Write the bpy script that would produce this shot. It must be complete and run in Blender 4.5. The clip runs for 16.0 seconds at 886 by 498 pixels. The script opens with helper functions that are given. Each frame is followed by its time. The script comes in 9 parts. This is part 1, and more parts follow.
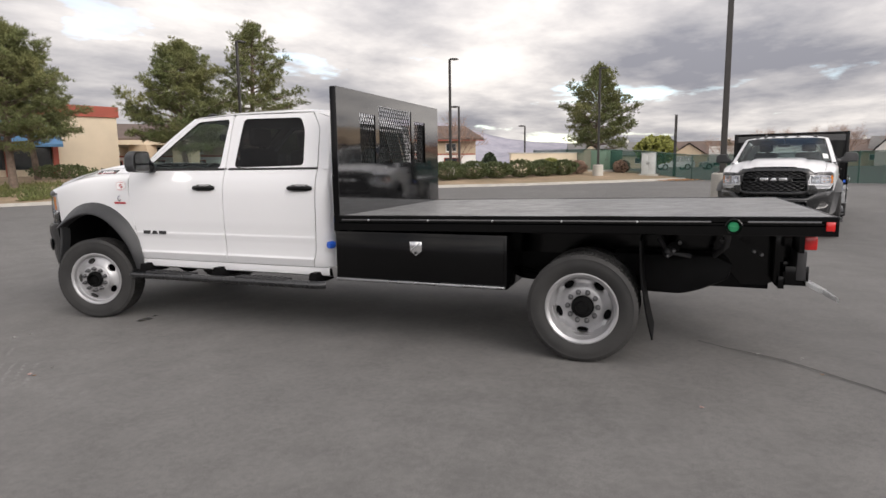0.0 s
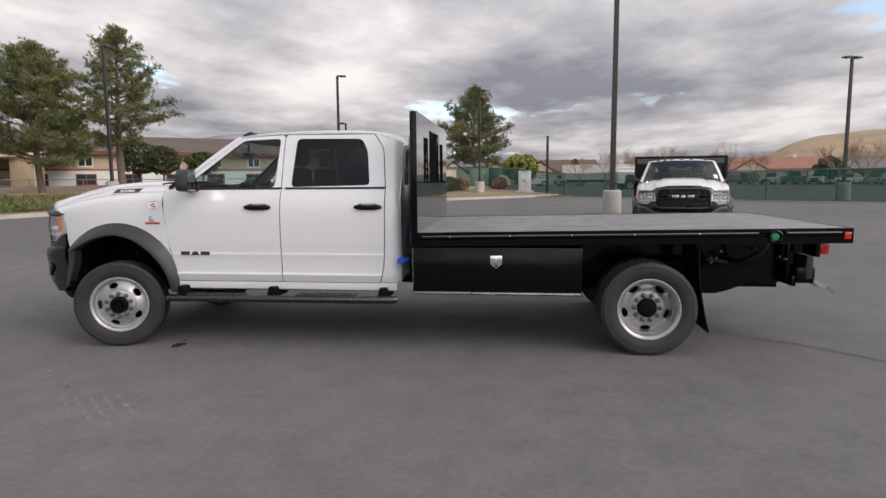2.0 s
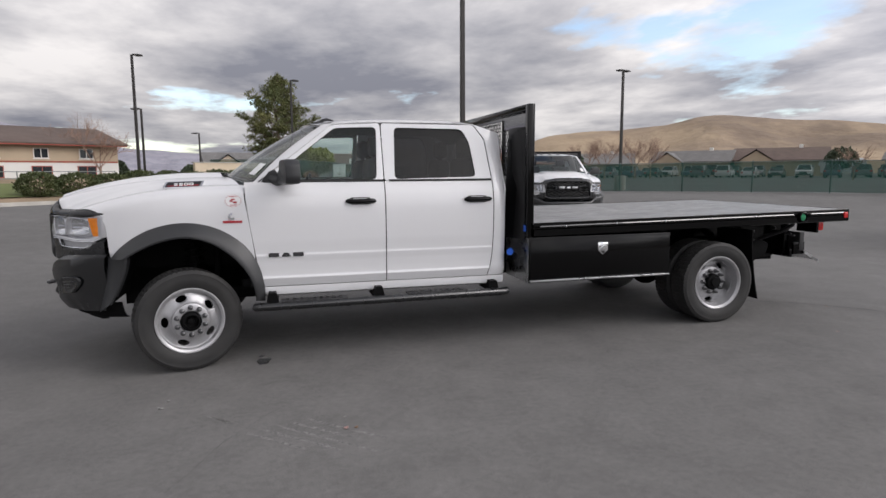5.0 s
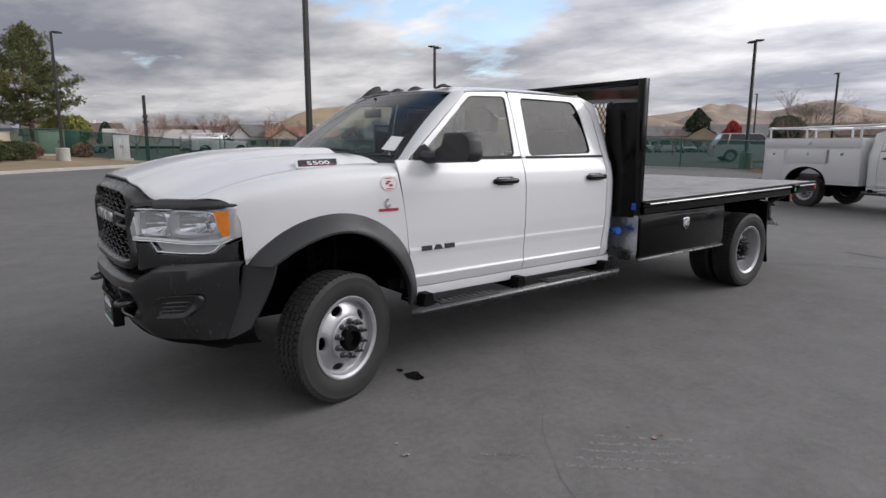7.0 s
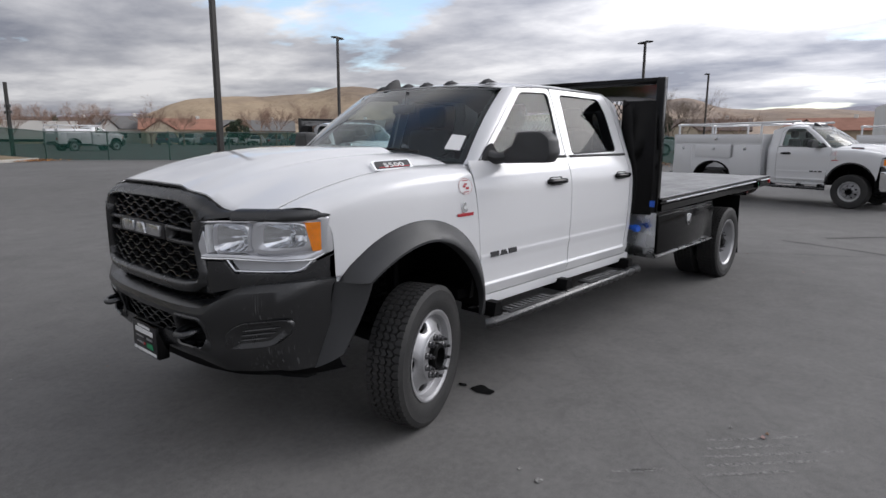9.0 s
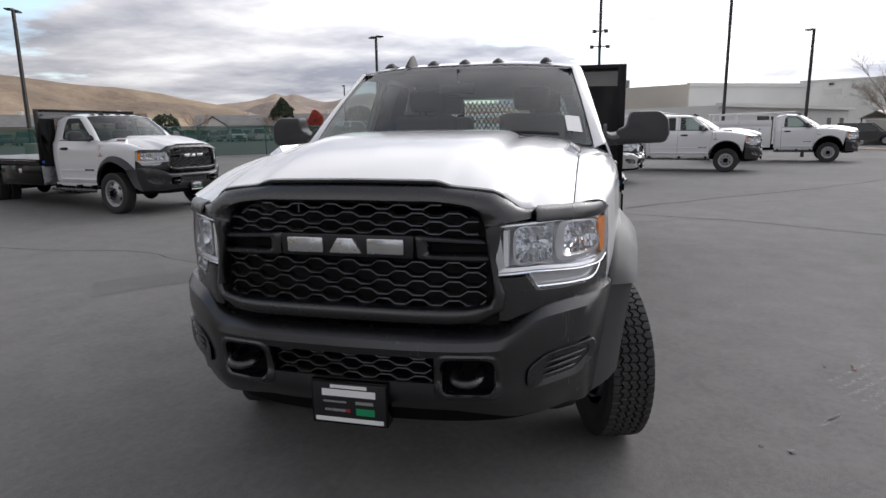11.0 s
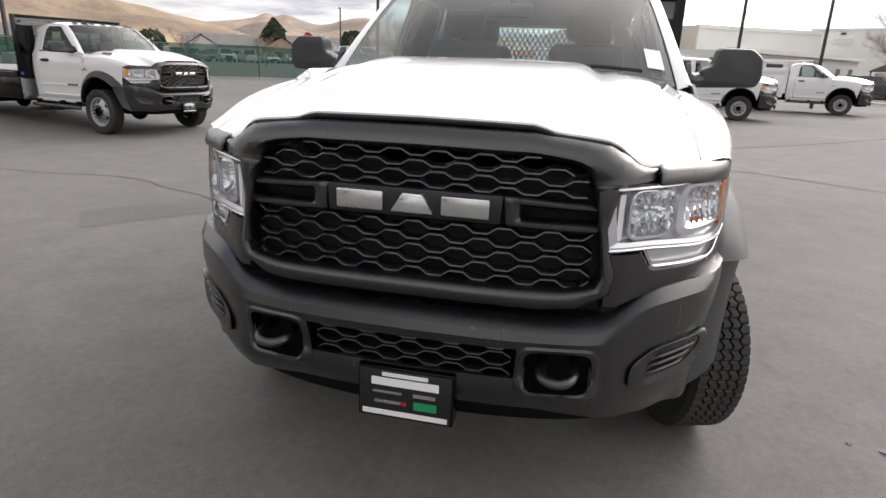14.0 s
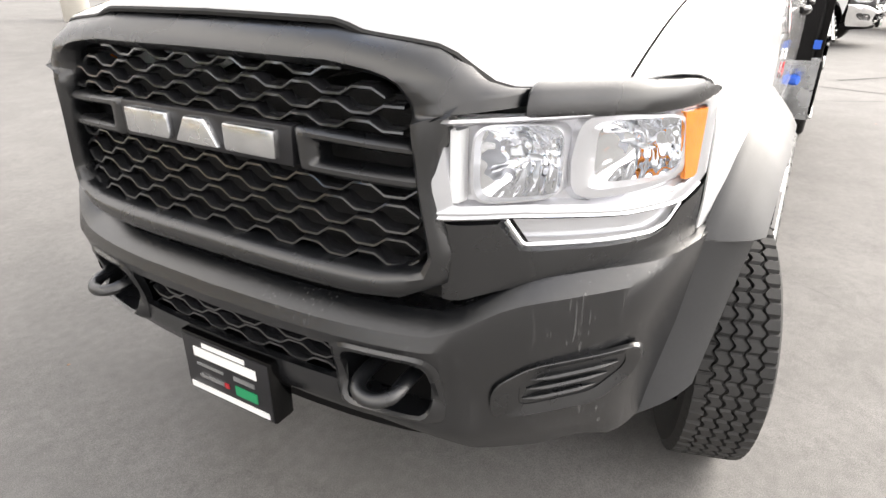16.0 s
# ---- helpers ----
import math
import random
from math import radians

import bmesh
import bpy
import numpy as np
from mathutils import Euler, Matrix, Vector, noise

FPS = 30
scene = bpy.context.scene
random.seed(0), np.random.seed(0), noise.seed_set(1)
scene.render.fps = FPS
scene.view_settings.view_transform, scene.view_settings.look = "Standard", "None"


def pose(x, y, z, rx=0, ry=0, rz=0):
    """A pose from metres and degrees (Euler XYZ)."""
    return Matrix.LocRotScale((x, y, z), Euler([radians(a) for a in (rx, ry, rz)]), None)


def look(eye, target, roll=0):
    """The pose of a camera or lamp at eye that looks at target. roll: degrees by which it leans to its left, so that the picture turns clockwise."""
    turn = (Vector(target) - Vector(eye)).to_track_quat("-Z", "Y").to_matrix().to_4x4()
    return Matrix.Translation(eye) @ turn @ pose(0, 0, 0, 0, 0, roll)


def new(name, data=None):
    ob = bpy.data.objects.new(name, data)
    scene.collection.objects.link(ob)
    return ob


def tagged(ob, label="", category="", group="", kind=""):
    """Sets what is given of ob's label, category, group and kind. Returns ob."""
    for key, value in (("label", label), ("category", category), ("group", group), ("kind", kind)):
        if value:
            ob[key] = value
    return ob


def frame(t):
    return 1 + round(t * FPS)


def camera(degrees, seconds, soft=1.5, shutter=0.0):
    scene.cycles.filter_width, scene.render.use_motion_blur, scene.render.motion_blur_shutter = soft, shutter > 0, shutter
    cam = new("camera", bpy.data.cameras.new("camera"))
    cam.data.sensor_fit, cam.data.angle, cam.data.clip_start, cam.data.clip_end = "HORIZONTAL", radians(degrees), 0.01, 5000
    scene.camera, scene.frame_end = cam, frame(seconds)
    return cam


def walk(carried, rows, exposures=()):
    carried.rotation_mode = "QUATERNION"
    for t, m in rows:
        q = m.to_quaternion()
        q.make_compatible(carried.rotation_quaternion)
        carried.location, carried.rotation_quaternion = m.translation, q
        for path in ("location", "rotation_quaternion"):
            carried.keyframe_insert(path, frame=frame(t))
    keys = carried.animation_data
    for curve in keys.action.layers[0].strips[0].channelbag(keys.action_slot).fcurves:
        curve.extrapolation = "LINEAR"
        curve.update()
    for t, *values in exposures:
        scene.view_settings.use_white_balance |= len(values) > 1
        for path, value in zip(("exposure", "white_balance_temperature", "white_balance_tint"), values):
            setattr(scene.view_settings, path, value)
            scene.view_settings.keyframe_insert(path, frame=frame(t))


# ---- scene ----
cam = camera(72.5, 16.0)
PATH = [
    (0, (5.46, -5.703, 1.495), (4.8, -3.835, 1.219), -0.7),
    (0.5, (4.901, -6.006, 1.504), (4.41, -4.086, 1.236), -0.5),
    (1, (4.36, -6.289, 1.518), (4.003, -4.338, 1.26), -1.0),
    (1.5, (3.932, -6.437, 1.529), (3.672, -4.469, 1.291), -1.0),
    (2, (3.732, -6.502, 1.553), (3.53, -4.526, 1.324), -0.4),
    (2.5, (3.666, -6.517, 1.561), (3.476, -4.54, 1.321), 0.2),
    (3, (3.433, -6.589, 1.521), (3.294, -4.61, 1.272), 0.7),
    (3.2, (3.242, -6.645, 1.531), (3.147, -4.662, 1.288), 0.8),
    (5.3, (0.239, -6.06, 1.552), (0.904, -4.193, 1.284), -0.1),
    (5.5, (-0.03, -5.915, 1.539), (0.709, -4.078, 1.259), 0.2),
    (6, (-0.673, -5.396, 1.557), (0.247, -3.643, 1.269), 0.6),
    (6.5, (-1.249, -4.848, 1.564), (-0.168, -3.192, 1.263), 0.7),
    (7, (-1.77, -4.351, 1.574), (-0.548, -2.804, 1.234), 0.1),
    (7.5, (-2.128, -3.924, 1.586), (-0.806, -2.466, 1.236), -0.7),
    (8, (-2.318, -3.652, 1.616), (-0.93, -2.255, 1.268), -0.5),
    (8.5, (-2.38, -3.526, 1.625), (-0.948, -2.176, 1.268), -0.1),
    (8.7, (-2.389, -3.486, 1.621), (-0.944, -2.151, 1.262), 0.1),
    (10.8, (-3.142, -1.075, 1.52), (-1.254, -0.534, 1.146), -0.8),
    (11, (-3.16, -0.856, 1.548), (-1.248, -0.413, 1.166), -0.8),
    (11.5, (-3.19, -0.313, 1.542), (-1.242, -0.163, 1.113), -1.2),
    (12, (-3.213, -0.065, 1.576), (-1.264, -0.064, 1.128), -0.3),
    (12.5, (-3.198, 0.002, 1.57), (-1.251, -0.009, 1.115), 0.2),
    (13, (-3.176, -0.002, 1.587), (-1.233, -0.013, 1.112), 0.2),
    (13.5, (-3.091, -0.084, 1.565), (-1.152, -0.001, 1.08), 0.1),
    (14, (-2.748, -0.447, 1.529), (-0.877, -0.055, 0.94), 2.2),
    (14.5, (-2.351, -0.719, 1.48), (-0.6, -0.072, 0.76), 2.2),
    (15, (-2.078, -0.946, 1.453), (-0.408, -0.171, 0.672), 1.9),
    (15.5, (-1.971, -1.055, 1.454), (-0.353, -0.217, 0.631), 1.1),
    (16, (-1.941, -1.083, 1.443), (-0.353, -0.195, 0.614), 0.4),
]
EXPOSURES = [
    (0, 0.66, 6800, 13),
    (1.5, 0.37, 6680, 14),
    (3, 0.38, 6520, 14),
    (6, 0.25, 6450, 13),
    (8.7, 0.21, 6250, 12),
    (11, 0.37, 6350, 12),
    (12.5, 0.63, 6700, 13),
    (13.5, 0.83, 6750, 13),
    (14, 1.06, 6800, 12),
    (14.25, 1.40, 6820, 12),
    (14.5, 1.98, 6850, 12),
    (14.8, 2.16, 6880, 12),
    (16, 2.28, 7000, 11),
]
walk(cam, [(t, look(eye, target, roll)) for t, eye, target, roll in PATH], EXPOSURES)

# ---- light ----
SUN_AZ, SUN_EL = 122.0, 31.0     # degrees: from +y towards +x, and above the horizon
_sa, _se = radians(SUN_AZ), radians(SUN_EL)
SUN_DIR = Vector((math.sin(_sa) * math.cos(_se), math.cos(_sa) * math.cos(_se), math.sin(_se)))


def make_world():
    """A Nishita sky behind layers of broken cloud, brightest round the hidden sun."""
    w = bpy.data.worlds.new("sky")
    scene.world = w
    w.use_nodes = True
    nt = w.node_tree
    nt.nodes.clear()
    N, L = nt.nodes.new, nt.links.new
    out, bg = N("ShaderNodeOutputWorld"), N("ShaderNodeBackground")
    sky = N("ShaderNodeTexSky")
    sky.sky_type, sky.sun_disc = "NISHITA", False
    sky.sun_elevation, sky.sun_rotation = _se, _sa
    sky.air_density, sky.dust_density = 1.0, 0.6
    sky_gain = N("ShaderNodeVectorMath")
    sky_gain.operation = "SCALE"
    sky_gain.inputs["Scale"].default_value = 0.19
    L(sky.outputs[0], sky_gain.inputs[0])
    tc, sep = N("ShaderNodeTexCoord"), N("ShaderNodeSeparateXYZ")
    L(tc.outputs["Generated"], sep.inputs[0])

    def calc(op, a, b=None, clamp=False):
        m = N("ShaderNodeMath")
        m.operation, m.use_clamp = op, clamp
        for k, v in enumerate((a, b)):
            if v is None:
                continue
            if isinstance(v, (int, float)):
                m.inputs[k].default_value = v
            else:
                L(v, m.inputs[k])
        return m.outputs[0]

    def ranged(v, a, b, lo, hi):
        r = N("ShaderNodeMapRange")
        r.inputs["From Min"].default_value, r.inputs["From Max"].default_value = a, b
        r.inputs["To Min"].default_value, r.inputs["To Max"].default_value = lo, hi
        L(v, r.inputs["Value"])
        return r.outputs[0]

    zz = calc("ADD", calc("MAXIMUM", sep.outputs[2], 0.0), 0.11)
    comb = N("ShaderNodeCombineXYZ")
    L(calc("DIVIDE", sep.outputs[0], zz), comb.inputs[0])
    L(calc("DIVIDE", sep.outputs[1], zz), comb.inputs[1])
    turn = N("ShaderNodeMapping")
    turn.inputs["Rotation"].default_value = (0, 0, radians(20))
    turn.inputs["Scale"].default_value = (0.72, 0.56, 1.0)
    L(comb.outputs[0], turn.inputs[0])

    def noise_at(scale, detail, rough, distort, offset):
        n, mp = N("ShaderNodeTexNoise"), N("ShaderNodeMapping")
        mp.inputs["Location"].default_value = offset
        L(turn.outputs[0], mp.inputs[0])
        L(mp.outputs[0], n.inputs["Vector"])
        n.inputs["Scale"].default_value, n.inputs["Detail"].default_value = scale, detail
        n.inputs["Roughness"].default_value, n.inputs["Distortion"].default_value = rough, distort
        return n.outputs["Fac"]

    big = noise_at(0.92, 7, 0.52, 0.12, (3.1, 1.7, 0.0))
    fine = noise_at(2.8, 7, 0.58, 0.15, (7.3, 2.2, 1.0))
    shade = calc("ADD", calc("MULTIPLY", big, 0.70), calc("MULTIPLY", fine, 0.30))
    ramp = N("ShaderNodeValToRGB")
    ramp.color_ramp.elements[0].position, ramp.color_ramp.elements[0].color = 0.38, (0.32, 0.335, 0.385, 1)
    ramp.color_ramp.elements[1].position, ramp.color_ramp.elements[1].color = 0.63, (1.10, 1.08, 1.05, 1)
    mid = ramp.color_ramp.elements.new(0.50)
    mid.color = (0.64, 0.64, 0.66, 1)
    L(shade, ramp.inputs[0])
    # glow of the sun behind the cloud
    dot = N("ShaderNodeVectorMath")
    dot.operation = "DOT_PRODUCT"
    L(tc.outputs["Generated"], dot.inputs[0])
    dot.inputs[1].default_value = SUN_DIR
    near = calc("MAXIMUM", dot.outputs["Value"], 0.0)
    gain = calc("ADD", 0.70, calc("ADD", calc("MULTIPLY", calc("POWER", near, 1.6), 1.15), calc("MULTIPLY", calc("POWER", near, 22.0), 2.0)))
    # a dim bank along the horizon, bright above it, thicker cloud overhead
    gain = calc("MULTIPLY", gain, calc("MULTIPLY", ranged(sep.outputs[2], 0.02, 0.27, 0.76, 1.12), ranged(sep.outputs[2], 0.3, 0.92, 1.0, 0.72)))
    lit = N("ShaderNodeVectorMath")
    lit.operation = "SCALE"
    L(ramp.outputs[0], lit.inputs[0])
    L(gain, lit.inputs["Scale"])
    gap = N("ShaderNodeMapRange")
    gap.inputs["From Min"].default_value, gap.inputs["From Max"].default_value = 0.600, 0.680
    rift = N("ShaderNodeVectorMath")
    rift.operation = "DOT_PRODUCT"
    L(tc.outputs["Generated"], rift.inputs[0])
    rift.inputs[1].default_value = (math.sin(radians(37)) * 0.98, math.cos(radians(37)) * 0.98, 0.18)
    thin = calc("MULTIPLY", calc("MAXIMUM", calc("SUBTRACT", rift.outputs["Value"], 0.970), 0.0), 2.6)
    L(calc("ADD", noise_at(1.3, 6, 0.55, 0.1, (9.3, 2.4, 3.0)), thin), gap.inputs["Value"])
    gap.inputs["To Max"].default_value = 0.85
    mix = N("ShaderNodeMix")
    mix.data_type = "RGBA"
    L(gap.outputs[0], mix.inputs["Factor"])
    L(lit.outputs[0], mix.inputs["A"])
    L(sky_gain.outputs[0], mix.inputs["B"])
    L(mix.outputs["Result"], bg.inputs["Color"])
    bg.inputs["Strength"].default_value = 1.0
    L(bg.outputs[0], out.inputs[0])


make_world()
sun_data = bpy.data.lights.new("sun", "SUN")
sun_data.energy, sun_data.angle, sun_data.color = 0.75, radians(32), (1.0, 0.95, 0.88)
sun = new("sun", sun_data)
sun.rotation_mode = "QUATERNION"
sun.rotation_quaternion = SUN_DIR.to_track_quat("Z", "Y")

# ---- materials ----
def material(name, colour, rough=0.5, metal=0.0, coat=0.0, spec=0.5, vary=0.0, vary_scale=3.0, fine=0.0, fine_scale=60.0,
             bump=0.0, bump_scale=80.0, rough_vary=0.0, per_object=0.0, per_island=0.0, tint=None):
    """A node material with variation at two scales, fine relief and wear in its gloss."""
    m = bpy.data.materials.new(name)
    m.use_nodes = True
    nt = m.node_tree
    b = nt.nodes["Principled BSDF"]
    N, L = nt.nodes.new, nt.links.new
    b.inputs["Base Color"].default_value = (*colour, 1)
    b.inputs["Roughness"].default_value, b.inputs["Metallic"].default_value = rough, metal
    b.inputs["Coat Weight"].default_value, b.inputs["Coat Roughness"].default_value = coat, max(0.05, rough * 0.6 if coat < 0.3 else 0.05)
    b.inputs["Specular IOR Level"].default_value = spec
    tc = N("ShaderNodeTexCoord")

    def tex(scale, detail=5.0):
        n = N("ShaderNodeTexNoise")
        n.inputs["Scale"].default_value, n.inputs["Detail"].default_value = scale, detail
        L(tc.outputs["Object"], n.inputs["Vector"])
        return n.outputs["Fac"]

    def ranged(fac, lo, hi):
        r = N("ShaderNodeMapRange")
        r.inputs["From Min"].default_value, r.inputs["From Max"].default_value = 0.3, 0.7
        r.inputs["To Min"].default_value, r.inputs["To Max"].default_value = lo, hi
        L(fac, r.inputs["Value"])
        return r.outputs[0]

    factors = []
    if vary:
        factors.append(ranged(tex(vary_scale), 1 - vary, 1 + vary))
    if fine:
        factors.append(ranged(tex(fine_scale, 3.0), 1 - fine, 1 + fine))
    if per_object:
        oi = N("ShaderNodeObjectInfo")
        r = N("ShaderNodeMapRange")
        r.inputs["To Min"].default_value, r.inputs["To Max"].default_value = 1 - per_object, 1 + per_object
        L(oi.outputs["Random"], r.inputs["Value"])
        factors.append(r.outputs[0])
    if per_island:
        ge = N("ShaderNodeNewGeometry")
        r = N("ShaderNodeMapRange")
        r.inputs["To Min"].default_value, r.inputs["To Max"].default_value = 1 - per_island, 1 + per_island
        L(ge.outputs["Random Per Island"], r.inputs["Value"])
        factors.append(r.outputs[0])
    if factors:
        f = factors[0]
        for g in factors[1:]:
            mu = N("ShaderNodeMath")
            mu.operation = "MULTIPLY"
            L(f, mu.inputs[0]), L(g, mu.inputs[1])
            f = mu.outputs[0]
        sc = N("ShaderNodeVectorMath")
        sc.operation = "SCALE"
        sc.inputs[0].default_value = colour
        L(f, sc.inputs["Scale"])
        src = sc.outputs[0]
        if tint:
            mx = N("ShaderNodeMix")
            mx.data_type = "RGBA"
            L(ranged(tex(vary_scale * 0.6), 0.0, 1.0), mx.inputs["Factor"])
            L(src, mx.inputs["A"])
            mx.inputs["B"].default_value = (*tint, 1)
            src = mx.outputs["Result"]
        L(src, b.inputs["Base Color"])
    if rough_vary:
        L(ranged(tex(7.0), max(0.02, rough - rough_vary), min(1, rough + rough_vary)), b.inputs["Roughness"])
    if bump:
        bp = N("ShaderNodeBump")
        bp.inputs["Strength"].default_value, bp.inputs["Distance"].default_value = bump, 0.01
        L(tex(bump_scale, 4.0), bp.inputs["Height"])
        L(bp.outputs[0], b.inputs["Normal"])
    return m


def glass(name, tint, gloss=1.0, ior=1.5):
    """Thin glass: clear or tinted, with a mirror's share by Fresnel."""
    m = bpy.data.materials.new(name)
    m.use_nodes = True
    nt = m.node_tree
    nt.nodes.clear()
    N, L = nt.nodes.new, nt.links.new
    out, mix, tr, gl, lw = (N("ShaderNodeOutputMaterial"), N("ShaderNodeMixShader"), N("ShaderNodeBsdfTransparent"),
                            N("ShaderNodeBsdfGlossy"), N("ShaderNodeLayerWeight"))
    tr.inputs["Color"].default_value = (*tint, 1)
    gl.inputs["Roughness"].default_value = 0.015
    gl.inputs["Color"].default_value = (gloss, gloss, gloss, 1)
    # both faces of a thin pane reflect, alike from either side
    f0 = 2 * ((ior - 1) / (ior + 1)) ** 2
    lw.inputs["Blend"].default_value = 0.5
    po, sc = N("ShaderNodeMath"), N("ShaderNodeMath")
    po.operation, sc.operation = "POWER", "MULTIPLY_ADD"
    po.inputs[1].default_value, sc.inputs[1].default_value, sc.inputs[2].default_value = 4.5, 1 - f0, f0
    L(lw.outputs["Facing"], po.inputs[0]), L(po.outputs[0], sc.inputs[0])
    L(sc.outputs[0], mix.inputs[0]), L(tr.outputs[0], mix.inputs[1]), L(gl.outputs[0], mix.inputs[2])
    L(mix.outputs[0], out.inputs[0])
    return m


def screen_cloth(name, colour, open_share):
    """Woven privacy cloth: partly see-through."""
    m = bpy.data.materials.new(name)
    m.use_nodes = True
    nt = m.node_tree
    b = nt.nodes["Principled BSDF"]
    N, L = nt.nodes.new, nt.links.new
    b.inputs["Roughness"].default_value = 0.8
    tc, n = N("ShaderNodeTexCoord"), N("ShaderNodeTexNoise")
    n.inputs["Scale"].default_value, n.inputs["Detail"].default_value = 1.3, 6
    L(tc.outputs["Object"], n.inputs["Vector"])
    ra = N("ShaderNodeValToRGB")
    ra.color_ramp.elements[0].position, ra.color_ramp.elements[1].position = 0.3, 0.7
    ra.color_ramp.elements[0].color = (*[c * 0.8 for c in colour], 1)
    ra.color_ramp.elements[1].color = (*[c * 1.2 for c in colour], 1)
    L(n.outputs[0], ra.inputs[0]), L(ra.outputs[0], b.inputs["Base Color"])
    tr, mix = N("ShaderNodeBsdfTransparent"), N("ShaderNodeMixShader")
    mix.inputs[0].default_value = open_share
    L(b.outputs[0], mix.inputs[1]), L(tr.outputs[0], mix.inputs[2])
    L(mix.outputs[0], nt.nodes["Material Output"].inputs[0])
    return m


WHITE = material("white car paint", (0.725, 0.73, 0.745), 0.30, coat=1.0, vary=0.01, vary_scale=1.2)
PLASTIC = material("grey black moulded plastic", (0.0045, 0.0051, 0.0063), 0.27, spec=1.0, vary=0.12, vary_scale=4, fine=0.08, fine_scale=150, bump=0.08, bump_scale=700, rough_vary=0.07)
MATT = material("matt charcoal moulded plastic", (0.026, 0.027, 0.029), 0.46, spec=0.6, vary=0.12, vary_scale=4, fine=0.08, fine_scale=150, bump=0.08, bump_scale=600, rough_vary=0.06)
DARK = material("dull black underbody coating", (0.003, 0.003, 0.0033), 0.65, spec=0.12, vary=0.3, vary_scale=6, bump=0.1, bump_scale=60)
GLOSS = material("gloss black powder coat", (0.0014, 0.0014, 0.0016), 0.13, spec=0.26, vary=0.2, vary_scale=2, rough_vary=0.05, bump=0.02, bump_scale=40)
GRILLE = material("satin black grille plastic", (0.013, 0.0135, 0.015), 0.17, spec=1.0, vary=0.2, vary_scale=20)
RADIATOR = material("dark grey radiator core", (0.005, 0.005, 0.0055), 0.6, vary=0.3, vary_scale=12, fine=0.4, fine_scale=200, bump=0.4, bump_scale=260)
SEAM = material("black rubber seal", (0.010, 0.010, 0.010), 0.7, vary=0.2)
CHROME = material("bright chrome", (0.93, 0.94, 0.95), 0.08, metal=1.0, vary=0.03, rough_vary=0.03)
BOWL = material("bright lamp reflector", (0.86, 0.87, 0.89), 0.035, metal=1.0, vary=0.03, rough_vary=0.02)
SATIN = material("brushed silver metal", (0.62, 0.63, 0.64), 0.28, metal=1.0, vary=0.08, vary_scale=15, rough_vary=0.08)
SILVER = material("bright silver lamp bezel", (0.74, 0.74, 0.76), 0.18, metal=0.60, vary=0.05, vary_scale=12, rough_vary=0.06)
STEEL = material("silver painted wheel steel", (0.42, 0.42, 0.43), 0.40, metal=0.62, vary=0.10, vary_scale=9, fine=0.05, fine_scale=90, rough_vary=0.1)
GALV = material("bare aluminium sheet", (0.55, 0.56, 0.57), 0.30, metal=1.0, vary=0.18, vary_scale=5, rough_vary=0.12)
RUBBER = material("tyre rubber", (0.014, 0.0142, 0.0146), 0.66, vary=0.25, vary_scale=5, fine=0.15, fine_scale=120, bump=0.15, bump_scale=220, tint=(0.032, 0.031, 0.030))
HEADBOARD = material("mirror bright black enamel", (0.005, 0.005, 0.0055), 0.06, spec=1.0, coat=1.0, vary=0.2, vary_scale=2, rough_vary=0.04, bump=0.03, bump_scale=3)
NUT = material("dull zinc wheel nut", (0.13, 0.13, 0.135), 0.36, metal=0.9, vary=0.1, vary_scale=20)
LINER = material("pale grey headliner cloth", (0.40, 0.395, 0.38), 0.9, vary=0.06, vary_scale=4, bump=0.1, bump_scale=300)
SEAT = material("dark cloth seat", (0.075, 0.075, 0.08), 0.85, vary=0.2, bump=0.2, bump_scale=300)
CABIN = material("charcoal cabin plastic", (0.022, 0.022, 0.024), 0.6, vary=0.1)
AMBER = material("amber lens", (1.0, 0.28, 0.015), 0.12, coat=0.8, vary=0.1, vary_scale=30)
RED = material("red lens", (0.55, 0.012, 0.012), 0.12, coat=0.8, vary=0.1, vary_scale=30)
REDPAINT = material("red print", (0.42, 0.02, 0.03), 0.4, vary=0.05)
BLUE = material("blue plastic cap", (0.02, 0.12, 0.62), 0.4, vary=0.1)
GREEN = material("green plastic cap", (0.01, 0.27, 0.11), 0.35, vary=0.15)
PAPER = material("white paper", (0.82, 0.82, 0.82), 0.6, vary=0.04)
INK = material("black print", (0.012, 0.012, 0.014), 0.35, vary=0.1)
CLEAR = glass("clear headlamp lens", (0.97, 0.98, 0.99), gloss=0.32, ior=1.40)
SCREENGLASS = glass("windscreen glass", (0.64, 0.74, 0.74), gloss=0.75, ior=1.5)
SIDEGLASS = glass("side window glass", (0.74, 0.84, 0.82), gloss=0.38, ior=1.5)
TINTED = glass("privacy glass", (0.10, 0.105, 0.115), gloss=0.34, ior=1.5)
CLOTH = screen_cloth("green fence screen", (0.008, 0.078, 0.058), 0.26)


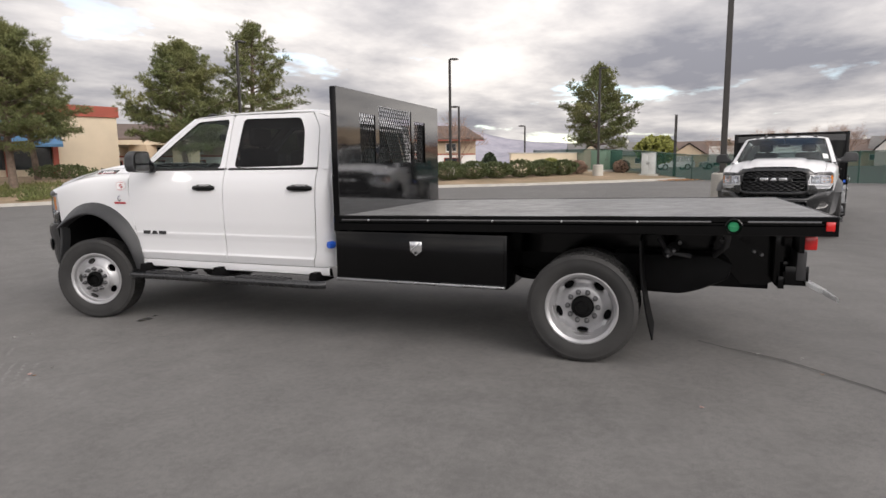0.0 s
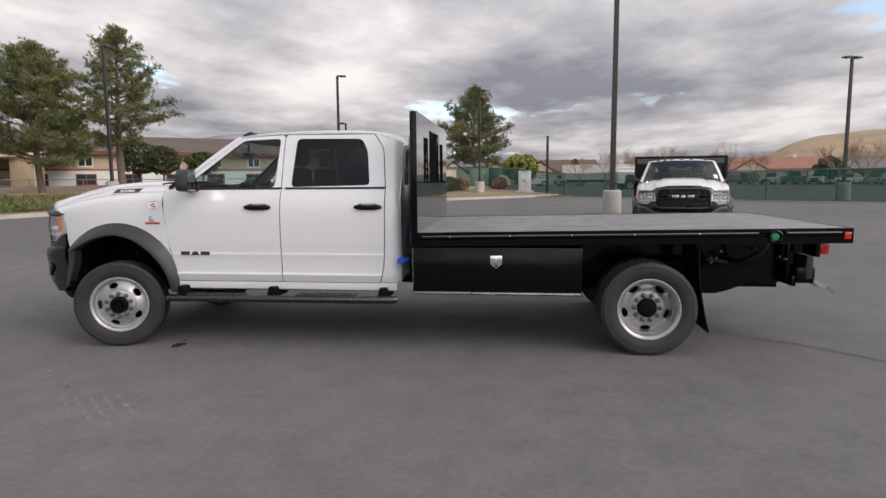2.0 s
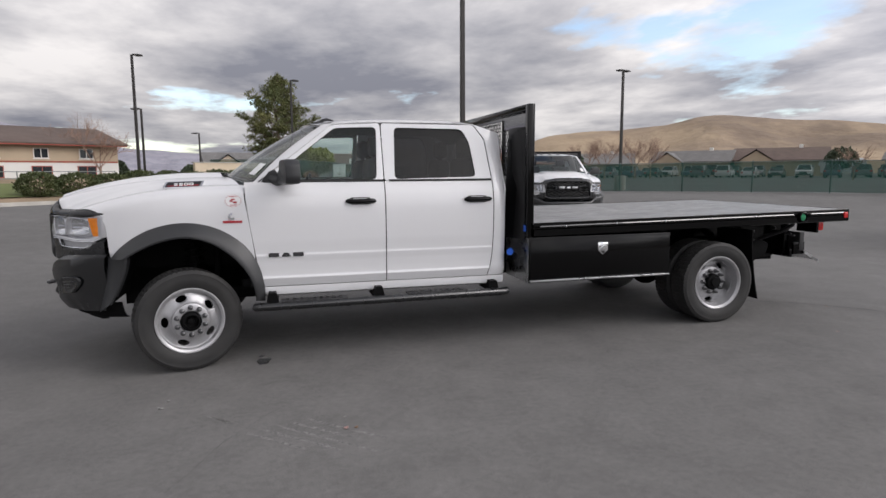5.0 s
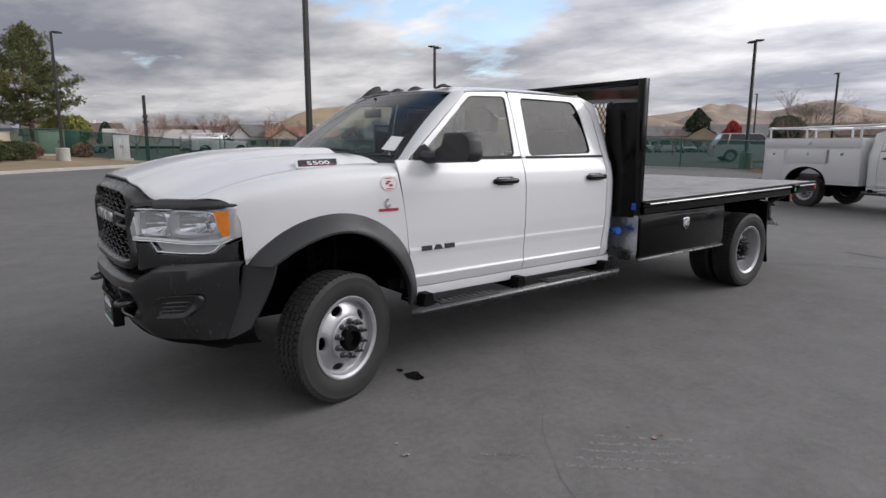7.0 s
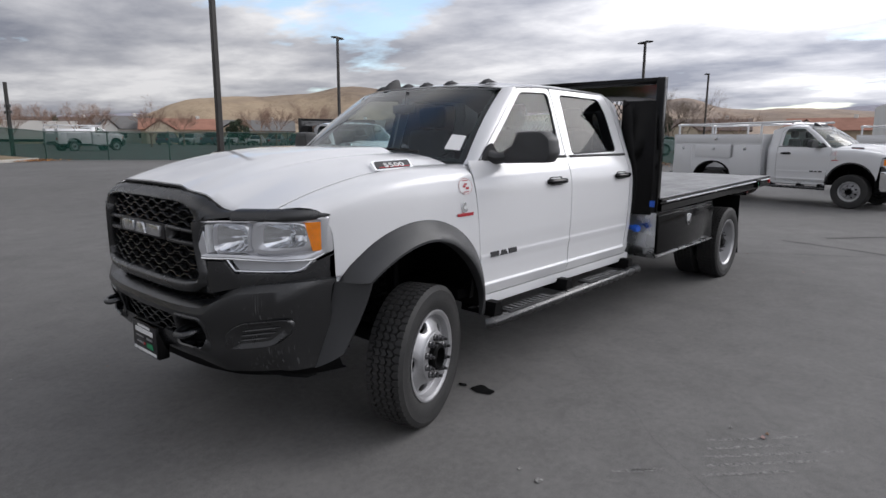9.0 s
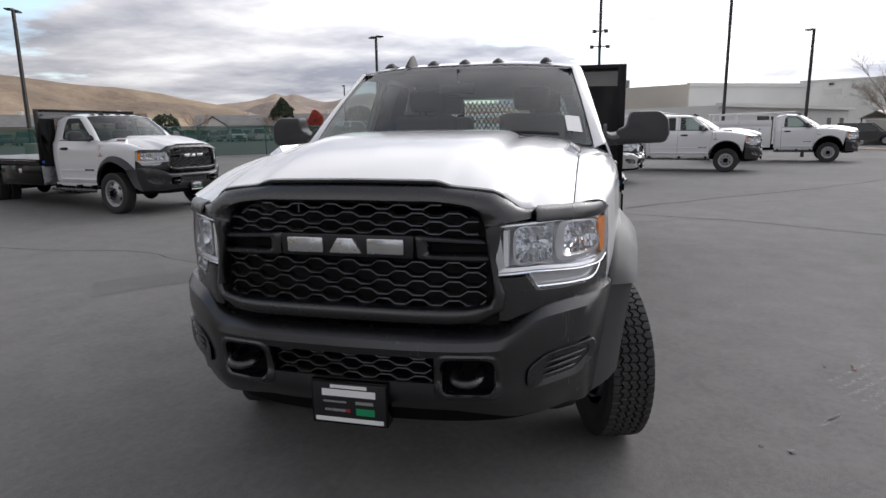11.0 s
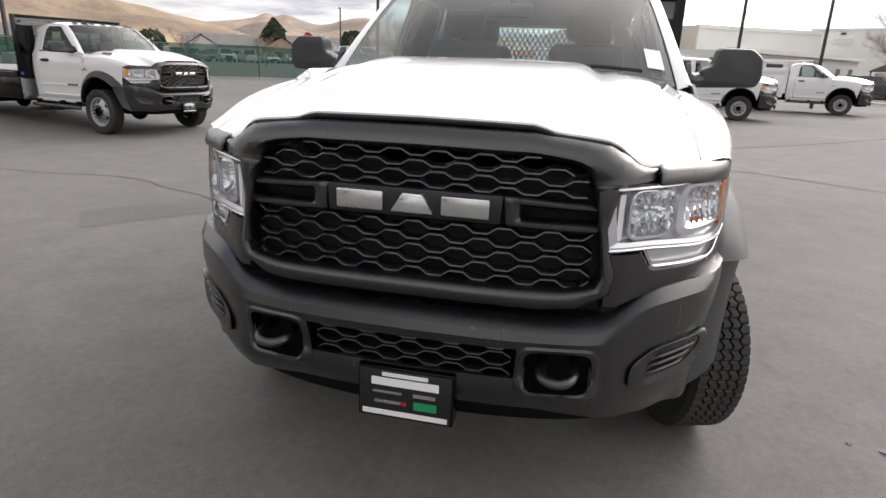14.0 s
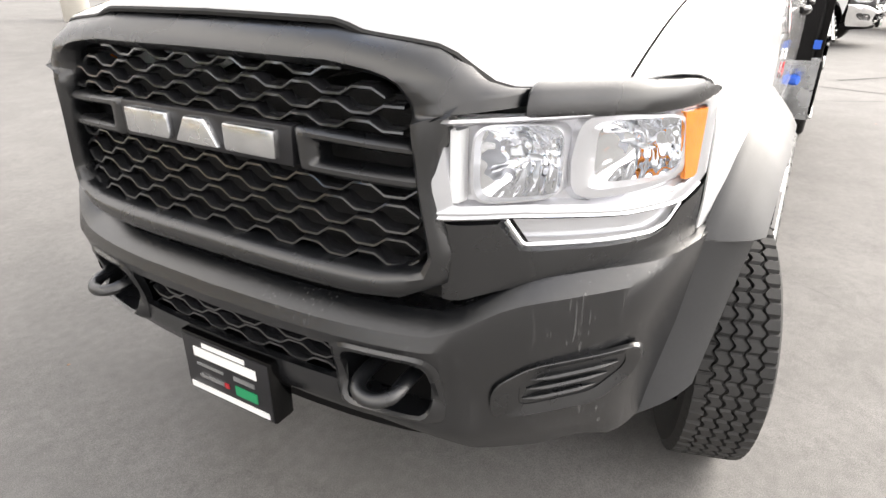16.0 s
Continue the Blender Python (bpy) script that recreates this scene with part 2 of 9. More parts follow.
def deck_material():
    """Black coated tread plate: raised bars in a cross pattern, the sky's sheen put into its grey base."""
    m = material("sheen grey tread plate deck", (0.20, 0.20, 0.20), 0.40, vary=0.2, vary_scale=2.5, fine=0.15, fine_scale=25, rough_vary=0.1)
    nt = m.node_tree
    b = nt.nodes["Principled BSDF"]
    N, L = nt.nodes.new, nt.links.new
    tc = N("ShaderNodeTexCoord")
    waves = []
    for ang in (45, -45):
        mp, wv = N("ShaderNodeMapping"), N("ShaderNodeTexWave")
        mp.inputs["Rotation"].default_value = (0, 0, radians(ang))
        wv.inputs["Scale"].default_value = 11.0
        L(tc.outputs["Object"], mp.inputs[0]), L(mp.outputs[0], wv.inputs["Vector"])
        waves.append(wv.outputs["Fac"])
    mx, bp = N("ShaderNodeMath"), N("ShaderNodeBump")
    mx.operation = "MULTIPLY"
    L(waves[0], mx.inputs[0]), L(waves[1], mx.inputs[1])
    bp.inputs["Strength"].default_value, bp.inputs["Distance"].default_value = 0.60, 0.005
    L(mx.outputs[0], bp.inputs["Height"]), L(bp.outputs[0], b.inputs["Normal"])
    return m


DECK = deck_material()


def dusty_plastic():
    """Moulded plastic with thin runs of dried dust down its face."""
    m = material("dusty moulded plastic", (0.0045, 0.0051, 0.0063), 0.27, spec=1.0, vary=0.12, vary_scale=4, fine=0.08, fine_scale=150, bump=0.08, bump_scale=700)
    nt = m.node_tree
    b = nt.nodes["Principled BSDF"]
    N, L = nt.nodes.new, nt.links.new
    tc, mp, runs, spots = N("ShaderNodeTexCoord"), N("ShaderNodeMapping"), N("ShaderNodeTexNoise"), N("ShaderNodeTexNoise")
    mp.inputs["Scale"].default_value = (120, 140, 1.3)
    L(tc.outputs["Object"], mp.inputs[0]), L(mp.outputs[0], runs.inputs["Vector"]), L(tc.outputs["Object"], spots.inputs["Vector"])
    runs.inputs["Scale"].default_value, runs.inputs["Detail"].default_value = 1.0, 2.0
    spots.inputs["Scale"].default_value, spots.inputs["Detail"].default_value = 5.0, 3.0
    a, c, mu, mx = N("ShaderNodeMapRange"), N("ShaderNodeMapRange"), N("ShaderNodeMath"), N("ShaderNodeMix")
    for r, n, lo, hi, top in ((a, runs, 0.57, 0.74, 0.55), (c, spots, 0.38, 0.62, 1.0)):
        r.inputs["From Min"].default_value, r.inputs["From Max"].default_value, r.inputs["To Max"].default_value = lo, hi, top
        L(n.outputs["Fac"], r.inputs["Value"])
    mu.operation, mx.data_type = "MULTIPLY", "RGBA"
    L(a.outputs[0], mu.inputs[0]), L(c.outputs[0], mu.inputs[1]), L(mu.outputs[0], mx.inputs["Factor"])
    old = b.inputs["Base Color"].links[0].from_socket
    L(old, mx.inputs["A"])
    mx.inputs["B"].default_value = (0.115, 0.115, 0.115, 1)
    L(mx.outputs["Result"], b.inputs["Base Color"])
    return m


DUSTY = dusty_plastic()

# ---- mesh helpers ----
def part(name, bm, mat, parent=None, label="", angle=32, merge=True):
    """Links a bmesh as one mesh object under a thing or under a part."""
    if merge:
        bmesh.ops.remove_doubles(bm, verts=bm.verts, dist=0.00005)
    me = bpy.data.meshes.new(name)
    bm.to_mesh(me)
    bm.free()
    me.materials.append(mat)
    if angle:
        me.shade_smooth()
        me.set_sharp_from_angle(angle=radians(angle))
    ob = new(name, me)
    if parent is not None:
        ob.parent = parent
    if label:
        ob["label"] = label
    return ob


def thing(name, label, category, group="", m=None, kind=""):
    ob = new(name)
    tagged(ob, label, category, group, kind)
    if m is not None:
        ob.matrix_world = m
    return ob


def grid(bm, rows, closed=False, flip=False):
    """Quads between rows of points."""
    vs = [[bm.verts.new(p) for p in r] for r in rows]
    n = len(vs[0])
    for a, b in zip(vs, vs[1:]):
        for i in range(n if closed else n - 1):
            j = (i + 1) % n
            q = (a[i], a[j], b[j], b[i])
            bm.faces.new(q[::-1] if flip else q)
    return vs


def thick(bm, t):
    """Gives a sheet its thickness."""
    bmesh.ops.remove_doubles(bm, verts=bm.verts, dist=0.00005)
    bmesh.ops.recalc_face_normals(bm, faces=bm.faces)
    bmesh.ops.solidify(bm, geom=bm.faces[:], thickness=t)
    return bm


def box(bm, x0, x1, y0, y1, z0, z1, bevel=0.0, m=None, segs=2):
    r = bmesh.ops.create_cube(bm, size=1.0)
    vs = r["verts"]
    for v in vs:
        v.co = Vector(((x0 + x1) / 2 + v.co.x * (x1 - x0), (y0 + y1) / 2 + v.co.y * (y1 - y0), (z0 + z1) / 2 + v.co.z * (z1 - z0)))
    if bevel:
        es = list({e for v in vs for e in v.link_edges})
        out = bmesh.ops.bevel(bm, geom=es, offset=bevel, segments=segs, profile=0.5, affect="EDGES")
        vs = list({v for f in out["faces"] for v in f.verts} | {v for v in vs if v.is_valid})
    if m is not None:
        for v in vs:
            v.co = m @ v.co
    return bm


def boxes(*args, bevel=0.0):
    bm = bmesh.new()
    for a in args:
        box(bm, *a, bevel=bevel)
    return bm


def lathe(bm, profile, segs=48, m=None, skip=None):
    """Turns a profile of (radius, across) round the y axis. skip(ring, step) leaves a cell out."""
    vs = []
    for r, y in profile:
        vs.append([bm.verts.new((r * math.cos(2 * math.pi * k / segs), y, r * math.sin(2 * math.pi * k / segs))) for k in range(segs)])
    for i, (a, b) in enumerate(zip(vs, vs[1:])):
        for k in range(segs):
            if skip and skip(i, k):
                continue
            bm.faces.new((a[k], a[(k + 1) % segs], b[(k + 1) % segs], b[k]))
    if m is not None:
        for r in vs:
            for v in r:
                v.co = m @ v.co
    return bm


def tube(bm, pts, r, segs=8, caps=True, flat=1.0):
    """Sweeps a round section along points; r is one radius or one for each point."""
    pts = [Vector(p) for p in pts]
    rows, up = [], None
    for i, p in enumerate(pts):
        d = (pts[min(i + 1, len(pts) - 1)] - pts[max(i - 1, 0)]).normalized()
        if up is None:
            up = Vector((0, 0, 1)) if abs(d.z) < 0.9 else Vector((1, 0, 0))
        side = d.cross(up).normalized()
        up = side.cross(d).normalized()
        rad = r[i] if isinstance(r, (list, tuple)) else r
        rows.append([p + side * rad * math.cos(2 * math.pi * k / segs) + up * rad * flat * math.sin(2 * math.pi * k / segs) for k in range(segs)])
    vs = grid(bm, rows, closed=True)
    if caps:
        bm.faces.new(vs[0][::-1])
        bm.faces.new(vs[-1])
    return bm


def prism(bm, outline, axis, a0, a1, bevel=0.0):
    """An outline (two coordinates a point) drawn out along the third axis."""
    def put(u, v, w):
        return {"x": (w, u, v), "y": (u, w, v), "z": (u, v, w)}[axis]
    lo = [bm.verts.new(put(u, v, a0)) for u, v in outline]
    hi = [bm.verts.new(put(u, v, a1)) for u, v in outline]
    n = len(lo)
    fs = [bm.faces.new(lo[::-1]), bm.faces.new(hi)]
    for i in range(n):
        fs.append(bm.faces.new((lo[i], lo[(i + 1) % n], hi[(i + 1) % n], hi[i])))
    bmesh.ops.recalc_face_normals(bm, faces=fs)
    if bevel:
        es = list({e for f in fs for e in f.edges})
        bmesh.ops.bevel(bm, geom=es, offset=bevel, segments=2, profile=0.5, affect="EDGES")
    return bm


def interp(x, table):
    xs, ys = zip(*table)
    return float(np.interp(x, xs, ys))


def soft(x, table):
    """Smooth reading of a table, by Catmull-Rom."""
    xs, ys = zip(*table)
    if x <= xs[0]:
        return ys[0]
    if x >= xs[-1]:
        return ys[-1]
    i = max(k for k in range(len(xs) - 1) if xs[k] <= x)
    u = (x - xs[i]) / (xs[i + 1] - xs[i])
    h = xs[i + 1] - xs[i]
    m0 = (ys[i + 1] - ys[i - 1]) / (xs[i + 1] - xs[i - 1]) if i > 0 else (ys[1] - ys[0]) / h
    m1 = (ys[i + 2] - ys[i]) / (xs[i + 2] - xs[i]) if i + 2 < len(xs) else (ys[i + 1] - ys[i]) / h
    return ((2 * u**3 - 3 * u**2 + 1) * ys[i] + (u**3 - 2 * u**2 + u) * h * m0 + (-2 * u**3 + 3 * u**2) * ys[i + 1] + (u**3 - u**2) * h * m1)


def sampled(corners, n, radius=0.0, closed=True):
    """n points for each edge of an outline whose corners are rounded."""
    out, k = [], len(corners)
    cs = [Vector(c) for c in corners]
    for i in range(k if closed else k - 1):
        a, b = cs[i], cs[(i + 1) % k]
        d = (b - a)
        ra = min(radius, d.length * 0.45)
        s, e = a + d.normalized() * ra, b - d.normalized() * ra
        c = cs[(i + 2) % k]
        e2 = b + (c - b).normalized() * min(radius, (c - b).length * 0.45)
        for j in range(n):
            out.append(tuple(s + (e - s) * j / (n - 1)))
        for j in range(1, 4):
            u = j / 4
            out.append(tuple((e * (1 - u) + b * u) * (1 - u) + (b * (1 - u) + e2 * u) * u))
    return out


def fan(bm, outline, centre):
    """Fills an outline by rings that shrink towards a centre."""
    prev = [bm.verts.new(p) for p in outline]
    c = Vector(centre)
    n = len(prev)
    for s in (0.66, 0.33):
        cur = [bm.verts.new(c + (Vector(p) - c) * s) for p in outline]
        for i in range(n):
            bm.faces.new((prev[i], prev[(i + 1) % n], cur[(i + 1) % n], cur[i]))
        prev = cur
    m = bm.verts.new(c)
    for i in range(n):
        bm.faces.new((prev[i], prev[(i + 1) % n], m))
    return bm


def text_mesh(text, size, depth):
    cu = bpy.data.curves.new("text", "FONT")
    cu.body, cu.size, cu.extrude = text, size, depth
    cu.align_x, cu.align_y = "CENTER", "CENTER"
    ob = bpy.data.objects.new("text", cu)
    me = bpy.data.meshes.new_from_object(ob)
    bpy.data.objects.remove(ob)
    bm = bmesh.new()
    bm.from_mesh(me)
    bpy.data.meshes.remove(me)
    return bm


def facing(bm, way):
    """Turns the faces of an open sheet towards a direction."""
    w = Vector(way)
    bm.normal_update()
    for f in bm.faces:
        if f.normal.dot(w) < 0:
            f.normal_flip()
    return bm

# ---- ground ----
def ground_z(x, y):
    """The yard lies flat round the trucks and rises gently towards the fence and the planted bank."""
    s = y + 0.45 * max(0.0, x - 14)
    u = min(max((s - 9) / 10, 0), 1)
    dip = 0.010 * min(max(y - 4.2, 0), 8.3) * min(max((x - 2) / 4, 0), 1) * min(max((22 - y) / 8, 0), 1)
    return 0.45 * u * u * (3 - 2 * u) + dip + 0.014 * (min(max(x, -1.0), 6.0) - 3.0)


def asphalt():
    m = material("worn grey asphalt", (0.088, 0.087, 0.086), 0.72, vary=0.0)
    nt = m.node_tree
    b = nt.nodes["Principled BSDF"]
    N, L = nt.nodes.new, nt.links.new
    tc = N("ShaderNodeTexCoord")

    def tex(scale, detail, stretch=None):
        n = N("ShaderNodeTexNoise")
        n.inputs["Scale"].default_value, n.inputs["Detail"].default_value = scale, detail
        if stretch:
            mp = N("ShaderNodeMapping")
            mp.inputs["Scale"].default_value = stretch
            mp.inputs["Rotation"].default_value = (0, 0, radians(35))
            L(tc.outputs["Object"], mp.inputs[0]), L(mp.outputs[0], n.inputs["Vector"])
        else:
            L(tc.outputs["Object"], n.inputs["Vector"])
        return n.outputs["Fac"]

    def ranged(f, lo, hi, a=0.3, z=0.7):
        r = N("ShaderNodeMapRange")
        r.inputs["From Min"].default_value, r.inputs["From Max"].default_value = a, z
        r.inputs["To Min"].default_value, r.inputs["To Max"].default_value = lo, hi
        L(f, r.inputs["Value"])
        return r.outputs[0]

    def mul(a, c):
        q = N("ShaderNodeMath")
        q.operation = "MULTIPLY"
        L(a, q.inputs[0]), L(c, q.inputs[1])
        return q.outputs[0]

    f = mul(mul(ranged(tex(0.16, 4), 0.86, 1.14), ranged(tex(0.9, 6), 0.95, 1.05)), mul(ranged(tex(260, 2), 0.75, 1.25), mul(ranged(tex(3.0, 6), 0.90, 1.10), ranged(tex(22.0, 4), 0.90, 1.10))))
    sc = N("ShaderNodeVectorMath")
    sc.operation = "SCALE"
    sc.inputs[0].default_value = (0.136, 0.1325, 0.128)
    L(f, sc.inputs["Scale"]), L(sc.outputs[0], b.inputs["Base Color"])
    bp = N("ShaderNodeBump")
    bp.inputs["Strength"].default_value, bp.inputs["Distance"].default_value = 0.35, 0.004
    L(tex(190, 3), bp.inputs["Height"]), L(bp.outputs[0], b.inputs["Normal"])
    L(ranged(tex(0.3, 4), 0.82, 0.92), b.inputs["Roughness"])
    return m


ASPHALT = asphalt()


def build_ground():
    bm = bmesh.new()
    def ticks():
        near = list(np.arange(-40, 60.1, 2.5))
        return [-4000, -1500, -600, -250, -120, -70] + near + [75, 100, 150, 300, 700, 1600, 4000]
    t = ticks()
    grid(bm, [[(x, y, ground_z(x, y)) for x in t] for y in t], flip=False)
    bmesh.ops.recalc_face_normals(bm, faces=bm.faces)
    for f in bm.faces:
        if f.normal.z < 0:
            f.normal_flip()
    g = part("ground", bm, ASPHALT, label="grey worn asphalt yard", angle=60)
    tagged(g, "grey worn asphalt yard", "ground", kind="structure")


build_ground()

# ---- pickup trucks: nose towards -x, front axle at x = 0 ----
SIDE = [(0.50, 0.975), (0.58, 0.984), (0.655, 1.010), (0.672, 1.016), (0.690, 1.007), (0.80, 1.011), (0.866, 1.0198), (0.878, 1.0160), (1.0, 1.024), (1.25, 1.022), (1.36, 1.006), (1.44, 0.978),
        (1.50, 0.952), (1.70, 0.885), (1.90, 0.815), (1.97, 0.785), (2.0, 0.768)]
FACE = [(0.0, -1.075), (0.3, -1.07), (0.556, -1.03), (0.687, -0.94), (0.80, -0.835), (0.86, -0.765), (0.91, -0.682), (0.94, -0.610), (0.958, -0.550), (0.972, -0.45)]
BUMP = [(0.0, -1.115), (0.33, -1.10), (0.60, -1.05), (0.69, -1.00), (0.80, -0.915), (0.91, -0.80), (0.955, -0.70), (0.985, -0.57), (1.0, -0.42)]


def WING(x):
    """How far the wings draw in towards the nose."""
    return interp(x, [(-0.60, 0.926), (-0.5, 0.948), (-0.4, 0.966), (-0.2, 0.988), (0.0, 1.0)])


def half_width(z):
    return soft(z, SIDE)


def face_x(y, z=1.1):
    lean = interp(z, [(0.86, 0.0), (1.20, 0.0), (1.28, 0.02), (1.37, 0.09)])
    return soft(abs(y), FACE) + lean


def hood_front_z(y):
    return soft(abs(y), [(0.0, 1.381), (0.33, 1.376), (0.36, 1.369), (0.39, 1.358), (0.50, 1.346), (0.555, 1.336), (0.595, 1.308), (0.63, 1.280), (0.665, 1.269), (0.80, 1.268), (0.9, 1.262)])


def hood_z(u, y):
    back = soft(abs(y), [(0.0, 1.558), (0.38, 1.554), (0.45, 1.546), (0.51, 1.526), (0.60, 1.514), (0.72, 1.492), (0.84, 1.445)])
    a = hood_front_z(y)
    z = a + (back - a) * (1 - (1 - u) ** 2.5)
    return z - 0.014 * math.exp(-(((abs(y) - 0.50) / 0.045) ** 2)) * min(1, u * 1.6)


def hood_x(u, y):
    x0 = face_x(y, 1.2) + interp(abs(y), [(0, 0.065), (0.4, 0.065), (0.6, 0.05), (0.8, 0.03)])
    x1 = soft(abs(y), [(0.0, 0.22), (0.4, 0.27), (0.84, 0.46)])
    return x0 + (x1 - x0) * u


def arch_z(x, rx=0.55, rz=0.57, cx=0.03, cz=0.53):
    return cz + rz * math.sqrt(max(0.0, 1 - ((x - cx) / rx) ** 2))


def tyre_mesh(r=0.405, w=0.226, rim=0.262, segs=72):
    """A tyre with shoulders, three zigzag grooves and lugs; its outer side looks to -y."""
    bm = bmesh.new()
    h = w / 2
    side = [(rim - 0.012, -h * 0.74), (rim + 0.012, -h * 0.86), (rim + 0.05, -h * 0.98), (rim + 0.085, -h * 1.0), (r - 0.04, -h * 0.97),
            (r - 0.032, -h * 0.985), (r - 0.018, -h * 0.92), (r - 0.002, -h * 0.86)]
    tread = []
    for c in (-0.52, -0.17, 0.17, 0.52):
        tread += [(r, h * (c - 0.046)), (r - 0.016, h * (c - 0.030)), (r - 0.016, h * (c + 0.030)), (r, h * (c + 0.046))]
    prof = side + tread + [(a, -b) for a, b in side[::-1]]
    n = segs * 5
    zig = (-1.0, -1.0, 0.0, 1.0, 1.0, 0.0)
    rows = []
    for a, y in prof:
        row = []
        for k in range(n):
            t = 2 * math.pi * k / n
            lug = 0.0
            on_tread = a > r - 0.0165
            shift = 0.0056 * zig[k % 6] if on_tread and abs(y) < h * 0.75 else 0.0
            if a > r - 0.006 and k % 6 == 0 and abs(y) > h * 0.54:
                lug = 0.008
            if a > r - 0.006 and k % 6 == 3 and h * 0.1 < abs(y) < h * 0.5:
                lug = 0.006
            row.append(((a - lug) * math.cos(t), y + shift, (a - lug) * math.sin(t)))
        rows.append(row)
    grid(bm, rows, closed=True)
    bmesh.ops.recalc_face_normals(bm, faces=bm.faces)
    return bm


def rim_mesh(front=True, R=0.262, w=0.19, holes=5, hole=(0.155, 0.195)):
    """A steel disc wheel with oval hand holes; its outer side looks to -y."""
    bm = bmesh.new()
    h = w / 2
    if front:
        prof = [(R - 0.045, h), (R - 0.045, -h * 0.2), (R - 0.020, -h * 0.55), (R - 0.018, -h * 0.9), (R + 0.004, -h * 0.96), (R + 0.006, -h * 1.06), (R - 0.004, -h * 1.07),
                (R - 0.022, -h * 0.97), (R - 0.030, -h * 0.60), (R - 0.042, -h * 0.55), (hole[1], -h * 0.60), ((hole[0] + hole[1]) / 2, -h * 0.74), (hole[0], -h * 0.88),
                (0.146, -h * 1.02), (0.141, -h * 1.14), (0.134, -h * 1.18), (0.086, -h * 1.18), (0.080, -h * 1.13), (0.080, -h * 0.6)]
    else:
        prof = [(R - 0.045, h), (R - 0.040, -h * 0.2), (R - 0.026, -h * 0.6), (R - 0.018, -h * 0.9), (R + 0.004, -h * 0.96), (R + 0.006, -h * 1.06), (R - 0.004, -h * 1.07),
                (R - 0.024, -h * 0.9), (R - 0.045, -h * 0.25), (R - 0.060, h * 0.25), (hole[1], h * 0.40), ((hole[0] + hole[1]) / 2, h * 0.28), (hole[0], h * 0.14),
                (0.140, -h * 0.02), (0.128, -h * 0.05), (0.085, -h * 0.05), (0.080, h * 0.0)]
    lo, hi = hole[0] - 0.016, hole[1] + 0.010
    across = sorted(prof[8:])
    depth = lambda q: interp(q, across)
    at = lambda q, a, y=0.0: (q * math.cos(a), depth(q) + y, q * math.sin(a))
    lathe(bm, prof[:8] + [p for p in prof[8:] if p[0] > hi + 1e-4] + [(hi, depth(hi))], 60)
    lathe(bm, [(lo, depth(lo))] + [p for p in prof[8:] if p[0] < lo - 1e-4], 60)
    # each hole: a patch of the disc from its square border to the oval, with a turned-in lip
    half = math.pi / holes
    for h0 in range(holes):
        mid = 2 * half * (h0 + 0.5)
        border = [(-half + 2 * half * k / 12, lo) for k in range(12)] + [(half, lo + (hi - lo) * k / 4) for k in range(4)]
        border += [(half - 2 * half * k / 12, hi) for k in range(12)] + [(-half, hi - (hi - lo) * k / 4) for k in range(4)]
        rc, rr = (hole[0] + hole[1]) / 2, (hole[1] - hole[0]) / 2
        wide = rr * (1.75 if holes == 5 else 0.8) / rc
        oval = []
        for a, q in border:
            t = math.atan2((q - rc) / (hi - lo), a / (2 * half))
            oval.append((wide * math.cos(t), rc + rr * math.sin(t)))
        rows = [[at(q, mid + a) for a, q in border]]
        for k, y in ((0.5, 0.0), (0.85, 0.0), (1.0, 0.003), (1.04, 0.012), (1.04, 0.020)):
            rows.append([at(q + (v - q) * k, mid + a + (u - a) * k, y) for (a, q), (u, v) in zip(border, oval)])
        grid(bm, rows, closed=True)
    bmesh.ops.remove_doubles(bm, verts=bm.verts, dist=0.0004)
    bmesh.ops.recalc_face_normals(bm, faces=bm.faces)
    return bm


WHEEL_MESH = {}


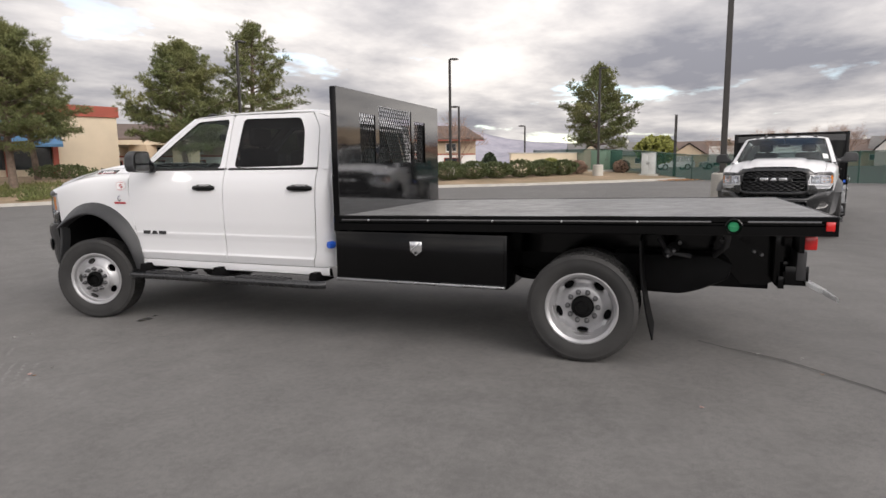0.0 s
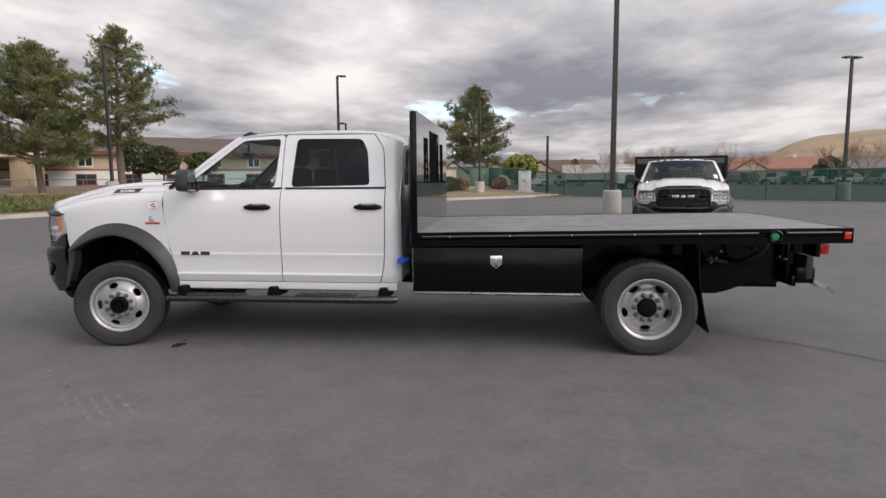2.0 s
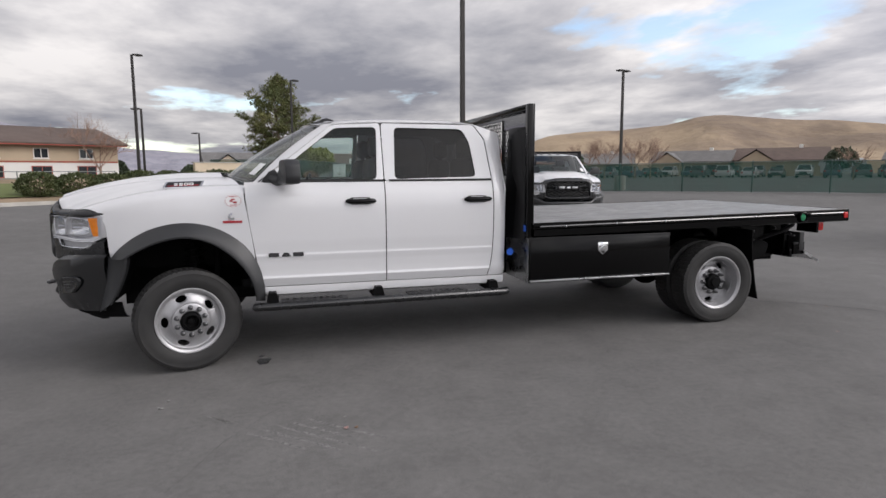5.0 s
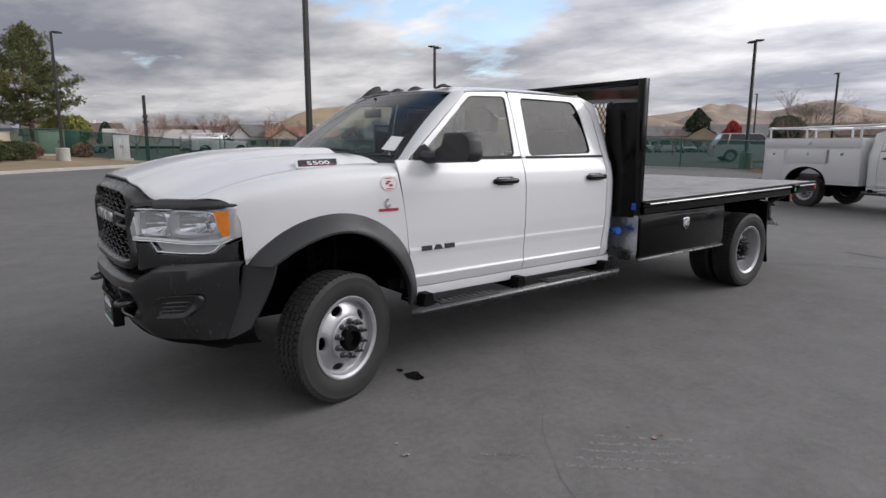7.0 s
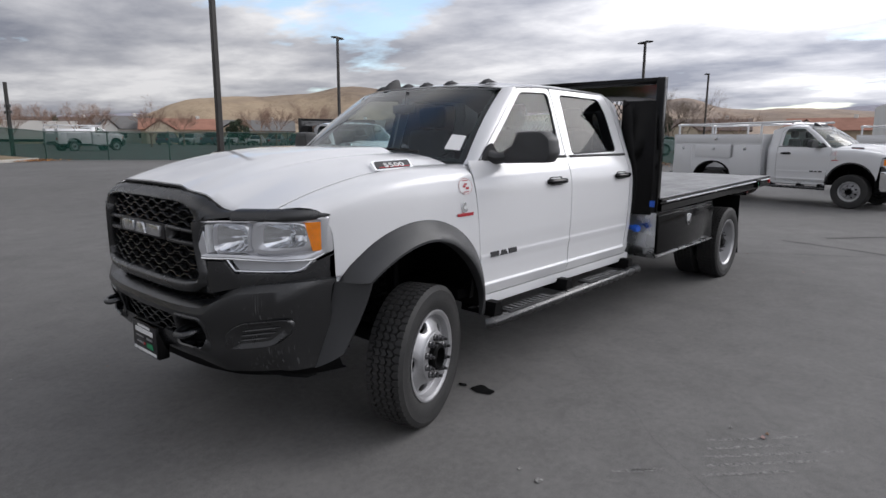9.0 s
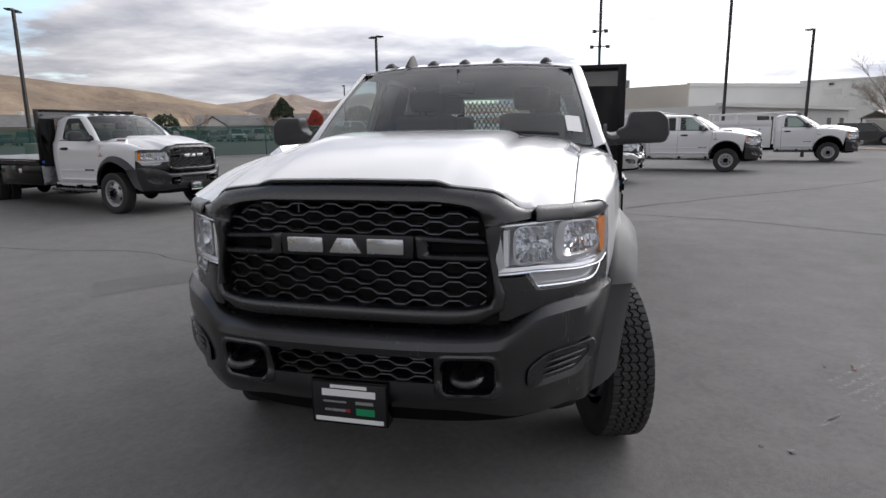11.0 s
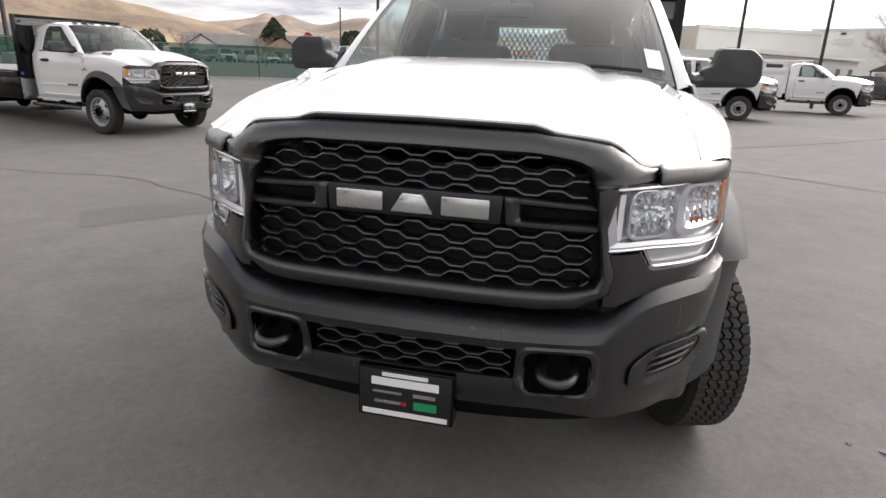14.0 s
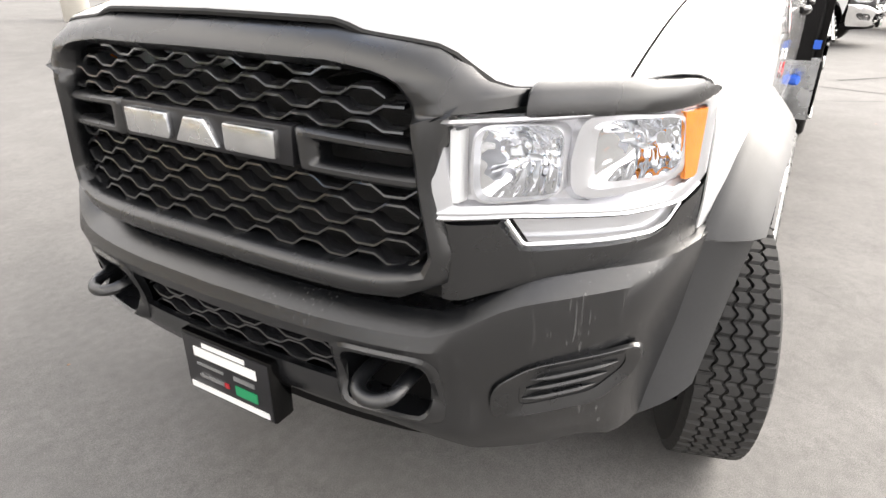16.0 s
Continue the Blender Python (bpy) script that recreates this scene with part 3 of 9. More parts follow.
def wheel(parent, x, y, z, side, front=True, steer=0.0, r=0.405, srw=False):
    """One wheel under a truck: tyre, rim, hub, studs. side -1: its outer face looks to -y."""
    key = (front, r, srw)
    if key not in WHEEL_MESH:
        w = 0.226 if not srw else 0.265
        R = 0.262 if not srw else 0.240
        d = {}
        def keep(name, bm, mat, angle=32):
            me = bpy.data.meshes.new(name)
            bmesh.ops.remove_doubles(bm, verts=bm.verts, dist=0.00005)
            bm.to_mesh(me)
            bm.free()
            me.materials.append(mat)
            me.shade_smooth()
            me.set_sharp_from_angle(angle=radians(angle))
            d[name] = me
        keep("tyre", tyre_mesh(r, w, R), RUBBER, 38)
        keep("rim", rim_mesh(front, R, 0.19 if not srw else 0.21, 5 if not srw else 8, (0.162, 0.214) if not srw else (0.12, 0.17)), STEEL)
        bm = bmesh.new()
        h = 0.095
        if front:
            lathe(bm, [(0.078, -h * 0.5), (0.078, -h * 1.45), (0.070, -h * 1.56), (0.056, -h * 1.58), (0.050, -h * 1.1), (0.030, -h * 1.05), (0.026, -h * 1.25), (0.0, -h * 1.27)], 28)
        else:
            lathe(bm, [(0.082, h * 0.5), (0.082, -h * 0.35), (0.074, -h * 0.48), (0.050, -h * 0.52), (0.042, -h * 0.70), (0.0, -h * 0.72)], 28)
        bmesh.ops.recalc_face_normals(bm, faces=bm.faces)
        keep("hub", bm, DARK)
        base = -h * 1.17 if front else -h * 0.04
        bm = bmesh.new()
        lathe(bm, [(0.0205, 0.0), (0.0205, -0.010), (0.0165, -0.014), (0.0165, -0.030), (0.009, -0.033), (0.009, -0.052), (0.0, -0.053)], 8)
        bmesh.ops.recalc_face_normals(bm, faces=bm.faces)
        keep("lug_nut", bm, NUT)
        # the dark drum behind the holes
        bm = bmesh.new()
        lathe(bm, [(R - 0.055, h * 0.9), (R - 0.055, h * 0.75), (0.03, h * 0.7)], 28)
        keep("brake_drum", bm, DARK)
        WHEEL_MESH[key] = (d, base)
    d, base = WHEEL_MESH[key]
    ob = new("wheel")
    ob.parent = parent
    ob.matrix_local = Matrix.Translation((x, y, z)) @ pose(0, 0, 0, 0, 0, steer + (180 if side > 0 else 0)) @ pose(0, 0, 0, 0, 11 * x, 0)
    for n in ("tyre", "rim", "hub", "brake_drum"):
        o = new(n, d[n])
        o.parent = ob
    for k in range(10 if not srw else 8):
        o = new("lug_nut", d["lug_nut"])
        o.parent = ob
        a = 2 * math.pi * (k + 0.5) / (10 if not srw else 8)
        o.location = (0.1115 * math.cos(a), base, 0.1115 * math.sin(a)) if not srw else (0.082 * math.cos(a), base, 0.082 * math.sin(a))
    return ob


def side_sheet(bm, s, xl, xr, z0, z1, nx=10, nz=14, out=0.0):
    """A body side between two edges (functions of z), following the body's section."""
    rows = []
    for j in range(nz + 1):
        z = z0 + (z1 - z0) * j / nz
        a, b = xl(z), xr(z)
        rows.append([(a + (b - a) * i / nx, s * (half_width(z) + out), z) for i in range(nx + 1)])
    grid(bm, rows)


def inward(bm, s, t):
    """Gives a body side its thickness towards the cabin."""
    far = max(s * v.co.y for v in bm.verts)
    thick(bm, t)
    over = max(s * v.co.y for v in bm.verts) - far
    if over > t / 2:
        for v in bm.verts:
            v.co.y -= s * t


def sweep_bar(bm, pts, w, d):
    """A bar along points (y, z, x): height w, running back by d."""
    rows = []
    for y, z, x in pts:
        rows.append([(x + 0.007, y, z + w / 2), (x + 0.001, y, z + w * 0.18), (x, y, z - w * 0.3), (x + 0.003, y, z - w / 2), (x + d, y, z - w / 2 + 0.002), (x + d, y, z + w / 2 + 0.002)])
    vs = grid(bm, rows, closed=True)
    bm.faces.new(vs[0][::-1])
    bm.faces.new(vs[-1])


def honeycomb(parent, y_half, z_lo, z_hi, rows, xf, name="grille_bar"):
    """Wavy bars that mesh into a honeycomb."""
    step = (z_hi - z_lo) / rows
    for r in range(rows + 1):
        zc = z_lo + r * step
        yh = y_half(zc)
        pts, y, k = [], -yh, 0
        pitch, amp = 0.068, step * 0.26
        phase = (r % 2)
        n = int(math.ceil(2 * yh / pitch)) + 1
        for i in range(-n // 2 - 1, n // 2 + 2):
            sgn = 1 if (i + phase) % 2 == 0 else -1
            for yy in (i * pitch - pitch * 0.30, i * pitch + pitch * 0.30):
                if -yh <= yy <= yh:
                    pts.append((yy, zc + sgn * amp, xf(yy, zc)))
        bm = bmesh.new()
        sweep_bar(bm, pts, 0.0092, 0.035)
        bmesh.ops.recalc_face_normals(bm, faces=bm.faces)
        part(name, bm, GRILLE, parent, angle=25)


def build_front(root):
    """Grille, lamps, bumper, hooks and plate."""
    # grille surround: one moulded ring between lip, lamps and bumper
    outer = [(0.0, 1.375), (0.34, 1.369), (0.385, 1.354), (0.50, 1.341), (0.553, 1.330), (0.592, 1.303), (0.628, 1.275), (0.660, 1.264), (0.688, 1.262),
             (0.688, 1.234), (0.592, 1.230), (0.566, 1.10), (0.578, 1.02), (0.60, 0.955), (0.59, 0.90), (0.50, 0.855), (0.40, 0.845), (0.0, 0.845)]
    inner = [(0.0, 1.286), (0.34, 1.284), (0.395, 1.281), (0.43, 1.276), (0.455, 1.270), (0.475, 1.262), (0.487, 1.251), (0.494, 1.241), (0.500, 1.23),
             (0.506, 1.216), (0.511, 1.200), (0.530, 1.10), (0.543, 1.02), (0.548, 0.955), (0.530, 0.925), (0.45, 0.914), (0.36, 0.912), (0.0, 0.912)]
    def dense(o):
        out = []
        for a, b in zip(o, o[1:]):
            out += [(a[0] + (b[0] - a[0]) * k / 4, a[1] + (b[1] - a[1]) * k / 4) for k in range(4)]
        return out + [o[-1]]
    o2, i2 = dense(outer), dense(inner)
    full = lambda o: o + [(-y, z) for y, z in o[-2:0:-1]]
    o2, i2 = full(o2), full(i2)
    bm = bmesh.new()
    steps = [(0.0, 0.006), (0.07, -0.014), (0.3, -0.026), (0.6, -0.030), (0.8, -0.022), (0.93, 0.0), (1.0, 0.022), (1.04, 0.06)]
    rows = []
    for u, off in steps:
        row = []
        for (ya, za), (yb, zb) in zip(o2, i2):
            y, z = ya + (yb - ya) * u, za + (zb - za) * u
            row.append((face_x(y, z) + off, y, z))
        rows.append(row)
    grid(bm, rows, closed=True)
    thick(bm, 0.006)
    part("grille_surround", bm, PLASTIC, root, "matt black moulded plastic grille surround", angle=48)
    # lip seal that runs along the bonnet's edge
    bm = bmesh.new()
    tube(bm, [(hood_x(0, y) - 0.004, y, hood_front_z(y) - 0.012) for y in np.linspace(-0.84, 0.84, 57)], 0.007, 6)
    part("seal", bm, SEAM, root)
    bm = bmesh.new()
    box(bm, -0.96, -0.94, -0.56, 0.56, 0.55, 1.235)
    part("radiator", bm, RADIATOR, root)
    gx = lambda y, z: face_x(y, z) + 0.012
    yh = lambda z: interp(z, [(0.91, 0.50), (0.93, 0.54), (1.02, 0.545), (1.10, 0.532), (1.17, 0.520), (1.23, 0.500), (1.265, 0.46), (1.285, 0.33)])
    honeycomb(root, yh, 1.190, 1.278, 3, gx)
    honeycomb(root, yh, 0.924, 1.068, 4, gx)
    # middle band: two hollow arms and the plaque
    blend = lambda a, b, k: [(y + (u - y) * k, z + (v - z) * k) for (y, z), (u, v) in zip(a, b)]
    for s in (-1, 1):
        bm = bmesh.new()
        o = sampled([(s * 0.272, 1.086), (s * 0.536, 1.078), (s * 0.522, 1.166), (s * 0.262, 1.178)], 12, 0.016)
        i = sampled([(s * 0.318, 1.112), (s * 0.545, 1.108), (s * 0.535, 1.142), (s * 0.318, 1.150)], 12, 0.010)
        rows = [[(gx(y, z) + d, y, z) for y, z in q] for q, d in ((o, 0.03), (o, -0.004), (blend(o, i, 0.12), -0.013), (blend(o, i, 0.35), -0.019), (blend(o, i, 0.65), -0.019), (blend(o, i, 0.88), -0.012), (i, -0.002), (i, 0.035))]
        grid(bm, rows, closed=True)
        bmesh.ops.recalc_face_normals(bm, faces=bm.faces)
        part("grille_arm", bm, PLASTIC, root)
    bm = bmesh.new()
    prism(bm, [(-0.262, 1.092), (0.262, 1.092), (0.266, 1.176), (-0.266, 1.176)], "x", -1.076, -1.04, 0.006)
    plaque = part("badge_plaque", bm, INK, root)
    # maker's mark: three plain silver blocks
    for y0, y1, top in ((0.085, 0.232, 1.0), (-0.070, 0.066, 0.45), (-0.232, -0.088, 1.0)):
        bm = bmesh.new()
        c, h = (y0 + y1) / 2, (y1 - y0) / 2
        prism(bm, [(c - h, 1.106), (c + h, 1.106), (c + h * top, 1.166), (c - h * top, 1.166)], "x", -1.094, -1.06, 0.007)
        part("badge_block", bm, SATIN, plaque, "plain bevelled silver block")
    for s in (-1, 1):
        build_lamp(root, s)
    build_bumper(root)
    bm = bmesh.new()
    box(bm, -1.112, -1.05, -0.157, 0.157, 0.426, 0.608, 0.006)
    box(bm, -1.08, -1.0, -0.10, 0.10, 0.47, 0.58)
    pl = part("plate_holder", bm, GLOSS, root, "black dealer plate in a deep frame")
    bm = bmesh.new()
    box(bm, -1.115, -1.107, -0.150, 0.150, 0.434, 0.598, 0.002)
    part("plate", bm, INK, pl)
    for y0, y1, z0, z1, mt in ((-0.075, 0.075, 0.578, 0.591, PAPER), (-0.110, 0.110, 0.545, 0.572, PAPER), (0.010, 0.105, 0.518, 0.525, SATIN), (0.012, 0.100, 0.482, 0.492, SATIN),
                               (-0.005, 0.009, 0.480, 0.494, REDPAINT), (-0.100, -0.028, 0.516, 0.528, SATIN), (-0.105, -0.030, 0.472, 0.500, GREEN), (-0.140, 0.140, 0.439, 0.456, PAPER)):
        bm = bmesh.new()
        box(bm, -1.1175, -1.113, y0, y1, z0, z1)
        part("print_bar", bm, mt, pl)


def build_lamp(root, s):
    """One headlamp: clear lens, chrome bowls in a silver frame, amber corner, lower running light."""
    top = lambda y: interp(y, [(0.56, 1.214), (0.86, 1.224), (0.957, 1.226)])
    bot = lambda y: interp(y, [(0.56, 1.036), (0.70, 1.034), (0.85, 1.020), (0.93, 1.020), (0.957, 1.055)])
    house = new("headlamp")
    house.parent = root
    house["label"] = "clear headlamp with chrome bowls and amber corner"
    def sheet(off, y_lo, y_hi, top, bot, n=18, k=6, bulge=0.0):
        rows = []
        for j in range(k + 1):
            row = []
            for y in y_lo + (y_hi - y_lo) * np.sin(np.linspace(0, 1, n) * math.pi / 2):
                z = bot(y) + (top(y) - bot(y)) * j / k
                row.append((face_x(y, 1.1) + off - bulge * math.sin(math.pi * j / k), s * y, z))
            rows.append(row)
        return rows
    bm = bmesh.new()
    grid(bm, [[(x + 0.016 * j / 6, y, z) for x, y, z in row] for j, row in enumerate(sheet(-0.024, 0.545, 0.957, top, bot, n=28, bulge=0.008))])
    facing(bm, (-1, s * 0.3, 0))
    part("lens", bm, CLEAR, house)
    # silver frame, set back towards the bowls
    bm = bmesh.new()
    o = sampled([(0.545, 1.036), (0.70, 1.034), (0.85, 1.020), (0.93, 1.020), (0.957, 1.055), (0.956, 1.226), (0.86, 1.224), (0.545, 1.214)], 9, 0.006)
    i = sampled([(0.592, 1.056), (0.71, 1.053), (0.85, 1.038), (0.915, 1.040), (0.942, 1.066), (0.942, 1.214), (0.86, 1.213), (0.572, 1.203)], 9, 0.008)
    mid = [(y + (u - y) * 0.45, z + (v - z) * 0.45) for (y, z), (u, v) in zip(o, i)]
    cy, cz = 0.745, 1.13
    rows = []
    for q, off in ((o, 0.012), (o, -0.014), (mid, -0.017), (i, -0.006), ([(cy + (y - cy) * 0.97, cz + (z - cz) * 0.95) for y, z in i], 0.045)):
        rows.append([(face_x(y, 1.1) + off, s * y, z) for y, z in q])
    grid(bm, rows, closed=True)
    part("bezel", bm, SILVER, house)
    bm = bmesh.new()
    grid(bm, [[(face_x(y, 1.1) + off, s * y, z) for z in np.linspace(1.062, 1.196, 5)] for y, off in ((0.584, 0.020), (0.586, -0.004), (0.600, -0.006), (0.604, 0.018))])
    part("light_bar", bm, PAPER, house, "white running light bar")
    bm = bmesh.new()
    bowls = ((0.687, 1.133, 0.062, 0.068, 0.007), (0.853, 1.140, 0.062, 0.058, 0.026))
    rows = sheet(0.030, 0.56, 0.948, lambda y: 1.218, lambda y: bot(y) + 0.008, n=90, k=50)
    vs = [[bm.verts.new(c) for c in row] for row in rows]
    for j in range(50):
        for k in range(89):
            y, z = (abs(rows[j][k][1]) + abs(rows[j][k + 1][1])) / 2, (rows[j][k][2] + rows[j + 1][k][2]) / 2
            if all(((y - yc) / ry) ** 4 + ((z - zc) / rz) ** 4 > 1.05 for yc, zc, ry, rz, _ in bowls):
                bm.faces.new((vs[j][k], vs[j][k + 1], vs[j + 1][k + 1], vs[j + 1][k]))
    part("reflector", bm, SILVER, house)
    square = lambda a: (abs(math.cos(a)) ** 5 + abs(math.sin(a)) ** 5) ** -0.2
    for yc, zc, ry, rz, lip in bowls:
        bm = bmesh.new()
        rows = []
        for j in range(12):
            q = 1 - j / 12
            row = []
            for k in range(150):
                a = 2 * math.pi * k / 150
                y, z = yc + ry * q * square(a) * math.cos(a), zc + rz * q * square(a) * math.sin(a)
                flute = (0.0022 * math.sin((y + 0.25 * (z - zc)) * 2 * math.pi / 0.021) + 0.0012 * math.sin(z * 2 * math.pi / 0.030 + 3 * y)) * (q < 0.97)
                row.append((face_x(y, 1.1) + 0.012 + 0.085 * (1 - q * q) + flute, s * y, z))
            rows.append(row)
        vs = grid(bm, rows, closed=True)
        bm.faces.new(vs[-1])
        part("bowl", bm, BOWL, house, angle=60)
        # a rim, thicker towards the middle of the truck and below
        bm = bmesh.new()
        rows = []
        for d, off in ((1.7, 0.048), (1.0, 0.006), (0.85, -0.006), (0.3, -0.008), (0.0, 0.012)):
            row = []
            for k in range(60):
                a = 2 * math.pi * k / 60
                e = lip * d * (1.0 + 0.35 * max(0.0, -math.cos(a)) - 0.45 * max(0.0, math.sin(a)) - 0.6 * max(0.0, math.cos(a)))
                y, z = yc + (ry + e) * square(a) * math.cos(a), zc + (rz + e) * square(a) * math.sin(a)
                row.append((face_x(y, 1.1) + off, s * y, z))
            rows.append(row)
        grid(bm, rows, closed=True)
        part("bowl_rim", bm, SILVER, house)
        bm = bmesh.new()
        bmesh.ops.create_uvsphere(bm, u_segments=12, v_segments=8, radius=0.008, matrix=Matrix.Translation((face_x(yc, 1.1) + 0.070, s * yc, zc - 0.006)) @ Matrix.Diagonal((1.4, 2.2, 0.8, 1)))
        part("bulb_shield", bm, SATIN, house)
    bm = bmesh.new()
    rows = []
    for v in np.linspace(0, 1, 9):
        y0, y1 = 0.915 + 0.014 * (1 - v), 0.954 - 0.006 * (1 - v) ** 3
        rows.append([(face_x(y0 + (y1 - y0) * u, 1.1) - 0.009, s * (y0 + (y1 - y0) * u), 1.062 + 0.142 * v) for u in np.linspace(0, 1, 7)])
    grid(bm, rows)
    thick(bm, 0.010)
    part("amber_reflector", bm, AMBER, house)
    t2 = lambda y: bot(y) - 0.005
    b2 = lambda y: min(t2(y) - 0.002, interp(y, [(0.670, 1.030), (0.702, 0.970), (0.80, 0.964), (0.892, 0.962), (0.912, 0.974), (0.928, 1.012)]))
    bm = bmesh.new()
    grid(bm, sheet(-0.020, 0.672, 0.928, t2, b2, n=30))
    facing(bm, (-1, 0, 0))
    part("running_lens", bm, CLEAR, house)
    bm = bmesh.new()
    grid(bm, sheet(0.016, 0.674, 0.927, t2, b2, n=30))
    part("running_reflector", bm, SILVER, house)
    bm = bmesh.new()
    tube(bm, [(face_x(y, 1.1) - 0.012, s * y, b2(y) + 0.005) for y in np.linspace(0.674, 0.927, 40)], 0.0050, 6)
    part("running_trim", bm, CHROME, house)
    bm = bmesh.new()
    tube(bm, [(face_x(y, 1.1) - 0.013, s * y, bot(y) - 0.001) for y in np.linspace(0.56, 0.950, 44)], 0.0045, 6)
    part("running_trim", bm, CHROME, house)
    # brow above, filler below
    bm = bmesh.new()
    rows = []
    for z, off in ((1.212, 0.012), (1.214, -0.013), (1.222, -0.021), (1.238, -0.020), (1.254, -0.012), (1.264, 0.002), (1.271, 0.022), (1.273, 0.060)):
        rows.append([(face_x(y, 1.2) + off + interp(y, [(0.692, 0.012), (0.697, 0.002), (0.705, 0.0), (0.78, 0.0), (0.86, -0.010), (0.92, -0.010), (0.945, 0.002), (0.958, 0.022)]), s * y, z + (1.238 - z) * interp(y, [(0.91, 0.0), (0.935, 0.10), (0.950, 0.35), (0.958, 0.75)])) for y in [0.692, 0.697, 0.705] + list(0.715 + (0.958 - 0.715) * np.sin(np.linspace(0, 1, 24) * math.pi / 2))])
    grid(bm, rows)
    part("lamp_brow", bm, PLASTIC, root)
    bm = bmesh.new()
    rows = []
    for k, off in ((0.0, 0.01), (0.06, -0.014), (0.5, -0.020), (0.94, -0.016), (1.0, 0.02)):
        row = []
        for y in 0.572 + (0.958 - 0.572) * np.sin(np.linspace(0, 1, 34) * math.pi / 2):
            zt = interp(y, [(0.57, 1.032), (0.665, 1.030), (0.700, 0.966), (0.80, 0.960), (0.892, 0.958), (0.914, 0.970), (0.932, 1.012), (0.950, 1.030), (0.958, 1.045)])
            zb = interp(y, [(0.60, 0.85), (0.70, 0.88), (0.95, 0.90)])
            row.append((face_x(y, 1.1) + off + interp(y, [(0.572, 0.016), (0.60, 0.002), (0.64, 0.0)]), s * y, zb + (zt - zb) * k))
        rows.append(row)
    grid(bm, rows)
    thick(bm, 0.005)
    part("lamp_filler", bm, PLASTIC, root)


def bump_x(y, f):
    """The bumper's outer face; f runs from 0 at its top to 1 at its bottom."""
    prof = soft(f, [(0.0, 0.055), (0.06, 0.012), (0.16, -0.012), (0.30, 0.0), (0.55, 0.022), (0.8, 0.030), (1.0, 0.085)])
    return soft(abs(y), BUMP) + prof * interp(abs(y), [(0, 1), (0.85, 1), (1.0, 0.5 - 1.3 * max(0.0, f - 0.2) ** 1.5)])


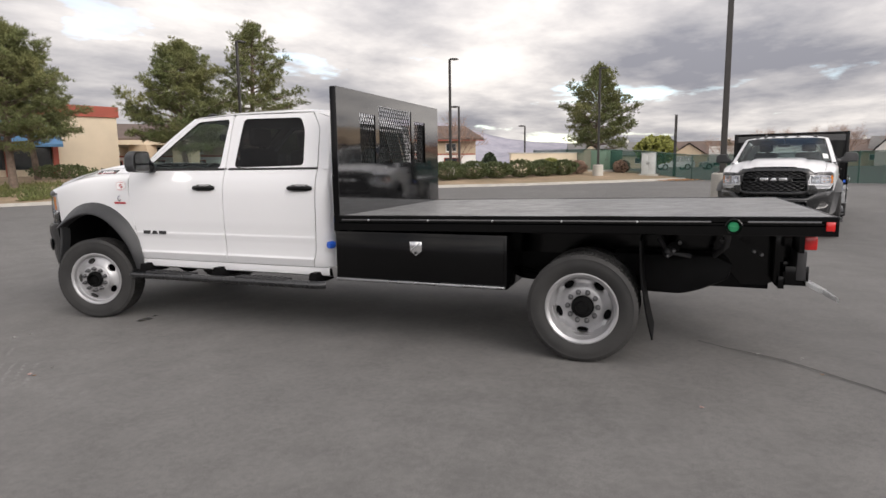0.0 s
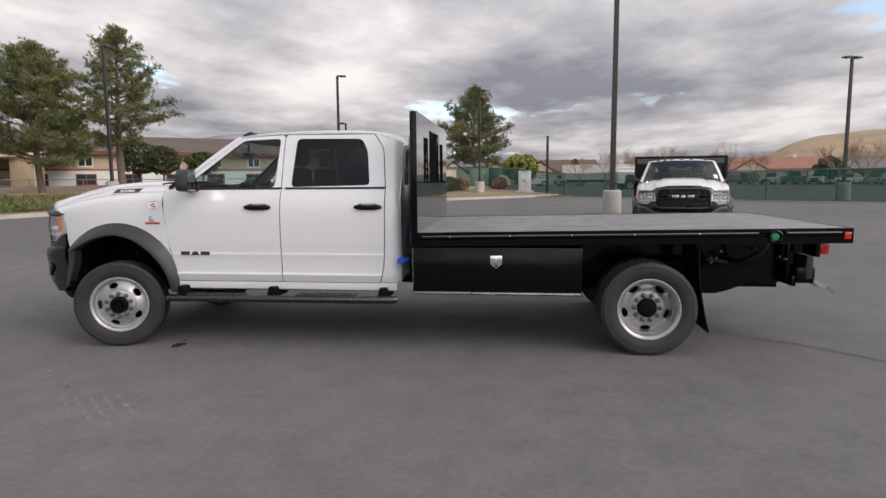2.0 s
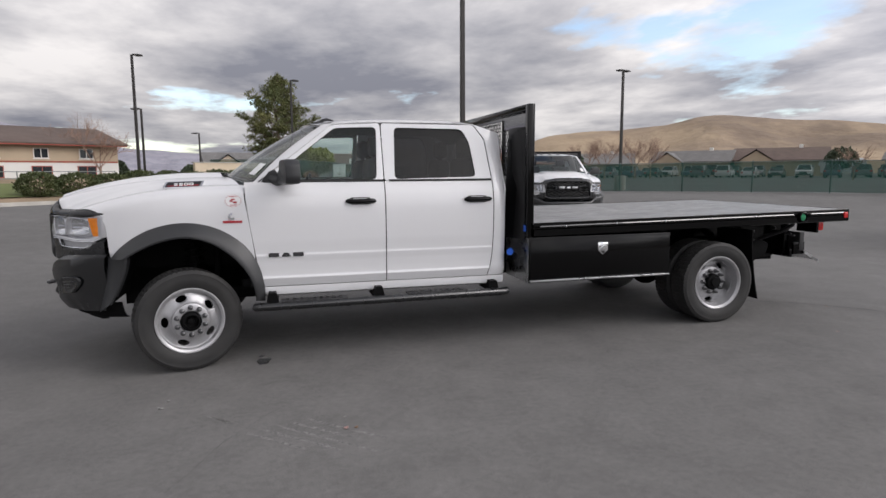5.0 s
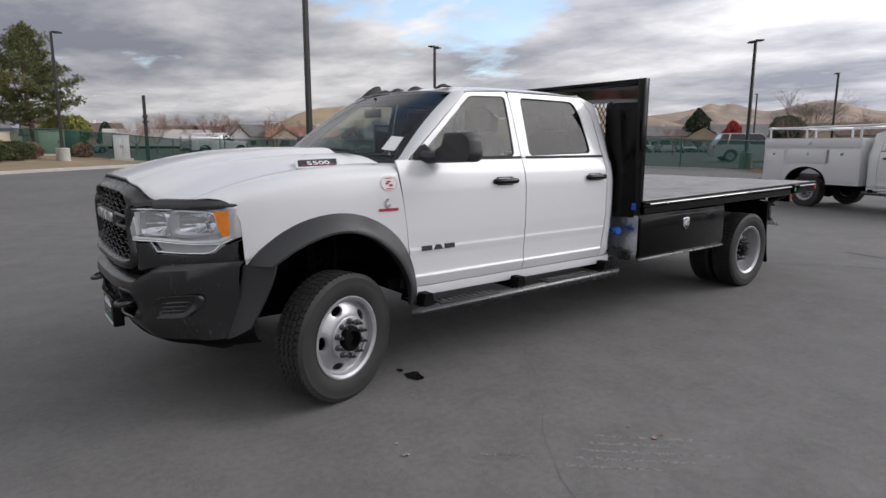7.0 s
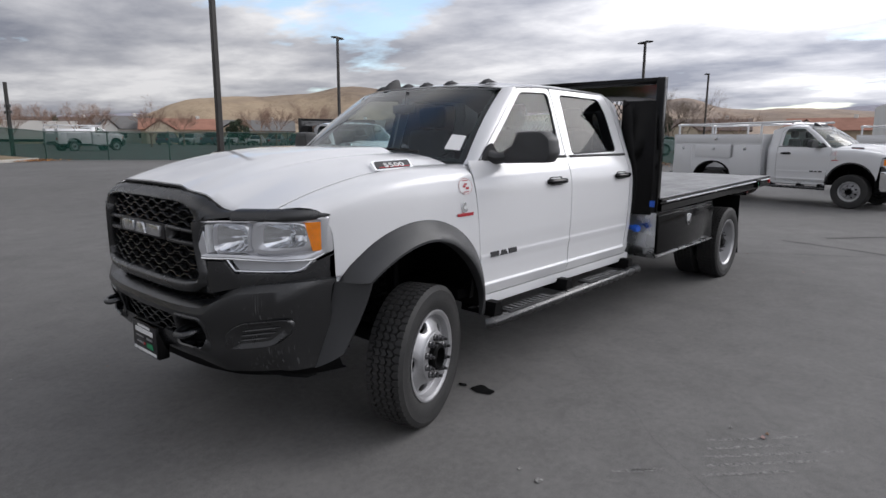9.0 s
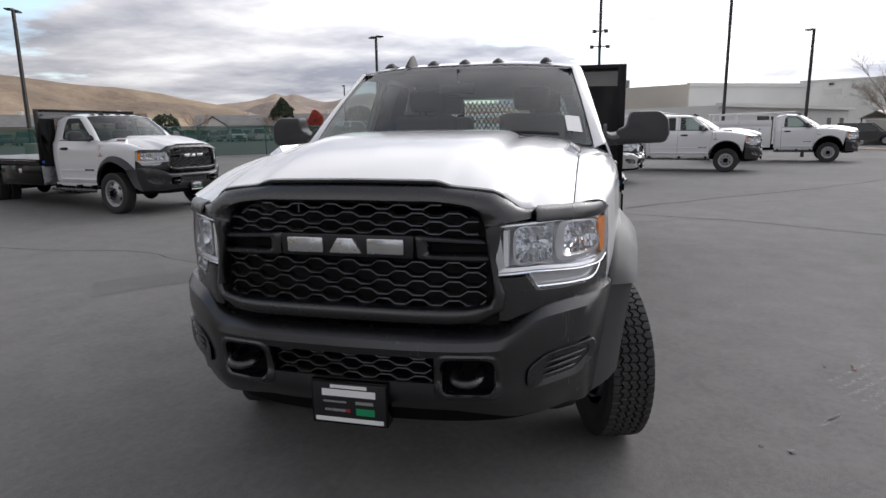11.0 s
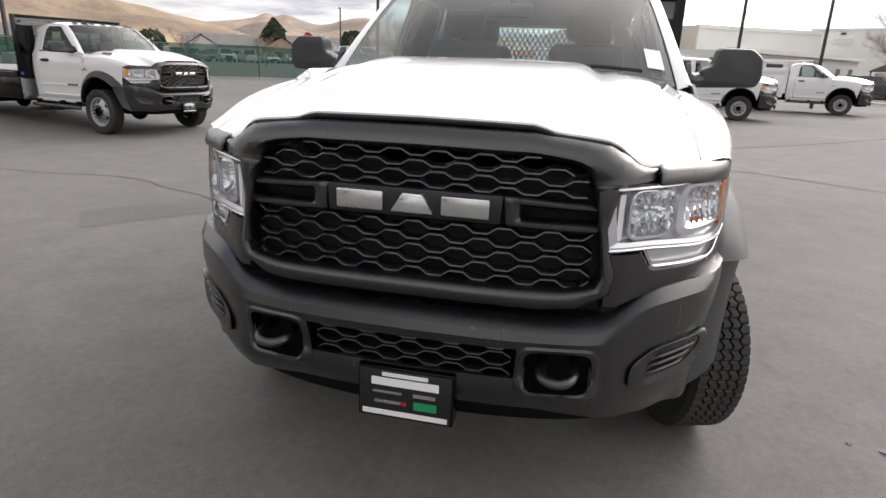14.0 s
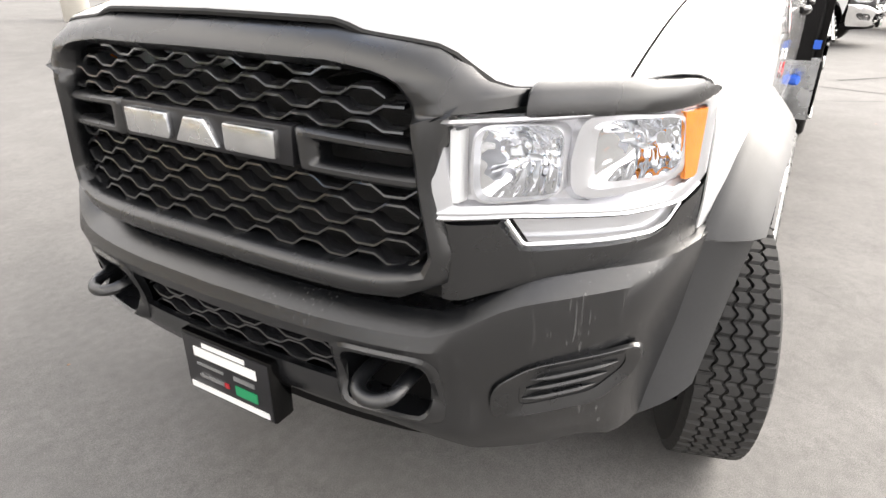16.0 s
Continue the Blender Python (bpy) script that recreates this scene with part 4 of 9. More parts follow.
def build_bumper(root):
    zt = lambda y: soft(abs(y), [(0.0, 0.818), (0.50, 0.818), (0.58, 0.828), (0.70, 0.890), (0.78, 0.905), (0.9, 0.915), (1.0, 0.920)])
    ys = [0, 0.06, 0.12, 0.18, 0.24, 0.30, 0.338, 0.352, 0.40, 0.45, 0.50, 0.545, 0.568, 0.61, 0.63, 0.66, 0.69, 0.72, 0.75, 0.78, 0.81, 0.84, 0.87, 0.895, 0.915, 0.935, 0.950, 0.962, 0.974, 0.984]
    ys = [-y for y in ys[:0:-1]] + ys
    zl = lambda y: [zt(y), zt(y) - 0.012, zt(y) - 0.035, 0.5 * (zt(y) - 0.035) + 0.5 * 0.724, 0.724, 0.69, 0.65, 0.612, 0.590, 0.565, 0.535, 0.505, interp(abs(y), [(0.40, 0.478), (0.62, 0.452), (0.98, 0.462)])]
    bm = bmesh.new()
    cols = []
    for y in ys:
        z = zl(y)
        cols.append([bm.verts.new((bump_x(y, (z[0] - q) / (z[0] - z[-1])), y * (1 - interp(abs(y), [(0.6, 0.0), (0.75, 0.008), (0.98, 0.06)]) * (z[0] - q) / (z[0] - z[-1])), q)) for q in z])
    for a, (ya, yb) in enumerate(zip(ys, ys[1:])):
        m = abs(ya + yb) / 2
        for j in range(12):
            if m < 0.338 and 4 <= j < 7 or 0.352 < m < 0.568 and 4 <= j < 9:
                continue
            bm.faces.new((cols[a][j], cols[a + 1][j], cols[a + 1][j + 1], cols[a][j + 1]))
    thick(bm, 0.02)
    bump = part("bumper", bm, DUSTY, root, "matt black plastic front bumper, faintly dusty")
    # top ledge behind the rounded edge
    bm = bmesh.new()
    grid(bm, [[(bump_x(y, 0) + d, y, zt(y) + h) for y in np.linspace(-0.975, 0.975, 81)] for d, h in ((0.0, 0.0), (0.05, 0.003), (0.14, 0.002))])
    part("bumper_ledge", bm, PLASTIC, bump)
    bx = lambda y, z: bump_x(y, (0.818 - z) / 0.318) + 0.022
    honeycomb(bump, lambda z: 0.338, 0.622, 0.716, 3, bx, "lower_grille_bar")
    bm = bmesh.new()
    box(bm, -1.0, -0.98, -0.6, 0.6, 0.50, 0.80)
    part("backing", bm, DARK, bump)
    for s in (-1, 1):
        # hook recess walls and the tow hook
        bm = bmesh.new()
        for a, b in ((0.350, 0.364), (0.556, 0.570)):
            rows = [[(bump_x(y, 0.4) + d, s * y, z) for z in (0.565, 0.64, 0.726)] for y, d in ((a, 0.015), (b, 0.012), (b, 0.12), (a, 0.12))]
            grid(bm, rows, closed=False)
        rows = [[(bump_x(y, 0.8) + d, s * y, 0.566 + h) for y in (0.352, 0.40, 0.46, 0.52, 0.568)] for d, h in ((0.0, 0.0), (0.05, 0.012), (0.13, 0.012))]
        grid(bm, rows)
        part("hook_pocket", bm, PLASTIC, bump)
        o = sampled([(0.330, 0.548), (0.590, 0.548), (0.582, 0.738), (0.338, 0.738)], 9, 0.045)
        q = sampled([(0.362, 0.578), (0.560, 0.578), (0.554, 0.716), (0.366, 0.716)], 9, 0.040)
        bm = bmesh.new()
        put = lambda pts, k, d: [(bump_x(y + (u - y) * k, (0.82 - z) / 0.34) + d - 0.035 * interp(z, [(0.55, 1.0), (0.62, 0.0)]) * k, s * (y + (u - y) * k), z + (v - z) * k) for (y, z), (u, v) in zip(o, pts)]
        grid(bm, [put(q, 0.0, 0.014), put(q, 0.0, -0.001), put(q, 0.35, -0.006), put(q, 0.8, -0.002), put(q, 1.0, 0.012), put(q, 1.0, 0.09)], closed=True)
        part("pocket_frame", bm, PLASTIC, bump)
        bm = bmesh.new()
        c = s * 0.460
        pts = [(-0.98, c + 0.046, 0.662), (-1.06, c + 0.048, 0.660)]
        pts += [(-1.085 - 0.048 * math.sin(a), c + 0.048 * math.cos(a), 0.655 - 0.010 * math.sin(a)) for a in np.linspace(0.1, math.pi - 0.1, 13)]
        pts += [(-1.06, c - 0.048, 0.660), (-0.98, c - 0.046, 0.662)]
        tube(bm, pts, 0.0175, 12, flat=0.9)
        part("tow_hook", bm, PLASTIC, root, "black steel tow hook")
        # side vent: a raised frame round three louvres
        fx = lambda y, z, d: (bump_x(y, (0.915 - z) / 0.415) + d, s * y, z)
        o = sampled([(0.676, 0.582), (0.860, 0.606), (0.925, 0.680), (0.922, 0.744), (0.745, 0.720), (0.676, 0.668)], 10, 0.03)
        q = sampled([(0.722, 0.614), (0.846, 0.634), (0.898, 0.690), (0.896, 0.724), (0.765, 0.704), (0.722, 0.668)], 10, 0.018)
        bm = bmesh.new()
        grid(bm, [[fx(y, z, d) for y, z in r] for r, d in ((o, 0.006), (o, -0.013), ([(y + (u - y) * 0.1, z + (v - z) * 0.1) for (y, z), (u, v) in zip(o, q)], -0.015), (q, -0.004), (q, 0.012))], closed=True)
        vent = part("side_vent", bm, PLASTIC, bump)
        bm = bmesh.new()
        fan(bm, [fx(y, z, -0.001) for y, z in q], fx(0.815, 0.670, -0.001))
        part("vent_panel", bm, PLASTIC, vent)
        for k in range(3):
            z0 = 0.633 + 0.023 * k
            bm = bmesh.new()
            tube(bm, [fx(y, z0 + (y - 0.74) * 0.16, -0.003) for y in np.linspace(0.728 + 0.006 * k, 0.850 + 0.018 * k, 12)], [0.001, 0.005, 0.0085] + [0.0095] * 6 + [0.0085, 0.005, 0.001], 8, flat=0.8)
            part("louvre", bm, PLASTIC, vent)
    # air dam
    bm = bmesh.new()
    tuck = lambda y: interp(abs(y), [(0.0, 0.10), (0.45, 0.11), (0.60, 0.12), (0.90, 0.13), (0.97, 0.16)])
    rows = [[(soft(abs(y), BUMP) + d + tuck(y), y * 0.93, z) for y in np.linspace(-0.97, 0.97, 57)] for z, d in ((0.52, 0.0), (0.45, 0.012), (0.405, 0.03), (0.395, 0.05))]
    grid(bm, rows)
    thick(bm, 0.012)
    part("air_dam", bm, DARK, root)
    for s in (-1, 1):
        bm = bmesh.new()
        grid(bm, [[(x, s * (y + 0.05 * k / 3), 0.50 - 0.12 * k / 3 * w) for x, y, w in ((-0.83, 0.66, 0.55), (-0.74, 0.73, 0.85), (-0.65, 0.79, 1.0), (-0.60, 0.81, 0.95))] for k in range(4)])
        thick(bm, 0.010)
        part("air_deflector", bm, DARK, root, "black plastic air deflector")


def build_cab(root, crew, flares):
    """Bonnet, wings, doors, roof, glass and cabin. The regular cab is shorter by the length of a rear door."""
    back = 2.79 if crew else 2.06
    d_end = 1.660 if crew else 1.800
    bm = bmesh.new()
    us = np.concatenate([np.linspace(0, 0.2, 7), np.linspace(0.25, 1, 14)])
    ys = np.linspace(-0.82, 0.82, 65)
    rows = [[(hood_x(0, y) + 0.02, y, hood_front_z(y) - 0.028) for y in ys], [(hood_x(0, y) - 0.002, y, hood_front_z(y) - 0.012) for y in ys]]
    rows += [[(hood_x(u, y), y, hood_z(u, y)) for y in ys] for u in us]
    grid(bm, rows)
    thick(bm, 0.004)
    part("bonnet", bm, WHITE, root, "white bonnet with a raised middle", angle=50)
    bm = bmesh.new()
    rows = []
    for k in range(5):
        rows.append([(soft(abs(y), [(0, 0.20), (0.4, 0.25), (0.9, 0.48)]) + 0.05 * k, y, soft(abs(y), [(0, 1.515), (0.5, 1.50), (0.9, 1.44)]) - 0.004 * abs(k - 2)) for y in np.linspace(-0.86, 0.86, 31)])
    grid(bm, rows)
    part("cowl", bm, CABIN, root)
    for y0, y1 in ((-0.70, -0.12), (-0.02, 0.55)):
        bm = bmesh.new()
        tube(bm, [(0.30 + 0.05 * abs(y0 + (y1 - y0) * t), y0 + (y1 - y0) * t, 1.525 + 0.015 * math.sin(math.pi * t)) for t in np.linspace(0, 1, 9)], 0.009, 6)
        part("wiper", bm, SEAM, root)

    def ws(u, v):
        """The windscreen: u across from -1 to 1, v up from 0 to 1."""
        base = Vector((0.27 + 0.28 * abs(u) ** 2.2, u * 0.893, 1.500 - 0.045 * abs(u) ** 3))
        head = Vector((1.02 + 0.13 * abs(u) ** 2.2, u * 0.728, 1.985 - 0.024 * abs(u) ** 3))
        p = base.lerp(head, v)
        bow = math.sin(math.pi * v) * 0.018
        return p + Vector((-bow, 0, bow))
    bm = bmesh.new()
    grid(bm, [[ws(u, v) for u in np.linspace(-0.985, 0.985, 25)] for v in np.linspace(0.0, 0.985, 11)])
    facing(bm, (-1, 0, 1))
    g = part("windscreen", bm, SCREENGLASS, root)
    bm = bmesh.new()
    rr = []
    n = 24
    edge = [(-1 + 2 * k / n, 0.0) for k in range(n)] + [(1.0, k / n) for k in range(n)] + [(1 - 2 * k / n, 1.0) for k in range(n)] + [(-1.0, 1 - k / n) for k in range(n)]
    for sc in (1.0, 0.955):
        rr.append([ws(u * sc, 0.5 + (v - 0.5) * (0.97 + (sc - 1) * 1.2)) + Vector((0.004, 0, -0.004)) for u, v in edge])
    grid(bm, rr, closed=True)
    part("windscreen_band", bm, SEAM, root)
    bm = bmesh.new()
    q = [ws(-0.945 + a, 0.12 + b) + Vector((-0.004, 0, 0.004)) for a, b in ((0, 0), (0.10, 0), (0.10, 0.17), (0, 0.17))]
    bm.faces.new([bm.verts.new(p) for p in q])
    part("sticker", bm, PAPER, root, "white paper sheet on the windscreen")

    # roof
    edge_y = lambda x: soft(x, [(1.02, 0.728), (1.12, 0.748), (1.28, 0.772), (1.6, 0.782), (back - 0.30, 0.782), (back - 0.08, 0.745), (back, 0.70)])
    top_z = lambda x: soft(x, [(1.02, 1.990), (1.3, 2.032), (1.8, 2.058), (back - 0.42, 2.046), (back - 0.18, 2.010), (back - 0.07, 1.965), (back - 0.01, 1.90)])
    edge_z = lambda x: soft(x, [(1.02, 1.964), (1.28, 1.978), (1.6, 1.990), (back - 0.30, 1.986), (back - 0.10, 1.935), (back - 0.01, 1.86)])
    bm = bmesh.new()
    rows = []
    for x in np.linspace(1.02, back - 0.01, 26):
        row = []
        for k in range(25):
            t = -1 + 2 * k / 24
            xx = x + (0.13 * abs(t) ** 2.2 if x < 1.3 else 0) * max(0, (1.3 - x) / 0.28)
            row.append((xx, t * edge_y(x), edge_z(x) + (top_z(x) - edge_z(x)) * (1 - abs(t) ** 3.2)))
        rows.append(row)
    grid(bm, rows)
    thick(bm, 0.006)
    part("roof", bm, WHITE, root, angle=50)
    for y in (-0.555, -0.23, 0.0, 0.23, 0.555):
        bm = bmesh.new()
        prof = [(-0.055, 0.0), (-0.045, 0.016), (-0.015, 0.030), (0.02, 0.032), (0.075, 0.008), (0.08, 0.0)]
        x0 = 1.14 + 0.10 * abs(y)
        rows = []
        for t in np.linspace(-1, 1, 9):
            w = 0.036 * t
            h = max(0.02, 1 - t * t * 0.75)
            rows.append([(x0 + a, y + w, top_z(x0 + a) - 0.006 - 0.03 * abs(y) ** 2 + b * h) for a, b in prof])
        grid(bm, rows)
        part("clearance_lamp", bm, CABIN, root, "small smoked roof marker lamp")
    bm = bmesh.new()
    rows = []
    for a, w, h in ((-0.085, 0.004, 0.004), (-0.06, 0.022, 0.024), (-0.02, 0.032, 0.055), (0.03, 0.036, 0.082), (0.07, 0.036, 0.094), (0.095, 0.034, 0.090), (0.108, 0.026, 0.05), (0.112, 0.010, 0.004)):
        rows.append([(1.13 + a, 0.39 + w * math.cos(q) * (1 - 0.45 * math.sin(q)), top_z(1.13) - 0.016 + h * math.sin(q)) for q in np.linspace(0, math.pi, 11)])
    grid(bm, rows)
    bmesh.ops.recalc_face_normals(bm, faces=bm.faces)
    part("roof_antenna", bm, CABIN, root, "black fin antenna")

    for s in (-1, 1):
        build_side(root, s, crew, flares, back, d_end, ws, edge_y, edge_z)
    # rear wall with its window
    bm = bmesh.new()
    o = sampled([(-0.93, 0.62), (0.93, 0.62), (0.955, 1.40), (0.90, 1.50), (0.72, 1.86), (-0.72, 1.86), (-0.90, 1.50), (-0.955, 1.40)], 6, 0.02)
    i = sampled([(-0.68, 1.50), (0.68, 1.50), (0.70, 1.52), (0.69, 1.56), (0.60, 1.84), (-0.60, 1.84), (-0.69, 1.56), (-0.70, 1.52)], 6, 0.01)
    grid(bm, [[(back + 0.006, y, z) for y, z in o], [(back, y, z) for y, z in i]], closed=True)
    thick(bm, 0.01)
    part("rear_panel", bm, WHITE, root)
    bm = bmesh.new()
    fan(bm, [(back - 0.004, y, z) for y, z in i], (back - 0.004, 0, 1.67))
    facing(bm, (1, 0, 0))
    part("rear_window", bm, SIDEGLASS, root)
    build_cabin(root, crew, back)


def build_side(root, s, crew, flares, back, d_end, ws, edge_y, edge_z):
    # wing
    bm = bmesh.new()
    cols = 30
    rows = []
    for i in range(cols + 1):
        t = i / cols
        row = []
        # over the shoulder
        for k in range(17):
            q = k / 16
            x0 = interp(q, [(0.0, -0.785), (0.10, -0.715), (0.2, -0.645), (0.30, -0.590), (0.55, -0.548), (1.0, -0.535)])
            x1 = interp(q, [(0.0, 0.46), (0.2, 0.49), (0.35, 0.498), (1.0, 0.592)])
            x = x0 + (x1 - x0) * t
            h0, h1 = hood_x(0, 0.82), hood_x(1, 0.82)
            ze = hood_z(min(max((x - h0) / (h1 - h0), 0), 1), 0.82) - 0.002
            lo = max(0.60, arch_z(x) if abs(x - 0.03) < 0.55 else (0.935 if x < 0 else 0.60))
            fw = WING(x)
            if q < 0.30:
                a = q / 0.30 * math.pi / 2
                y = 0.825 + (half_width(ze - 0.085) * fw - 0.825) * math.sin(a)
                z = ze - 0.085 * (1 - math.cos(a))
            else:
                b = (q - 0.30) / 0.70
                z = (ze - 0.085) + (lo - ze + 0.085) * b
                y = half_width(z) * fw if z < ze - 0.086 else half_width(ze - 0.085) * fw
            row.append((x, s * y, z))
        rows.append(row)
    grid(bm, rows)
    thick(bm, 0.004)
    part("wing", bm, WHITE, root, angle=50)
    if flares:
        bm = bmesh.new()
        rows = []
        for t in np.linspace(0, 1, 48):
            row = []
            a = -4 + 150 * t
            w = interp(a, [(-4, 0.30), (12, 0.62), (40, 0.9), (75, 1.0), (120, 1.0), (148, 0.94)])
            for q, g in ((0.0, 0.0), (0.02, 0.10), (0.15, 0.24), (0.40, 0.55), (0.62, 0.80), (0.86, 1.0), (0.97, 0.98), (1.0, 0.86), (1.0, 0.2)):
                rx, rz = 0.635 + (0.475 - 0.635) * q, 0.633 + (0.508 - 0.633) * q
                end = 180 - math.degrees(math.asin(0.358 / rz))
                aa = -4 + (end + 4) * t
                ca, sa = math.cos(radians(aa)), math.sin(radians(aa))
                rx *= 1 + (0.06 + 0.23 * q) * interp(aa, [(92, 0.0), (138, 1.0)])
                rx += (-0.032 + 0.085 * q) * interp(aa, [(-4, 1.0), (15, 0.85), (55, 0.0)])
                base = 1.012 * WING(0.03 + 0.6 * ca)
                yy = base + (1.107 - base) * g * w
                row.append((0.03 + rx * ca, s * yy, 0.53 + rz * sa))
            rows.append(row)
        grid(bm, rows)
        thick(bm, 0.004)
        part("arch_flare", bm, MATT, root, "matt dark grey wheel arch flare", angle=40)
        # its front end, down the side of the bumper
        bm = bmesh.new()
        rows = []
        for k in range(9):
            t = k / 8
            if k == 0:
                rows.append([(-0.53 + 0.10 * q, s * (0.95 + 0.09 * q), 0.892) for q in np.linspace(0, 1, 9)])
            xo = -0.548 - 0.10 * t ** 1.3
            xi = -0.402 - 0.150 * t ** 1.5
            yo, yi = 0.962 - 0.050 * t, 1.080 - 0.062 * t
            row = []
            for q in np.linspace(0, 1, 7):
                z = 0.892 + ((0.452 + 0.070 * q) - 0.892) * t
                row.append((xo + (xi - xo) * q, s * (yo + (yi - yo) * q + 0.012 * math.sin(math.pi * q)), z))
            row.append((xi + 0.015, s * (yi - 0.004), z))
            row.append((xi + 0.02, s * (yi - 0.09), z))
            rows.append(row)
        grid(bm, rows)
        thick(bm, 0.004)
        part("flare_end", bm, MATT, root)
    else:
        bm = bmesh.new()
        rows = [[(0.03 + rx * math.cos(a), s * y, 0.53 + rz * math.sin(a)) for a in np.linspace(radians(5), radians(140), 30)] for rx, rz, y in ((0.57, 0.59, 1.03), (0.55, 0.57, 1.037), (0.53, 0.55, 1.03), (0.53, 0.55, 0.98))]
        grid(bm, rows)
        part("arch_lip", bm, PLASTIC, root)
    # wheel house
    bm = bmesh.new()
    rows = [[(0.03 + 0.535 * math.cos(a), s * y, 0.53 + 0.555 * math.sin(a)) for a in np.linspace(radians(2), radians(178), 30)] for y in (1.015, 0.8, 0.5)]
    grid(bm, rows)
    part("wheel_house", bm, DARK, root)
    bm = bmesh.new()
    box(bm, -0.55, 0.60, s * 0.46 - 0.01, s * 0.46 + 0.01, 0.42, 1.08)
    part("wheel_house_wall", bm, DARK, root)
    # rocker
    bm = bmesh.new()
    rows = [[(x, s * y, z) for x in np.linspace(0.585, back - 0.03, 12)] for y, z in ((0.90, 0.512), (0.955, 0.515), (0.985, 0.53), (0.992, 0.56), (0.990, 0.596), (0.95, 0.60))]
    grid(bm, rows)
    part("rocker", bm, WHITE, root)
    # the dark gap behind the door edges
    bm = bmesh.new()
    side_sheet(bm, s, lambda z: 0.52, lambda z: back - 0.06, 0.60, 1.47, 6, 10, out=-0.022)
    part("door_gap", bm, SEAM, root)

    front_edge = lambda z: soft(z, [(0.60, 0.603), (0.72, 0.592), (1.0, 0.552), (1.3, 0.512), (1.474, 0.50)])

    def door(xl, xr, frame_o, frame_i, glass_mat, hx):
        bm = bmesh.new()
        side_sheet(bm, s, xl, xr, 0.603, 1.474, 10, 124)
        inward(bm, s, 0.012)
        d = part("door", bm, WHITE, root, "white cab door, closed", angle=50)
        bm = bmesh.new()
        po = sampled(frame_o, 9, 0.03)
        pi = sampled(frame_i, 9, 0.045)
        put = lambda q, o: [(x, s * (half_width(z) + o), z) for x, z in q]
        grid(bm, [put(po, -0.012), put(po, 0.0), put(pi, 0.002), put(pi, -0.012)], closed=True)
        part("door_frame", bm, WHITE, d)
        bm = bmesh.new()
        mid = (sum(x for x, _ in pi) / len(pi), sum(z for _, z in pi) / len(pi))
        inner = [(mid[0] + (x - mid[0]) * 0.985, mid[1] + (z - mid[1]) * 0.97) for x, z in pi]
        grid(bm, [put(pi, -0.006), put(inner, -0.004), put(inner, -0.014)], closed=True)
        part("window_seal", bm, SEAM, d)
        bm = bmesh.new()
        fan(bm, put(inner, -0.012), (mid[0], s * (half_width(mid[1]) - 0.012), mid[1]))
        facing(bm, (0, s, 0))
        g = part("window_glass", bm, glass_mat, d)
        bm = bmesh.new()
        zz = 1.477
        xs = [x for x, _ in frame_o]
        x0, x1 = min(x for x, z in frame_o if z < 1.5) + 0.035, max(xs) - 0.004
        grid(bm, [[(x, s * (half_width(zz + h) + o), zz + h) for x in np.linspace(x0, x1, 8)] for h, o in ((-0.007, -0.004), (-0.007, 0.004), (0.0, 0.006), (0.011, 0.005), (0.014, -0.004))])
        part("belt_seal", bm, SEAM, d)
        # handle: a dished plate and a bar
        bm = bmesh.new()
        hz = 1.306
        tube(bm, [(hx - 0.125 + 0.25 * t, s * (half_width(hz) + 0.004 + 0.020 * math.sin(math.pi * t) ** 0.5), hz) for t in np.linspace(0, 1, 13)],
             [0.014] + [0.0215] * 11 + [0.014], 12)
        part("door_handle", bm, GLOSS, d, "black door handle")
        bm = bmesh.new()
        o = sampled([(hx - 0.10, hz - 0.030), (hx + 0.09, hz - 0.030), (hx + 0.09, hz + 0.032), (hx - 0.10, hz + 0.032)], 6, 0.028)
        fan(bm, put(o, 0.0015), (hx, s * (half_width(hz) - 0.004), hz))
        part("handle_cup", bm, CABIN, d)
        return d

    # A pillar line from wing to roof
    if crew:
        door(front_edge, lambda z: d_end,
             [(0.615, 1.474), (1.235, 1.962), (d_end, 1.984), (d_end, 1.474)], [(0.690, 1.488), (1.258, 1.935), (1.625, 1.948), (1.600, 1.488)], SIDEGLASS, 1.450)
        rear_edge = lambda z: soft(z, [(0.603, 2.60), (0.75, 2.635), (1.0, 2.65), (1.474, 2.655)])
        door(lambda z: d_end + 0.009, rear_edge,
             [(d_end + 0.009, 1.474), (d_end + 0.009, 1.984), (2.53, 1.978), (2.62, 1.84), (2.655, 1.474)],
             [(1.758, 1.490), (1.785, 1.945), (2.415, 1.938), (2.475, 1.82), (2.510, 1.505)], TINTED, 2.505)
        corner = [(2.539, 1.982), (2.629, 1.842), (2.664, 1.474)]
        low = rear_edge
    else:
        edge = lambda z: soft(z, [(0.603, d_end - 0.02), (0.8, d_end), (1.474, d_end)])
        door(front_edge, edge,
             [(0.615, 1.474), (1.235, 1.962), (d_end - 0.10, 1.982), (d_end - 0.02, 1.86), (d_end, 1.474)],
             [(0.690, 1.488), (1.258, 1.935), (d_end - 0.16, 1.940), (d_end - 0.10, 1.86), (d_end - 0.075, 1.495)], SIDEGLASS, d_end - 0.22)
        corner = [(d_end - 0.09, 1.984), (d_end - 0.01, 1.862), (d_end + 0.01, 1.474)]
        low = edge
    # A pillar
    bm = bmesh.new()
    rows = []
